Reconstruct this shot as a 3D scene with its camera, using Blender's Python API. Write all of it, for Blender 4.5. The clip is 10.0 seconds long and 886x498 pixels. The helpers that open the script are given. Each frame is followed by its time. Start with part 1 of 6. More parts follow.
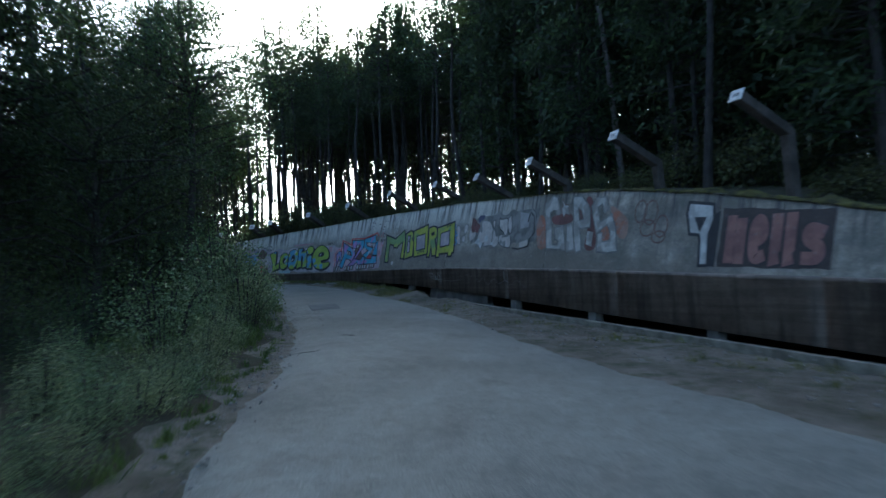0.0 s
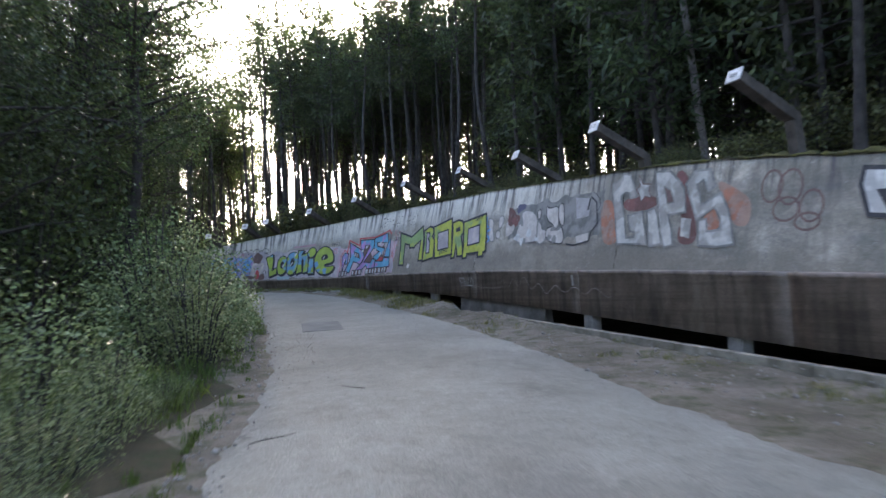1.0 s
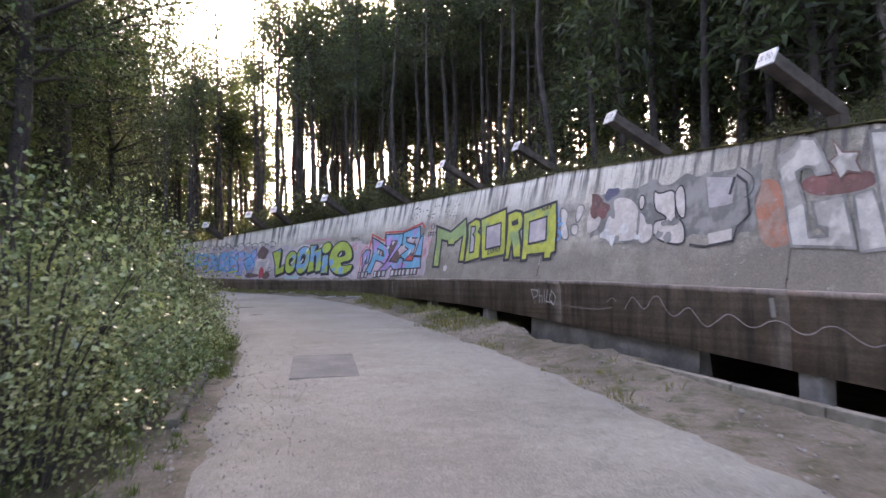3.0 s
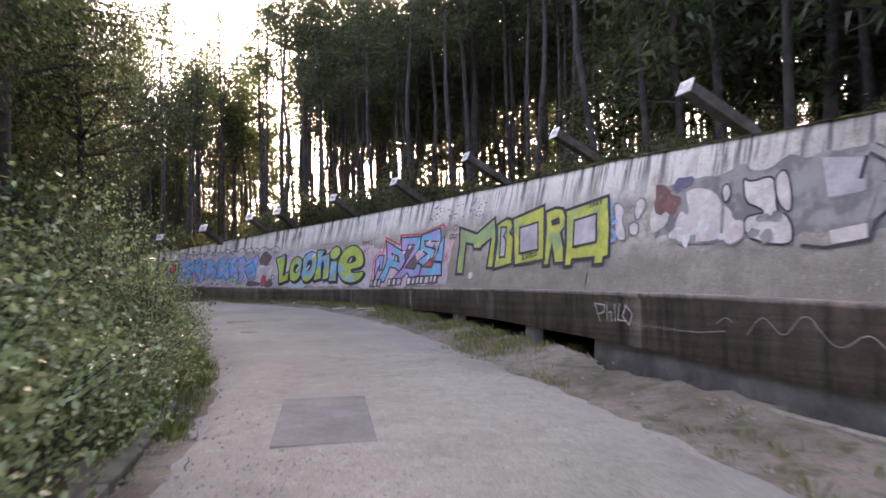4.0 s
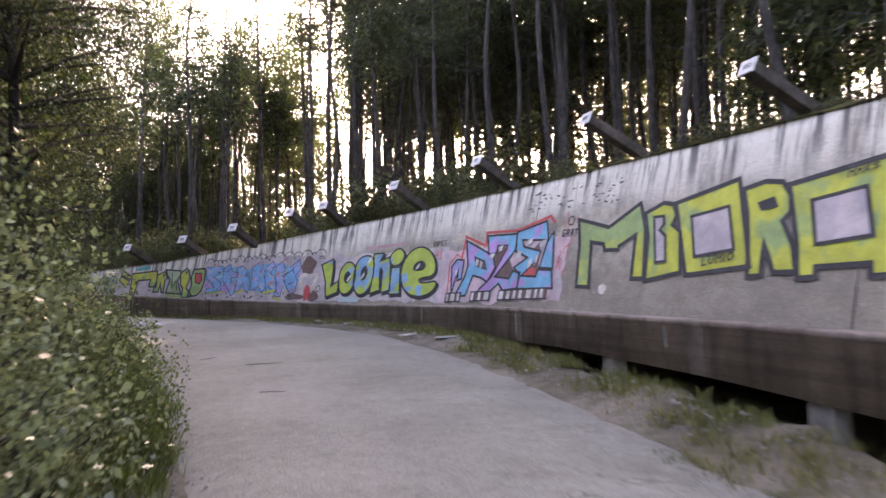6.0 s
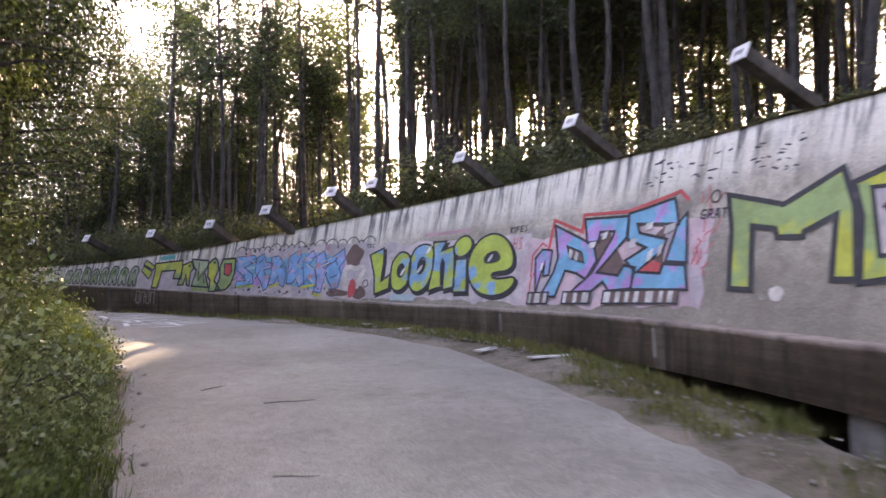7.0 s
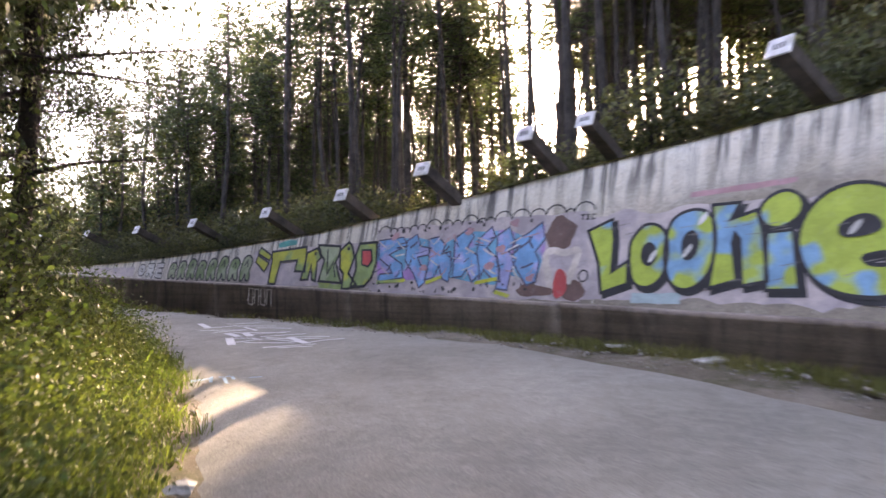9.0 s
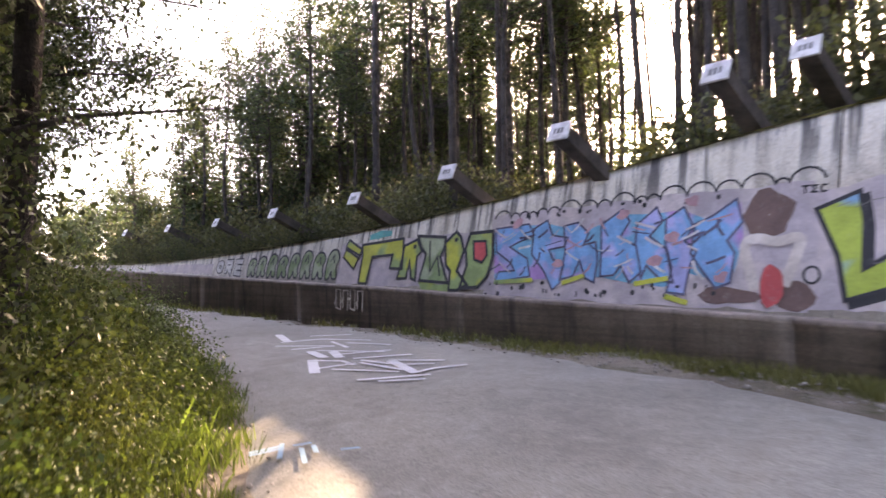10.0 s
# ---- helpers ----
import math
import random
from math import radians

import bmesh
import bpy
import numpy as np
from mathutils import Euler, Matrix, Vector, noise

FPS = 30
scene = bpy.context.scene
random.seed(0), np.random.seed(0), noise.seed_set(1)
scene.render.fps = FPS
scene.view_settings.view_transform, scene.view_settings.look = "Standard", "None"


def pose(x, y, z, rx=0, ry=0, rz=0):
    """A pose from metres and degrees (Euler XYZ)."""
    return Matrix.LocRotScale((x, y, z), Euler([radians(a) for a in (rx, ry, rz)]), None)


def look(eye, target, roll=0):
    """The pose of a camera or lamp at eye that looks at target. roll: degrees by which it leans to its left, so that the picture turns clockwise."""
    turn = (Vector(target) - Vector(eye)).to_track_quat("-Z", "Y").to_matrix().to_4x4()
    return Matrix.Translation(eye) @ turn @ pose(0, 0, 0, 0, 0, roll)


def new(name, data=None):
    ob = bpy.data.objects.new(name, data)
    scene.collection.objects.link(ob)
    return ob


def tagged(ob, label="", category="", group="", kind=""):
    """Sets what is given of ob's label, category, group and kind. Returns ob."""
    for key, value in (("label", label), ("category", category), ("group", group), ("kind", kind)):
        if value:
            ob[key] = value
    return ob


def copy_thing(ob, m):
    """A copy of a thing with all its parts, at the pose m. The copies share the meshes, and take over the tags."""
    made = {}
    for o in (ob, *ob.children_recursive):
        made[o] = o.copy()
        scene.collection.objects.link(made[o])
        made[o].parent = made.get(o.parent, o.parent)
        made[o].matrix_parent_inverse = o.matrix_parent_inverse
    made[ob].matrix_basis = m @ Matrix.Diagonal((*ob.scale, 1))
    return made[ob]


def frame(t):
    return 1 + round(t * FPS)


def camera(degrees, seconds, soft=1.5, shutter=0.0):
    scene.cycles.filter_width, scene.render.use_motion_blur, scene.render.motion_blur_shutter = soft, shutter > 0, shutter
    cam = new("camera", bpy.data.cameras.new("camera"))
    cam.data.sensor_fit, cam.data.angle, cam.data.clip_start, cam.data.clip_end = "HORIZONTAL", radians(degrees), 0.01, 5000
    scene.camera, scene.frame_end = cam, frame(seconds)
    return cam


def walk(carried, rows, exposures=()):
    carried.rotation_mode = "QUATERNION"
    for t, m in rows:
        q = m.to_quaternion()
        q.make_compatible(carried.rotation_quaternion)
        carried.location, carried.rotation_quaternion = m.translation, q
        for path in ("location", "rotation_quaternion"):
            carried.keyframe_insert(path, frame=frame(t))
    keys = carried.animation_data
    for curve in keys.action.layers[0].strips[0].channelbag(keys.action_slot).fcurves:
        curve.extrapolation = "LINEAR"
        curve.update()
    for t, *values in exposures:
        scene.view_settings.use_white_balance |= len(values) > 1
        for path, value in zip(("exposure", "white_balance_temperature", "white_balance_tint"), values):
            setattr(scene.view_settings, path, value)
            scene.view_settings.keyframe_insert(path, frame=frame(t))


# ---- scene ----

# ---------------------------------------------------------------- camera
cam = camera(70.0, 10.0, soft=1.5, shutter=0.5)
PATH = [
    (0.0, -0.931, -3.284, 1.482, -2.206, 3.008, 1.927),
    (0.5, -1.16, -0.776, 1.534, -1.882, 3.074, 1.732),
    (1.0, -1.352, 1.415, 1.615, -1.297, 3.33, 2.644),
    (1.5, -1.559, 3.19, 1.685, -0.734, 3.148, 2.409),
    (2.0, -1.729, 4.6, 1.727, -0.308, 3.261, 1.551),
    (3.5, -2.157, 7.472, 1.913, 0.768, 3.722, 0.737),
    (4.0, -2.375, 8.857, 1.956, 1.498, 4.052, 0.858),
    (4.5, -2.584, 10.145, 2.042, 2.316, 3.969, -0.115),
    (5.0, -2.918, 11.202, 2.13, 3.072, 4.419, 0.54),
    (6.5, -4.198, 15.412, 2.412, 7.64, 4.202, 0.664),
    (7.0, -4.742, 16.909, 2.501, 9.65, 3.576, 0.373),
    (7.5, -5.467, 17.93, 2.58, 10.989, 2.806, 0.461),
    (8.0, -6.316, 19.396, 2.601, 12.993, 2.812, 0.148),
    (8.5, -7.181, 20.456, 2.568, 15.297, 3.095, 0.038),
    (9.0, -7.843, 21.655, 2.592, 19.38, 2.849, 0.831),
    (9.5, -8.714, 22.917, 2.641, 23.252, 2.856, 0.434),
    (10.0, -9.432, 23.791, 2.719, 26.758, 2.224, 1.177),
]
EXPOSURES = [(0.0, 1.65, 5500, -7), (0.6, 2.52, 6450, 2), (1.2, 3.33, 7500, 11), (2.0, 3.68, 8150, 16), (3.5, 3.68, 8700, 25), (5.0, 3.78, 9100, 27), (7.0, 3.93, 9200, 28), (8.5, 3.99, 9250, 26), (10.0, 4.08, 9200, 29)]
walk(cam, [(t, pose(x, y, z, 90 + pitch, roll, yaw)) for t, x, y, z, yaw, pitch, roll in PATH], EXPOSURES)

# ---------------------------------------------------------------- light
SUN_EL, SUN_AZ = 22.3, 93.0          # degrees; azimuth counted from +x to +y
world = bpy.data.worlds.new("world")
scene.world = world
world.use_nodes = True
wn = world.node_tree.nodes
sky = wn.new("ShaderNodeTexSky")
sky.sky_type, sky.sun_disc = "NISHITA", False
sky.sun_elevation, sky.sun_rotation = radians(SUN_EL), radians(90 - SUN_AZ)
sky.air_density, sky.dust_density, sky.ozone_density = 0.5, 2.0, 1.0
wn["Background"].inputs["Strength"].default_value = 0.15
world.node_tree.links.new(sky.outputs[0], wn["Background"].inputs["Color"])
sun_data = bpy.data.lights.new("sun", "SUN")
sun_data.energy, sun_data.angle, sun_data.color = 2.7, radians(0.8), (1.0, 0.9, 0.74)
sun = new("sun", sun_data)
sd = Vector((math.cos(radians(SUN_AZ)) * math.cos(radians(SUN_EL)), math.sin(radians(SUN_AZ)) * math.cos(radians(SUN_EL)), math.sin(radians(SUN_EL))))
sun.matrix_world = look(sd * 60, (0, 0, 0))

# ---------------------------------------------------------------- materials
def mat(name):
    m = bpy.data.materials.new(name)
    m.use_nodes = True
    return m, m.node_tree.nodes, m.node_tree.links, m.node_tree.nodes["Principled BSDF"]


def tex(n, l, kind, scale, detail=4.0, rough=0.6, vec=None, stretch=None):
    """A noise or voronoi texture in world metres, or along vec."""
    t = n.new("ShaderNodeTexNoise" if kind == "noise" else "ShaderNodeTexVoronoi")
    t.inputs["Scale"].default_value = scale
    if kind == "noise":
        t.inputs["Detail"].default_value, t.inputs["Roughness"].default_value = detail, rough
    src = vec
    if src is None:
        src = n.new("ShaderNodeNewGeometry").outputs["Position"]
    if stretch:
        mp = n.new("ShaderNodeMapping")
        mp.inputs["Scale"].default_value = stretch
        l.new(src, mp.inputs["Vector"])
        src = mp.outputs[0]
    l.new(src, t.inputs["Vector"])
    return t.outputs["Distance"] if kind == "voronoi" else t.outputs["Fac"]


def ramp(n, l, src, *stops):
    r = n.new("ShaderNodeValToRGB")
    el = r.color_ramp.elements
    while len(el) < len(stops):
        el.new(0.5)
    for e, (p, c) in zip(el, stops):
        e.position = p
        e.color = (c, c, c, 1) if isinstance(c, (int, float)) else (*c, 1)
    l.new(src, r.inputs["Fac"])
    return r.outputs["Color"]


def mix(n, l, fac, a, b, blend="MIX"):
    m = n.new("ShaderNodeMix")
    m.data_type, m.blend_type = "RGBA", blend
    for sock, v in ((m.inputs[0], fac), (m.inputs[6], a), (m.inputs[7], b)):
        if isinstance(v, (int, float)):
            sock.default_value = v if sock.type == "VALUE" else (v, v, v, 1)
        elif isinstance(v, tuple):
            sock.default_value = (*v, 1)
        else:
            l.new(v, sock)
    return m.outputs[2]


def bump(n, l, b, src, strength, dist=0.02):
    k = n.new("ShaderNodeBump")
    k.inputs["Strength"].default_value, k.inputs["Distance"].default_value = strength, dist
    l.new(src, k.inputs["Height"])
    l.new(k.outputs[0], b.inputs["Normal"])


def plain(name, c1, c2, scale=6.0, rough=0.8, bumpy=0.2, dist=0.01, metal=0.0):
    """Two tones mixed by noise at two scales, with a fine relief."""
    m, n, l, b = mat(name)
    big = ramp(n, l, tex(n, l, "noise", scale), (0.35, 0.0), (0.65, 1.0))
    fine = tex(n, l, "noise", scale * 9)
    col = mix(n, l, big, c1, c2)
    col = mix(n, l, 0.35, col, ramp(n, l, fine, (0.3, 0.35), (0.7, 0.75)), "OVERLAY")
    l.new(col, b.inputs["Base Color"])
    b.inputs["Roughness"].default_value, b.inputs["Metallic"].default_value = rough, metal
    bump(n, l, b, fine, bumpy, dist)
    return m


def foliage(name, c1, c2, rough=0.45, through_light=0.45):
    """Leaves: two greens by object and by place, and light passing through."""
    m, n, l, b = mat(name)
    isl = n.new("ShaderNodeNewGeometry").outputs["Random Per Island"]
    obj = n.new("ShaderNodeObjectInfo").outputs["Random"]
    big = ramp(n, l, tex(n, l, "noise", 1.1), (0.35, 0.0), (0.68, 1.0))
    col = mix(n, l, big, c1, c2)
    hs = n.new("ShaderNodeHueSaturation")
    mr = n.new("ShaderNodeMapRange")
    mr.inputs[3].default_value, mr.inputs[4].default_value = 0.5, 1.5
    l.new(isl, mr.inputs[0])
    l.new(mr.outputs[0], hs.inputs["Value"])
    mh = n.new("ShaderNodeMapRange")
    mh.inputs[3].default_value, mh.inputs[4].default_value = 0.47, 0.52
    l.new(obj, mh.inputs[0])
    l.new(mh.outputs[0], hs.inputs["Hue"])
    l.new(col, hs.inputs["Color"])
    l.new(hs.outputs[0], b.inputs["Base Color"])
    b.inputs["Roughness"].default_value = rough
    tr = n.new("ShaderNodeBsdfTranslucent")
    glow = mix(n, l, 1.0, hs.outputs[0], (1.0, 1.0, 0.75), "MULTIPLY")
    lift = n.new("ShaderNodeHueSaturation")
    lift.inputs["Value"].default_value = 1.25
    l.new(glow, lift.inputs["Color"])
    l.new(lift.outputs[0], tr.inputs["Color"])
    ms = n.new("ShaderNodeMixShader")
    ms.inputs[0].default_value = through_light
    l.new(b.outputs[0], ms.inputs[1])
    l.new(tr.outputs[0], ms.inputs[2])
    l.new(ms.outputs[0], n["Material Output"].inputs["Surface"])
    return m


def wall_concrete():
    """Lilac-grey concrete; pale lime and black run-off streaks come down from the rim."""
    m, n, l, b = mat("wall_concrete")
    uv = n.new("ShaderNodeUVMap").outputs[0]
    sep = n.new("ShaderNodeSeparateXYZ")
    l.new(uv, sep.inputs[0])
    base = mix(n, l, ramp(n, l, tex(n, l, "noise", 0.7, 6), (0.38, 0.0), (0.62, 1.0)), (0.355, 0.303, 0.245), (0.59, 0.512, 0.42))
    blot = ramp(n, l, tex(n, l, "noise", 2.6, 8, 0.75), (0.4, 0.0), (0.56, 1.0))
    base = mix(n, l, blot, mix(n, l, 0.65, base, (0.185, 0.155, 0.125)), base)
    smear = ramp(n, l, tex(n, l, "noise", 1.0, 6, 0.7, uv, (0.9, 2.6, 1)), (0.46, 0.0), (0.66, 0.8))
    base = mix(n, l, smear, base, (0.2, 0.185, 0.175))
    runs = ramp(n, l, tex(n, l, "noise", 1.0, 5, 0.6, uv, (4.0, 0.3, 1)), (0.55, 0.0), (0.72, 0.6))
    base = mix(n, l, runs, base, (0.175, 0.155, 0.138))
    along_wall = n.new("ShaderNodeMapRange")
    along_wall.inputs[1].default_value, along_wall.inputs[2].default_value = 19.0, 23.5
    l.new(sep.outputs["X"], along_wall.inputs[0])
    near_rim0 = ramp(n, l, sep.outputs["Y"], (0.0, 1.0), (0.55, 0.85), (0.95, 0.0))
    nr = n.new("ShaderNodeMath")
    nr.operation = "MULTIPLY"
    l.new(near_rim0, nr.inputs[0])
    l.new(along_wall.outputs[0], nr.inputs[1])
    near_rim = nr.outputs[0]
    near_noise = n.new("ShaderNodeMath")
    near_noise.operation = "SUBTRACT"
    l.new(tex(n, l, "noise", 0.8, 8, 0.75), near_noise.inputs[0])
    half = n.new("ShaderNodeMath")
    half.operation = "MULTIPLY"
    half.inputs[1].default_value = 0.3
    l.new(along_wall.outputs[0], half.inputs[0])
    l.new(half.outputs[0], near_noise.inputs[1])
    # darker noisy patches, denser where s is below about 21
    near_dark = ramp(n, l, near_noise.outputs[0], (0.36, 0.0), (0.56, 0.75))
    base = mix(n, l, near_dark, base, (0.135, 0.13, 0.105))
    edge = n.new("ShaderNodeMath")
    edge.operation = "MULTIPLY_ADD"
    edge.inputs[1].default_value = 1.1
    l.new(tex(n, l, "noise", 0.9, 6, 0.7), edge.inputs[0])
    l.new(sep.outputs["Y"], edge.inputs[2])
    dm = n.new("ShaderNodeMapRange")
    dm.inputs[1].default_value, dm.inputs[2].default_value, dm.inputs[4].default_value = 1.95, 2.45, 0.7
    l.new(edge.outputs[0], dm.inputs[0])
    base = mix(n, l, dm.outputs[0], base, (0.21, 0.174, 0.135))
    lime_n = ramp(n, l, tex(n, l, "noise", 1.0, 5, 0.6, uv, (2.3, 0.35, 1)), (0.36, 0.0), (0.5, 1.0))
    lime = n.new("ShaderNodeMath")
    lime.operation = "MULTIPLY"
    l.new(lime_n, lime.inputs[0])
    l.new(near_rim, lime.inputs[1])
    col = mix(n, l, lime.outputs[0], base, (0.7, 0.645, 0.56))
    rim2 = ramp(n, l, sep.outputs["Y"], (0.0, 1.0), (0.35, 0.75), (0.9, 0.0))
    dark_n = ramp(n, l, tex(n, l, "noise", 1.0, 6, 0.65, uv, (5.5, 0.35, 1)), (0.5, 0.0), (0.57, 1.0))
    dark = n.new("ShaderNodeMath")
    dark.operation = "MULTIPLY"
    l.new(dark_n, dark.inputs[0])
    l.new(rim2, dark.inputs[1])
    col = mix(n, l, dark.outputs[0], col, (0.09, 0.08, 0.08))
    specks = ramp(n, l, tex(n, l, "noise", 11, 8, 0.85), (0.57, 0.0), (0.64, 0.7))
    col = mix(n, l, specks, col, (0.15, 0.135, 0.13))
    chips = ramp(n, l, tex(n, l, "noise", 6.5, 9, 0.85), (0.6, 0.0), (0.66, 0.6))
    col = mix(n, l, chips, col, (0.63, 0.6, 0.55))
    fine = tex(n, l, "noise", 38, 6, 0.7)
    col = mix(n, l, 0.6, col, ramp(n, l, fine, (0.3, 0.25), (0.7, 0.76)), "OVERLAY")
    l.new(col, b.inputs["Base Color"])
    b.inputs["Roughness"].default_value = 0.82
    bump(n, l, b, fine, 0.35, 0.012)
    return m


def lip_concrete():
    """Dark damp concrete with board marks along it and drips running down."""
    m, n, l, b = mat("lip_concrete")
    geo = n.new("ShaderNodeNewGeometry").outputs["Position"]
    base = mix(n, l, ramp(n, l, tex(n, l, "noise", 1.3, 7, 0.7), (0.36, 0.0), (0.64, 1.0)), (0.15, 0.117, 0.099), (0.295, 0.235, 0.203))
    drips = ramp(n, l, tex(n, l, "noise", 1.0, 6, 0.65, geo, (5.0, 5.0, 0.5)), (0.5, 0.0), (0.66, 0.75))
    base = mix(n, l, drips, base, (0.07, 0.058, 0.056))
    pale = ramp(n, l, tex(n, l, "noise", 1.0, 6, 0.7, geo, (3.1, 3.1, 0.7)), (0.55, 0.0), (0.7, 0.6))
    base = mix(n, l, pale, base, (0.36, 0.305, 0.265))
    boards = ramp(n, l, tex(n, l, "noise", 1.0, 3, 0.6, geo, (0.25, 0.25, 11.0)), (0.42, 0.38), (0.58, 0.62))
    base = mix(n, l, 0.5, base, boards, "OVERLAY")
    fine = tex(n, l, "noise", 45, 6, 0.75)
    col = mix(n, l, 0.6, base, ramp(n, l, fine, (0.3, 0.25), (0.7, 0.76)), "OVERLAY")
    l.new(col, b.inputs["Base Color"])
    b.inputs["Roughness"].default_value = 0.8
    bump(n, l, b, fine, 0.45, 0.012)
    return m


def asphalt():
    """Worn pale tarmac with loose stone, patches and fine cracks."""
    m, n, l, b = mat("asphalt")
    base = mix(n, l, ramp(n, l, tex(n, l, "noise", 0.45, 6), (0.36, 0.0), (0.64, 1.0)), (0.176, 0.172, 0.153), (0.26, 0.253, 0.227))
    grit = tex(n, l, "noise", 70, 3, 0.8)
    col = mix(n, l, 0.75, base, ramp(n, l, grit, (0.32, 0.16), (0.68, 0.86)), "OVERLAY")
    vo = n.new("ShaderNodeTexVoronoi")
    vo.feature = "DISTANCE_TO_EDGE"
    vo.inputs["Scale"].default_value = 0.5
    wob = n.new("ShaderNodeVectorMath")
    wob.operation = "ADD"
    g = n.new("ShaderNodeNewGeometry")
    nz = n.new("ShaderNodeTexNoise")
    nz.inputs["Scale"].default_value = 2.2
    l.new(g.outputs["Position"], nz.inputs["Vector"])
    l.new(g.outputs["Position"], wob.inputs[0])
    l.new(nz.outputs["Color"], wob.inputs[1])
    l.new(wob.outputs[0], vo.inputs["Vector"])
    crack = ramp(n, l, vo.outputs["Distance"], (0.0, 0.7), (0.009, 0.0))
    some = ramp(n, l, tex(n, l, "noise", 0.35, 3), (0.57, 0.0), (0.66, 1.0))
    cm = n.new("ShaderNodeMath")
    cm.operation = "MULTIPLY"
    l.new(crack, cm.inputs[0])
    l.new(some, cm.inputs[1])
    col = mix(n, l, cm.outputs[0], col, (0.05, 0.047, 0.045))
    stain = ramp(n, l, tex(n, l, "noise", 1.3, 8, 0.75), (0.52, 0.0), (0.68, 0.45))
    col = mix(n, l, stain, col, (0.12, 0.105, 0.09))
    mid = ramp(n, l, tex(n, l, "noise", 7, 9, 0.8), (0.36, 0.32), (0.64, 0.68))
    col = mix(n, l, 0.45, col, mid, "OVERLAY")
    chips = n.new("ShaderNodeTexVoronoi")
    chips.inputs["Scale"].default_value = 22
    l.new(g.outputs["Position"], chips.inputs["Vector"])
    chip = ramp(n, l, chips.outputs["Distance"], (0.12, 1.0), (0.22, 0.0))
    where = ramp(n, l, tex(n, l, "noise", 0.8, 5, 0.7), (0.56, 0.0), (0.7, 0.7))
    cw = n.new("ShaderNodeMath")
    cw.operation = "MULTIPLY"
    l.new(chip, cw.inputs[0])
    l.new(where, cw.inputs[1])
    col = mix(n, l, cw.outputs[0], col, (0.38, 0.37, 0.36))
    l.new(col, b.inputs["Base Color"])
    b.inputs["Roughness"].default_value = 0.75
    bump(n, l, b, grit, 0.5, 0.008)
    return m


def soil(name, c1, c2, c3):
    m, n, l, b = mat(name)
    col = mix(n, l, ramp(n, l, tex(n, l, "noise", 0.9, 7, 0.7), (0.4, 0.0), (0.6, 1.0)), c1, c2)
    col = mix(n, l, ramp(n, l, tex(n, l, "noise", 3.1, 7, 0.7), (0.5, 0.0), (0.66, 1.0)), col, c3)
    grit = tex(n, l, "noise", 45, 4, 0.8)
    col = mix(n, l, 0.7, col, ramp(n, l, grit, (0.3, 0.2), (0.7, 0.8)), "OVERLAY")
    l.new(col, b.inputs["Base Color"])
    b.inputs["Roughness"].default_value = 0.95
    bump(n, l, b, grit, 0.8, 0.03)
    return m


def paint(name, c, c2=None, scale=1.6, cut=0.5, wear=0.5):
    """Sprayed paint; a second colour drifts through it and the concrete wears through here and there."""
    m, n, l, b = mat(name)
    col = c
    if c2:
        f = ramp(n, l, tex(n, l, "noise", scale, 2), (cut - 0.04, 0.0), (cut + 0.04, 1.0))
        col = mix(n, l, f, c, c2)
    w = ramp(n, l, tex(n, l, "noise", 7, 8, 0.8), (0.56, 0.0), (0.7, wear))
    col = mix(n, l, w, col, (0.40, 0.375, 0.37))
    grime = ramp(n, l, tex(n, l, "noise", 2.4, 7, 0.75), (0.42, 0.55), (0.6, 1.0))
    col = mix(n, l, 0.55, col, grime, "MULTIPLY")
    fine = tex(n, l, "noise", 38, 6, 0.7)
    col = mix(n, l, 0.3, col, ramp(n, l, fine, (0.3, 0.35), (0.7, 0.7)), "OVERLAY")
    l.new(col, b.inputs["Base Color"])
    b.inputs["Roughness"].default_value = 0.7
    bump(n, l, b, fine, 0.3, 0.01)
    return m


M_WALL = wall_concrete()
M_LIP = lip_concrete()
M_TROUGH = plain("trough_concrete", (0.2, 0.19, 0.19), (0.33, 0.31, 0.31), 1.6, 0.85, 0.4)
M_KERB = plain("kerb_concrete", (0.14, 0.122, 0.095), (0.29, 0.262, 0.215), 4.0, 0.9, 0.5, 0.01)
M_OLDKERB = plain("mossy_kerb_concrete", (0.06, 0.058, 0.04), (0.15, 0.14, 0.12), 5.0, 0.95, 0.6, 0.01)
M_POST = plain("post_concrete", (0.13, 0.12, 0.115), (0.24, 0.225, 0.215), 3.0, 0.85, 0.4)
M_ARM = plain("arm_concrete", (0.042, 0.034, 0.028), (0.1, 0.082, 0.07), 3.0, 0.95, 0.5)
M_MOSS = plain("moss", (0.04, 0.036, 0.018), (0.17, 0.15, 0.04), 4.0, 1.0, 1.0, 0.05)
M_ROAD = asphalt()
M_SOIL = soil("verge_soil", (0.14, 0.115, 0.085), (0.25, 0.215, 0.175), (0.085, 0.085, 0.038))
M_FLOOR = soil("forest_floor", (0.045, 0.038, 0.022), (0.08, 0.065, 0.035), (0.04, 0.055, 0.018))
M_BARK = plain("bark", (0.026, 0.022, 0.02), (0.066, 0.055, 0.049), 3.5, 0.95, 1.0, 0.04)
M_GREYBARK = plain("grey_bark", (0.1, 0.085, 0.075), (0.21, 0.18, 0.165), 3.5, 0.95, 1.0, 0.04)
M_NEEDLE = foliage("pine_needles", (0.034, 0.052, 0.025), (0.065, 0.088, 0.038), 0.55, 0.5)
M_LEAF = foliage("broad_leaves", (0.042, 0.07, 0.026), (0.085, 0.112, 0.038), 0.5, 0.32)
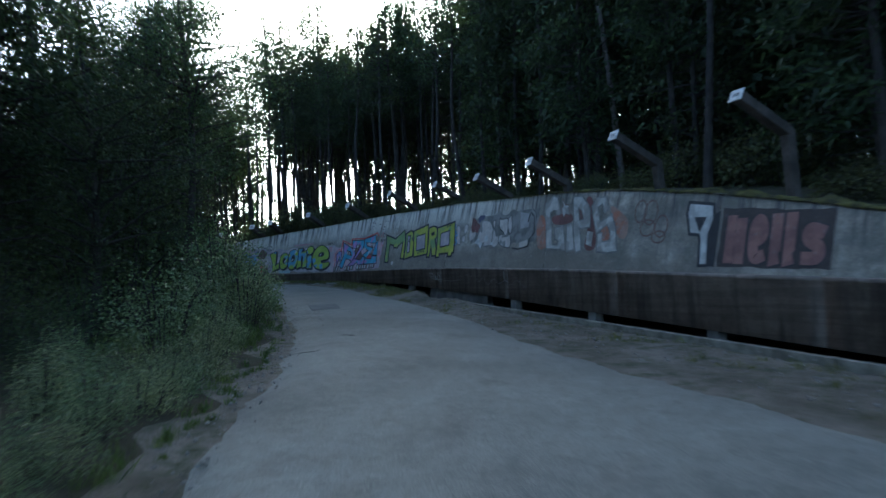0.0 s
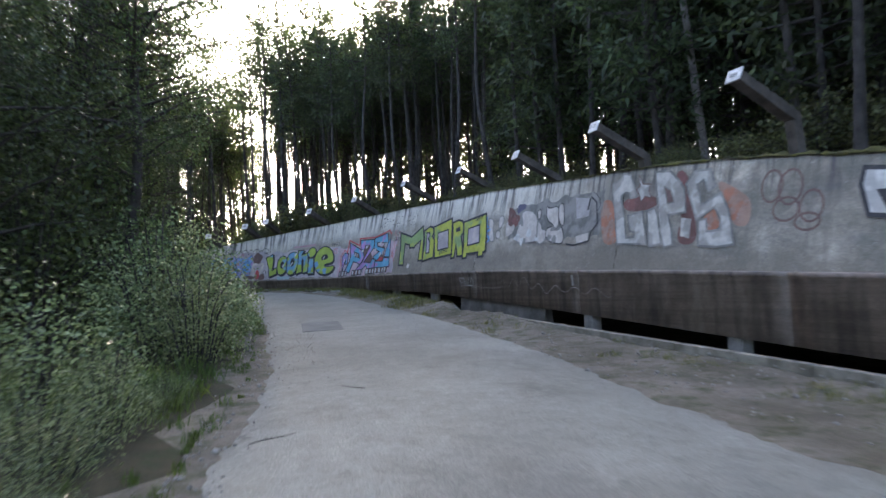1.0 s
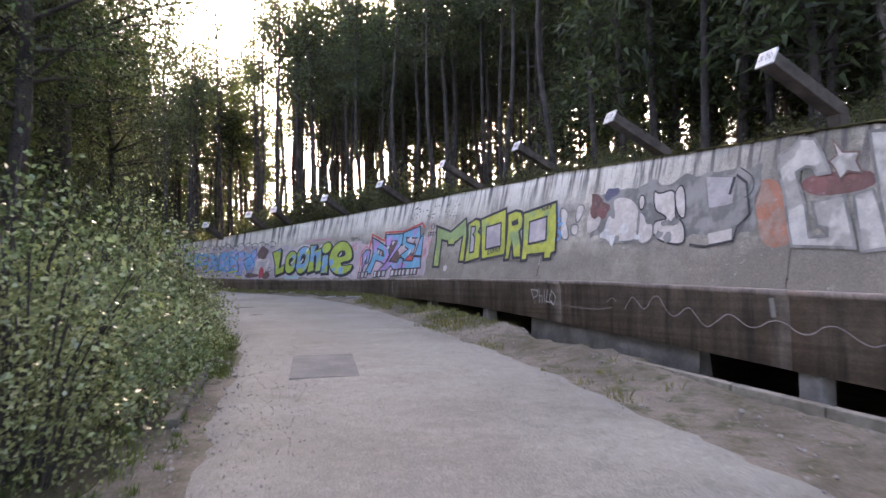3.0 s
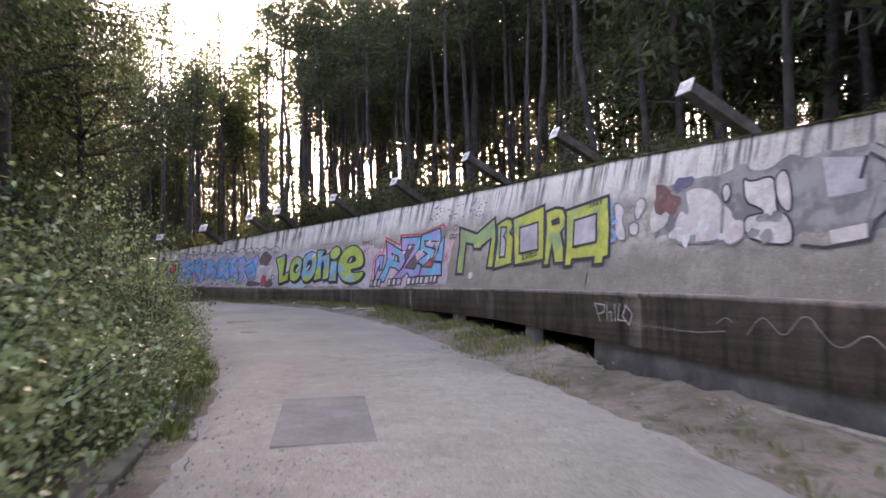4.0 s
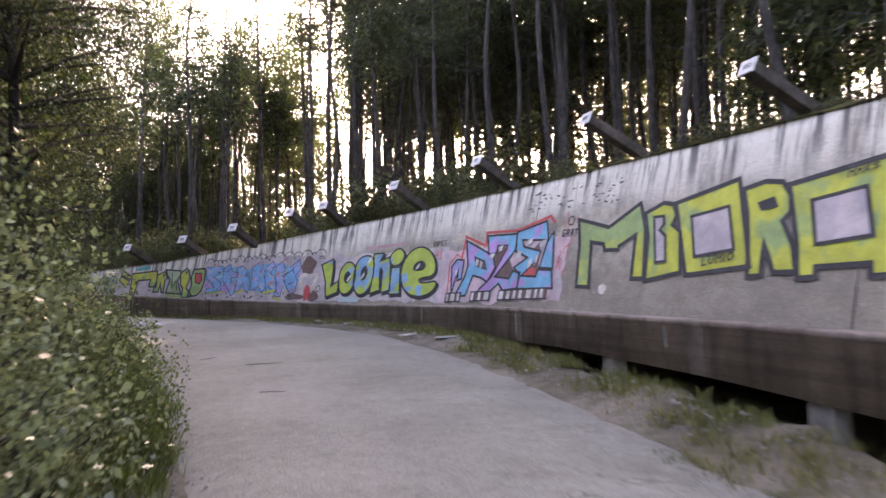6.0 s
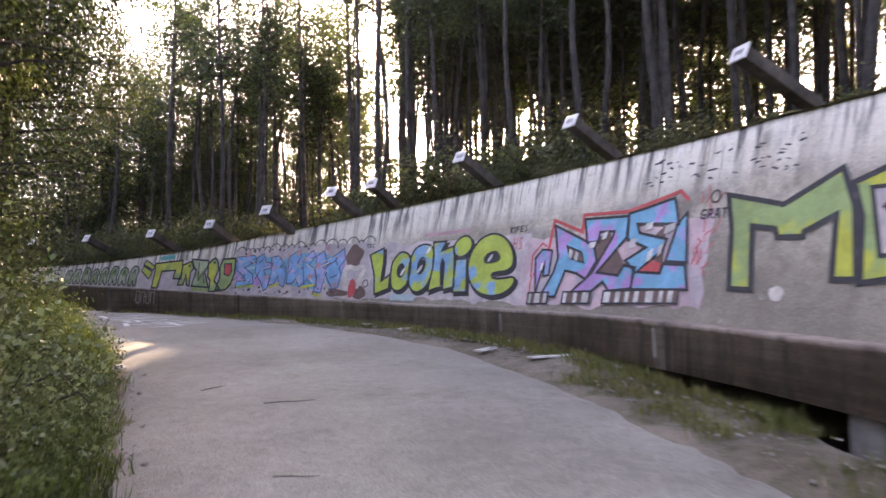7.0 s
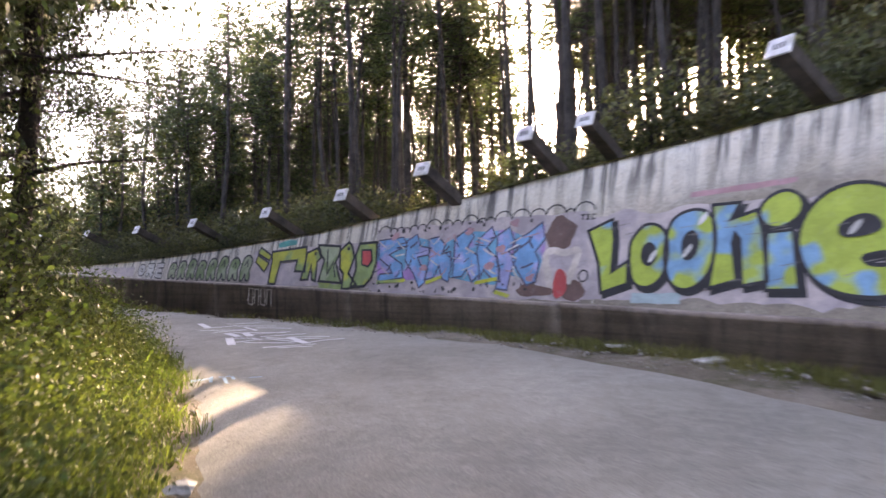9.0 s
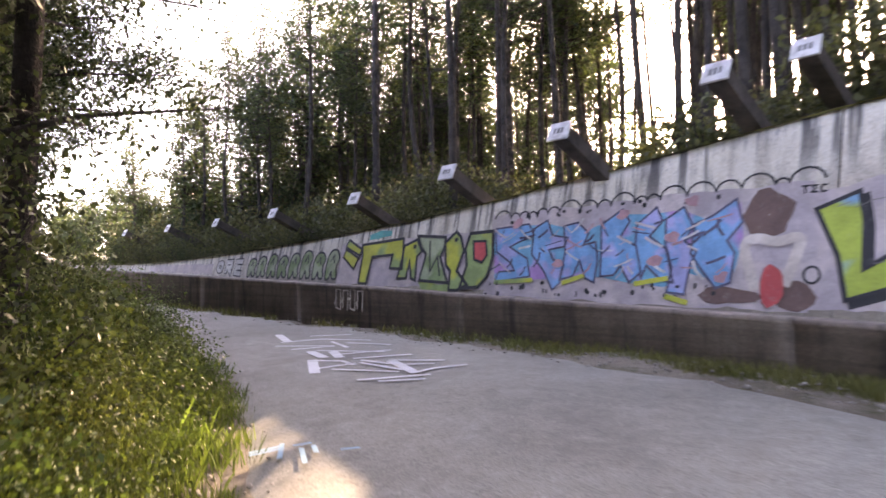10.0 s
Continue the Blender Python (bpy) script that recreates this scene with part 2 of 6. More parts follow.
# darker copy of broad_leaves: shade of the lane-side crowns put into the colour
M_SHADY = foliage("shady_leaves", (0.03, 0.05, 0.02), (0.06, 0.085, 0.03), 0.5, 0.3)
M_BRAMBLE = foliage("bramble_leaves", (0.145, 0.195, 0.095), (0.275, 0.315, 0.165), 0.18, 0.32)
M_SHRUB = foliage("shrub_leaves", (0.055, 0.068, 0.028), (0.12, 0.118, 0.048), 0.6, 0.36)
M_WEED = foliage("weed_leaves", (0.056, 0.095, 0.024), (0.108, 0.138, 0.035), 0.62, 0.36)
M_GRASS = foliage("grass", (0.065, 0.1, 0.022), (0.15, 0.17, 0.042), 0.5, 0.45)
M_DRYGRASS = foliage("dry_grass", (0.19, 0.165, 0.07), (0.13, 0.15, 0.045), 0.6, 0.4)
M_SILVER = paint("silver_paint", (0.55, 0.514, 0.465), (0.36, 0.33, 0.295), 2.2, 0.5, 0.8)
M_WHITE = paint("white_paint", (0.68, 0.66, 0.62), (0.52, 0.5, 0.47), 3.0, 0.5, 0.7)
M_PALE = paint("pale_pink_paint", (0.6, 0.52, 0.46), (0.68, 0.6, 0.54), 3.2, 0.5, 0.8)
M_BLACK = paint("black_paint", (0.035, 0.035, 0.04), None, wear=0.25)
M_YELLOW = paint("yellow_green_paint", (0.52, 0.53, 0.075), (0.28, 0.39, 0.15), 1.3, 0.52, 0.35)
M_LOON = paint("lime_and_blue_paint", (0.40, 0.50, 0.08), (0.17, 0.38, 0.58), 1.5, 0.55, 0.25)
M_PZE = paint("blue_and_violet_paint", (0.13, 0.42, 0.60), (0.48, 0.27, 0.55), 1.7, 0.57, 0.3)
M_BLUE = paint("sky_blue_paint", (0.15, 0.40, 0.68), (0.36, 0.38, 0.64), 2.5, 0.57, 0.3)
M_RED = paint("red_paint", (0.62, 0.09, 0.09), None, wear=0.5)
M_ORANGE = paint("orange_red_paint", (0.42, 0.165, 0.10), (0.36, 0.22, 0.165), 2.6, 0.5, 0.9)
M_RUST = paint("rust_red_paint", (0.22, 0.085, 0.075), (0.16, 0.07, 0.06), 2.0)
M_BROWN = paint("brown_paint", (0.17, 0.10, 0.085), None)
M_GREYP = paint("grey_paint", (0.2, 0.192, 0.175), (0.275, 0.257, 0.235), 2.4)
M_LILAC = paint("lilac_wash", (0.47, 0.40, 0.415), (0.56, 0.475, 0.465), 2.0, 0.5, 0.9)
M_PINK = paint("pink_wash", (0.60, 0.42, 0.44), (0.5, 0.42, 0.44), 2.0, 0.52, 0.9)
M_SOOT = paint("soot_black_paint", (0.06, 0.045, 0.042), None, wear=0.2)
M_REDBROWN = paint("red_brown_paint", (0.31, 0.15, 0.125), (0.25, 0.12, 0.105), 2.0)
M_TAN = paint("tan_grey_paint", (0.4, 0.355, 0.34), (0.47, 0.43, 0.42), 3.0, 0.5, 0.8)
M_DUSK = paint("dusky_blue_paint", (0.11, 0.11, 0.17), None)
M_PALETEAL = paint("pale_teal_paint", (0.38, 0.5, 0.52), None, wear=0.9)
M_PINKRED = paint("pink_red_smear", (0.5, 0.28, 0.3), None, wear=0.9)
M_TEAL = paint("teal_paint", (0.05, 0.38, 0.36), None)
M_OLIVE = paint("olive_green_paint", (0.22, 0.32, 0.14), (0.38, 0.44, 0.28), 2.5)
M_SIGN = plain("sign_face", (0.4, 0.39, 0.38), (0.68, 0.67, 0.67), 7.0, 0.5, 0.1)
M_SIGNINK = plain("sign_ink", (0.1, 0.1, 0.1), (0.2, 0.19, 0.19), 9.0, 0.6, 0.1)
M_LITTER = plain("litter", (0.4, 0.385, 0.36), (0.58, 0.57, 0.55), 9.0, 0.6, 0.3)
M_STONE = plain("stone", (0.2, 0.18, 0.155), (0.34, 0.315, 0.28), 9.0, 0.9, 0.5)
M_PATCH = plain("patch_concrete", (0.13, 0.128, 0.125), (0.19, 0.185, 0.18), 2.5, 0.85, 0.4)
M_ROADWHITE = paint("road_white", (0.72, 0.72, 0.74), None, wear=0.4)
M_ROADBLUE = paint("road_blue", (0.26, 0.45, 0.6), None, wear=0.8)

# ---------------------------------------------------------------- mesh helpers
def mesh_np(name, V, F, uv=None, smooth=False):
    """A mesh from an n x 3 array and faces that all have the same number of corners."""
    V, F = np.asarray(V, np.float32), np.asarray(F, np.int32)
    me = bpy.data.meshes.new(name)
    k = F.shape[1]
    me.vertices.add(len(V))
    me.vertices.foreach_set("co", V.ravel())
    me.loops.add(F.size)
    me.loops.foreach_set("vertex_index", F.ravel())
    me.polygons.add(len(F))
    me.polygons.foreach_set("loop_start", np.arange(len(F), dtype=np.int32) * k)
    if uv is not None:
        lay = me.uv_layers.new(name="UVMap")
        lay.data.foreach_set("uv", np.asarray(uv, np.float32)[F.ravel()].ravel())
    me.update(calc_edges=True)
    me.validate()
    if smooth:
        me.polygons.foreach_set("use_smooth", np.ones(len(me.polygons), dtype=bool))
    return me


def part(name, data, material, parent=None, label=""):
    """Links a bmesh or mesh as one object under a thing or a part."""
    if isinstance(data, bmesh.types.BMesh):
        me = bpy.data.meshes.new(name)
        data.to_mesh(me)
        data.free()
        data = me
    if material and not data.materials:
        data.materials.append(material)
    ob = new(name, data)
    ob.parent = parent
    return tagged(ob, label)


def grid_faces(nu, nv):
    i = np.arange(nu * nv).reshape(nu, nv)
    return np.stack([i[:-1, :-1], i[1:, :-1], i[1:, 1:], i[:-1, 1:]], -1).reshape(-1, 4)


def box(bm, sx, sy, sz, m=None, bevel=0.01):
    """A bevelled box on z = 0, added to bm, placed by m."""
    r = bmesh.ops.create_cube(bm, size=1.0)
    vs = r["verts"]
    for v in vs:
        v.co = Vector((v.co.x * sx, v.co.y * sy, (v.co.z + 0.5) * sz))
    if bevel:
        es = list({e for v in vs for e in v.link_edges})
        bmesh.ops.bevel(bm, geom=es, offset=bevel, segments=2, profile=0.6, affect="EDGES")
        vs = [v for v in bm.verts if v.is_valid]
    if m is not None:
        bmesh.ops.transform(bm, matrix=m, verts=vs)


def one_box(sx, sy, sz, m=None, bevel=0.01):
    bm = bmesh.new()
    box(bm, sx, sy, sz, m, bevel)
    return bm


def tube(points, radii, sides=7):
    """A tapered tube along points: vertices and quads."""
    pts = np.asarray(points, float)
    V = []
    for i, p in enumerate(pts):
        d = pts[min(i + 1, len(pts) - 1)] - pts[max(i - 1, 0)]
        d = d / (np.linalg.norm(d) + 1e-9)
        a = np.cross(d, (0, 0, 1) if abs(d[2]) < 0.9 else (1, 0, 0))
        a /= np.linalg.norm(a)
        b = np.cross(d, a)
        for k in range(sides):
            w = 2 * math.pi * k / sides
            V.append(p + radii[i] * (a * math.cos(w) + b * math.sin(w)))
    F = [(i * sides + k, i * sides + (k + 1) % sides, (i + 1) * sides + (k + 1) % sides, (i + 1) * sides + k) for i in range(len(pts) - 1) for k in range(sides)]
    return np.array(V), np.array(F)


def join(pieces):
    V, F, o = [], [], 0
    for v, f in pieces:
        V.append(v)
        F.append(np.asarray(f) + o)
        o += len(v)
    return np.concatenate(V), np.concatenate(F)


# ---------------------------------------------------------------- the plan: the track's lip, in plan, from behind the camera to the far bend
def road_z(x, y):
    y = np.clip(y, -30, 60)
    return -0.005 * np.clip(x, -60, 40) + 0.049 * y + 0.113 + 0.00013 * y * y


def spline(points, step=0.1):
    """A smooth curve through points (any number of columns), sampled about every step metres."""
    p = np.asarray(points, float)
    out = []
    for i in range(len(p) - 1):
        a, b, c, d = p[max(i - 1, 0)], p[i], p[i + 1], p[min(i + 2, len(p) - 1)]
        k = max(2, int(np.linalg.norm((c - b)[:2]) / step))
        for t in np.arange(k) / k:
            out.append(0.5 * (2 * b + (c - a) * t + (2 * a - 5 * b + 4 * c - d) * t * t + (3 * b - a - 3 * c + d) * t ** 3))
    out.append(p[-1])
    return np.array(out)


LIP = spline([(30, -62), (16, -25), (7.4, -3), (5.6, 1.5), (4.0, 5.8), (2.4, 10), (0.95, 13.6), (-0.5, 17.3), (-2.2, 21.4), (-4.2, 25.6), (-6.2, 28.1), (-8.7, 30.0),
              (-11.9, 31.3), (-15.5, 32.5), (-20, 34), (-26, 36.2), (-34, 39), (-60, 46), (-110, 56)])
_len = np.r_[0, np.cumsum(np.linalg.norm(np.diff(LIP, axis=0), axis=1))]
_zero = _len[np.argmin(np.linalg.norm(LIP - (7.4, -3), axis=1))]
S_ALL = _len - _zero                      # metres along the lip; 0 beside the first camera
_tan = np.gradient(LIP, axis=0)
_nor = np.stack([_tan[:, 1], -_tan[:, 0]], 1)
_nor /= np.linalg.norm(_nor, axis=1)[:, None]
for _ in range(60):
    _nor[1:-1] = (_nor[:-2] + 2 * _nor[1:-1] + _nor[2:]) / 4
_nor /= np.linalg.norm(_nor, axis=1)[:, None]


def lip_at(s):
    return np.stack([np.interp(s, S_ALL, LIP[:, 0]), np.interp(s, S_ALL, LIP[:, 1])], -1)


def out_at(s):
    v = np.stack([np.interp(s, S_ALL, _nor[:, 0]), np.interp(s, S_ALL, _nor[:, 1])], -1)
    return v / np.linalg.norm(v, axis=-1, keepdims=True)


def top_h(s):
    return np.interp(s, (5, 9, 11, 13, 16, 18.5, 22, 25, 30, 33, 36, 38, 40, 42, 44, 47, 50, 55, 60), (1.6, 2.0, 2.35, 2.68, 3.05, 3.2, 3.3, 3.37, 3.27, 3.12, 2.82, 2.56, 2.26, 1.98, 1.72, 1.47, 1.27, 1.03, 0.95))


def ledge_h(s):
    return np.interp(s, (15, 20, 25, 30, 33, 36, 38, 41, 44, 50, 57), (1.05, 1.0, 0.87, 0.7, 0.58, 0.5, 0.5, 0.54, 0.62, 0.72, 0.8))


def under_h(s):
    return np.interp(s, (8, 14, 18, 22, 25, 28, 31, 34), (0.12, 0.2, 0.28, 0.31, 0.31, 0.24, 0.12, -0.12))


def width(s):
    return np.interp(s, (17.8, 21.8, 26.2, 30.9, 34.1, 37.2, 40.7, 44.5), (2.5, 2.4, 2.0, 1.5, 1.2, 1.0, 0.9, 0.8))


LEAN = 0.25


def wall_pt(s, h, proud=0.0):
    """A point of the banked wall, h metres over the road beside it; proud: towards the road."""
    s, h = np.asarray(s, float), np.asarray(h, float)
    c, n = lip_at(s), out_at(s)
    p = c + n * (width(s) + LEAN * (h - 1.2) - proud)[..., None]
    return np.concatenate([p, (road_z(c[..., 0], c[..., 1]) + h + proud * LEAN)[..., None]], -1)


def lip_pt(s, h, proud=0.0):
    s, h = np.asarray(s, float), np.asarray(h, float)
    c, n = lip_at(s), out_at(s)
    p = c - n * (proud + 0 * s)[..., None]
    return np.concatenate([p, (road_z(c[..., 0], c[..., 1]) + h)[..., None]], -1)


# ---------------------------------------------------------------- ground
def axis(a, b, step, far, grow=1.35):
    mid = list(np.arange(a, b + 1e-6, step))
    lo, hi, d = [a], [b], step
    while hi[-1] < far:
        d *= grow
        hi.append(hi[-1] + d)
        lo.append(lo[-1] - d)
    return np.array(lo[1:][::-1] + mid + hi[1:])


def lip_distance(P):
    """For points in plan: metres beyond the lip (minus: on the road's side) and the place along it."""
    d, s = np.empty(len(P)), np.empty(len(P))
    for k in range(0, len(P), 4000):
        q = P[k:k + 4000]
        v = q[:, None] - LIP[None, ::4]
        i = np.argmin((v ** 2).sum(-1), 1)
        w = v[np.arange(len(q)), i]
        d[k:k + 4000] = np.sign((w * _nor[::4][i]).sum(-1)) * np.linalg.norm(w, axis=1)
        s[k:k + 4000] = S_ALL[::4][i]
    return d, s


def verge_rise(d, s):
    """How far the earth is heaped up along the foot of the lip."""
    return np.interp(s, (15, 17, 19, 21, 24, 30, 36, 44), (0.0, 0.04, 0.1, 0.15, 0.18, 0.18, 0.08, 0.03)) * np.interp(d, (-1.3, -0.5, 0.25, 0.6), (0, 1, 1, 0))


def verge_z(x, y):
    d, s = lip_distance(np.array([(x, y)]))
    return float(road_z(x, y)) + float(verge_rise(d, s)[0])


def build_ground():
    X, Y = np.meshgrid(axis(-34, 14, 0.3, 1500), axis(-12, 46, 0.3, 1500), indexing="ij")
    P = np.stack([X.ravel(), Y.ravel()], 1)
    d, s = lip_distance(P)
    z = road_z(P[:, 0], P[:, 1]) - 0.03
    drop = np.clip((d + 0.25) / 0.5, 0, 1) * 0.5
    z -= drop + np.clip((d - 30) / 60, 0, 1) * 25
    rough = np.array([noise.noise(Vector((x * 0.9, y * 0.9, 0.3))) for x, y in P]) if len(P) < 60000 else 0
    z += verge_rise(d, s) * (1 + 0.8 * rough)
    z += 0.03 * rough * (d < 0) - np.clip((-d - 14) / 40, 0, 1) * 3
    ob = part("ground", mesh_np("ground", np.c_[P, z], grid_faces(*X.shape), smooth=True), M_SOIL)
    tagged(ob, "stony earth verge with dry grass and leaf litter", "ground", kind="structure")


build_ground()


def hill_z(s, d):
    """Height of the forest floor d metres behind the wall's rim."""
    c = lip_at(s)
    f = np.interp(d, (0, 1, 4, 12, 22, 40, 80, 200, 700), (0.0, 0.12, 0.3, 0.6, 0.3, -3, -14, -30, -45))
    return road_z(c[..., 0], c[..., 1]) + top_h(s) - 0.05 + f


def behind(s, d):
    """A point of the forest floor behind the wall."""
    s, d = np.asarray(s, float), np.asarray(d, float)
    c, n = lip_at(s), out_at(s)
    p = c + n * (width(s) + LEAN * (top_h(s) - 1.2) + 0.3 + d)[..., None]
    return np.concatenate([p, hill_z(s, d)[..., None]], -1)


def build_hill():
    s = np.concatenate([np.arange(-60, 0, 4), np.arange(0, 62, 0.6), np.arange(62, 140, 5)])
    d = np.array([-0.02, 0.3, 0.7, 1.3, 2.2, 3.5, 5, 7, 10, 14, 19, 25, 33, 45, 65, 100, 180, 400, 700])
    SS, DD = np.meshgrid(s, d, indexing="ij")
    P = behind(SS.ravel(), DD.ravel())
    P[:, 2] += 0.12 * np.array([noise.noise(Vector(p * 0.7)) for p in P]) * np.clip(DD.ravel(), 0, 1)
    ob = part("ground_forest", mesh_np("ground_forest", P, grid_faces(*SS.shape), smooth=True), M_FLOOR)
    tagged(ob, "forest floor of needles, moss and soil behind the track", "ground", kind="structure")


build_hill()

# ---------------------------------------------------------------- the road
LEFT = spline([(3, -60), (-1.2, -20), (-2.4, -3), (-2.75, 2), (-3.0, 6), (-3.5, 9.5), (-4.3, 12.5), (-5.25, 16.05), (-6.42, 18.72), (-8.15, 21.35), (-10.1, 23.95), (-12.1, 26.4), (-14.25, 28.4), (-17.6, 30.5), (-22.9, 33.2), (-32, 36.2), (-60, 43.5)], 0.25)
RIGHT = spline([(20, -56), (9, -20), (4.2, -3), (2.6, 2), (1.2, 6), (0.4, 10), (-0.5, 13.5), (-1.7, 17.3), (-3.0, 21), (-4.9, 25.1), (-7.1, 28.05), (-9.6, 29.8), (-12.8, 31.15), (-16.2, 32.3), (-22, 34.2), (-31, 37.3), (-60, 45.3)], 0.25)


def along(c, k):
    L = np.r_[0, np.cumsum(np.linalg.norm(np.diff(c, axis=0), axis=1))]
    return np.stack([np.interp(k * L[-1], L, c[:, 0]), np.interp(k * L[-1], L, c[:, 1])], -1)


def build_road():
    nu, nv = 900, 13
    k = np.linspace(0, 1, nu)
    # points of both edges that face one another: walk the left edge, take the nearest of the right
    A = along(LEFT, k)
    B = RIGHT[[int(np.argmin(((RIGHT - a) ** 2).sum(1))) for a in A]]
    for _ in range(30):
        B[1:-1] = (B[:-2] + B[1:-1] + B[2:]) / 3
    V = []
    for i in range(nu):
        wl, wr = 0.16 * noise.noise(Vector((k[i] * 160, 0, 1))) + 0.08 * noise.noise(Vector((k[i] * 700, 0, 5))), 0.22 * noise.noise(Vector((k[i] * 150, 4, 2))) + 0.1 * noise.noise(Vector((k[i] * 700, 0, 8)))
        for j, t in enumerate(np.linspace(0, 1, nv)):
            p = A[i] * (1 - t) + B[i] * t
            w = (B[i] - A[i]) / (np.linalg.norm(B[i] - A[i]) + 1e-6)
            p = p + w * (wl * (1 - t) + wr * t)
            edge = min(t, 1 - t)
            V.append((p[0], p[1], road_z(p[0], p[1]) + (0.02 if edge > 0.02 else -0.06) + 0.03 * min(1, edge * 4)))
    ob = part("road", mesh_np("road", V, grid_faces(nu, nv), smooth=True), M_ROAD)
    tagged(ob, "narrow worn grey asphalt lane with crumbling edges", "road", kind="structure")


build_road()

def build_bank():
    """Leaf-strewn forest floor along the lane's left side."""
    i = np.arange(60, len(LEFT) - 12, 2)
    t = LEFT[i + 4] - LEFT[i - 4]
    n = np.stack([-t[:, 1], t[:, 0]], 1) / np.linalg.norm(t, axis=1)[:, None]
    V = []
    for j, p in enumerate(LEFT[i]):
        for off in (0.35, 0.7, 1.2, 2, 3.2, 5, 7.5, 11):
            q = p + n[j] * (off + 0.25 * noise.noise(Vector((p[0] * 0.9, p[1] * 0.9, off))) * (off < 1))
            V.append((q[0], q[1], float(road_z(q[0], q[1])) + (-0.05 if off < 0.5 else 0.0) + 0.05 * noise.noise(Vector((q[0], q[1], 3)))))
    ob = part("ground_bank", mesh_np("ground_bank", V, grid_faces(len(i), 8), smooth=True), M_FLOOR)
    tagged(ob, "dark forest floor strewn with leaves beside the lane", "ground", kind="structure")


build_bank()

# ---------------------------------------------------------------- the concrete bob track
def wall_section(s0, s1):
    """One cast length of the banked wall: front, rim and back."""
    ns, h = max(2, int((s1 - s0) / 0.3)), np.linspace(0, 1, 13)
    s = np.linspace(s0, s1, ns + 1)
    SS, HH = np.meshgrid(s, h, indexing="ij")
    lo, hi = ledge_h(SS) - 0.3, top_h(SS)
    H = lo + (hi - lo) * HH
    P = wall_pt(SS, H)
    wob = np.array([0.025 * noise.noise(Vector((a * 2.2, 0, 9))) for a in s])
    P[:, -1, 2] += wob
    o = out_at(s)
    rim = P[:, -1].copy()
    rim[:, :2] += o * 0.3
    back = rim.copy()
    back[:, 2] -= 2.2
    full = np.concatenate([P, rim[:, None], back[:, None]], 1)
    uv = np.stack([np.concatenate([SS, s[:, None], s[:, None]], 1), np.concatenate([hi - H, 0 * s[:, None], 0 * s[:, None]], 1)], -1)
    return mesh_np("wall_section", full.reshape(-1, 3), grid_faces(ns + 1, 15), uv.reshape(-1, 2), smooth=False)


def build_track():
    wall = tagged(new("wall_track"), "tall banked concrete bobsleigh track wall, stained and sprayed", "wall", kind="structure")
    cuts = [-40, -20, -8, 0, 6.3, 12.6, 18.9, 25.2, 31.5, 37.8, 44.1, 50.4, 56.7, 66, 80, 110]
    for a, b in zip(cuts[:-1], cuts[1:]):
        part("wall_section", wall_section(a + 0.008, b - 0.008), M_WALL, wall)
    lip = tagged(new("wall_lip"), "low dark concrete lip of the track on short stub posts", "wall", kind="structure")
    s = -40.0
    while s < 110:
        e = s + (4.2 if 0 <= s < 60 else 10)
        q = np.linspace(s + 0.007, e - 0.007, 15)
        t, u = ledge_h(q), under_h(q)
        rows = [lip_pt(q, u, 0.0), lip_pt(q, t - 0.07, 0.0), lip_pt(q, t - 0.06, 0.025), lip_pt(q, t - 0.012, 0.03), lip_pt(q, t, 0.015), lip_pt(q, t, -0.2), lip_pt(q, t - 0.02, -0.22), lip_pt(q, u, -0.24), lip_pt(q, u, 0.0)]
        V = np.stack(rows, 1)
        me = mesh_np("lip_beam", V.reshape(-1, 3), grid_faces(len(q), len(rows)))
        bm = bmesh.new()
        bm.from_mesh(me)
        bmesh.ops.remove_doubles(bm, verts=bm.verts, dist=0.0005)
        bmesh.ops.holes_fill(bm, edges=[g for g in bm.edges if g.is_boundary], sides=0)
        part("lip_beam", bm, M_LIP, lip)
        s = e
    q = np.arange(-40, 110, 0.6)
    floor_rows = [lip_pt(q, ledge_h(q) - 0.34, -0.235), lip_pt(q, ledge_h(q) - 0.36, -0.3 - 0.45 * width(q)), wall_pt(q, ledge_h(q) - 0.29, -0.0)]
    V = np.stack(floor_rows, 1)
    part("trough_floor", mesh_np("trough_floor", V.reshape(-1, 3), grid_faces(len(q), 3), smooth=True), M_TROUGH, lip, "grey concrete running floor")
    q = np.linspace(18.1, 22.1, 12)
    rows = [lip_pt(q, under_h(q) + 0.01, -0.09), lip_pt(q, 0 * q - 0.35, -0.05), lip_pt(q, 0 * q - 0.35, -0.3), lip_pt(q, under_h(q) + 0.01, -0.23), lip_pt(q, under_h(q) + 0.01, -0.09)]
    part("infill_block", mesh_np("infill_block", np.stack(rows, 1).reshape(-1, 3), grid_faces(len(q), 5)), M_POST, lip, "dull concrete block under the lip")
    for s in (7.2, 10.35, 13.5, 16.65, 23.9, 27.0):
        c, n = lip_at(s), out_at(s)
        zb = float(road_z(*c)) - 0.4
        m = Matrix.Translation((c[0] + n[0] * 0.14, c[1] + n[1] * 0.14, zb)) @ pose(0, 0, 0, 0, 0, math.degrees(math.atan2(n[1], n[0])))
        part("stub_post", one_box(0.2, 0.24, float(under_h(s)) + 0.43, m, 0.012), M_POST, lip)


build_track()

# ---------------------------------------------------------------- graffiti on the wall
GLYPHS = {}


def glyph(ch, *strokes):
    """Strokes of a letter in a unit box; 'x,y x,y ...', ending in 'c' where the stroke closes."""
    out = []
    for st in strokes:
        w = st.split()
        closed = w[-1] == "c"
        out.append(([tuple(float(a) for a in p.split(",")) for p in (w[:-1] if closed else w)], closed))
    GLYPHS[ch] = out


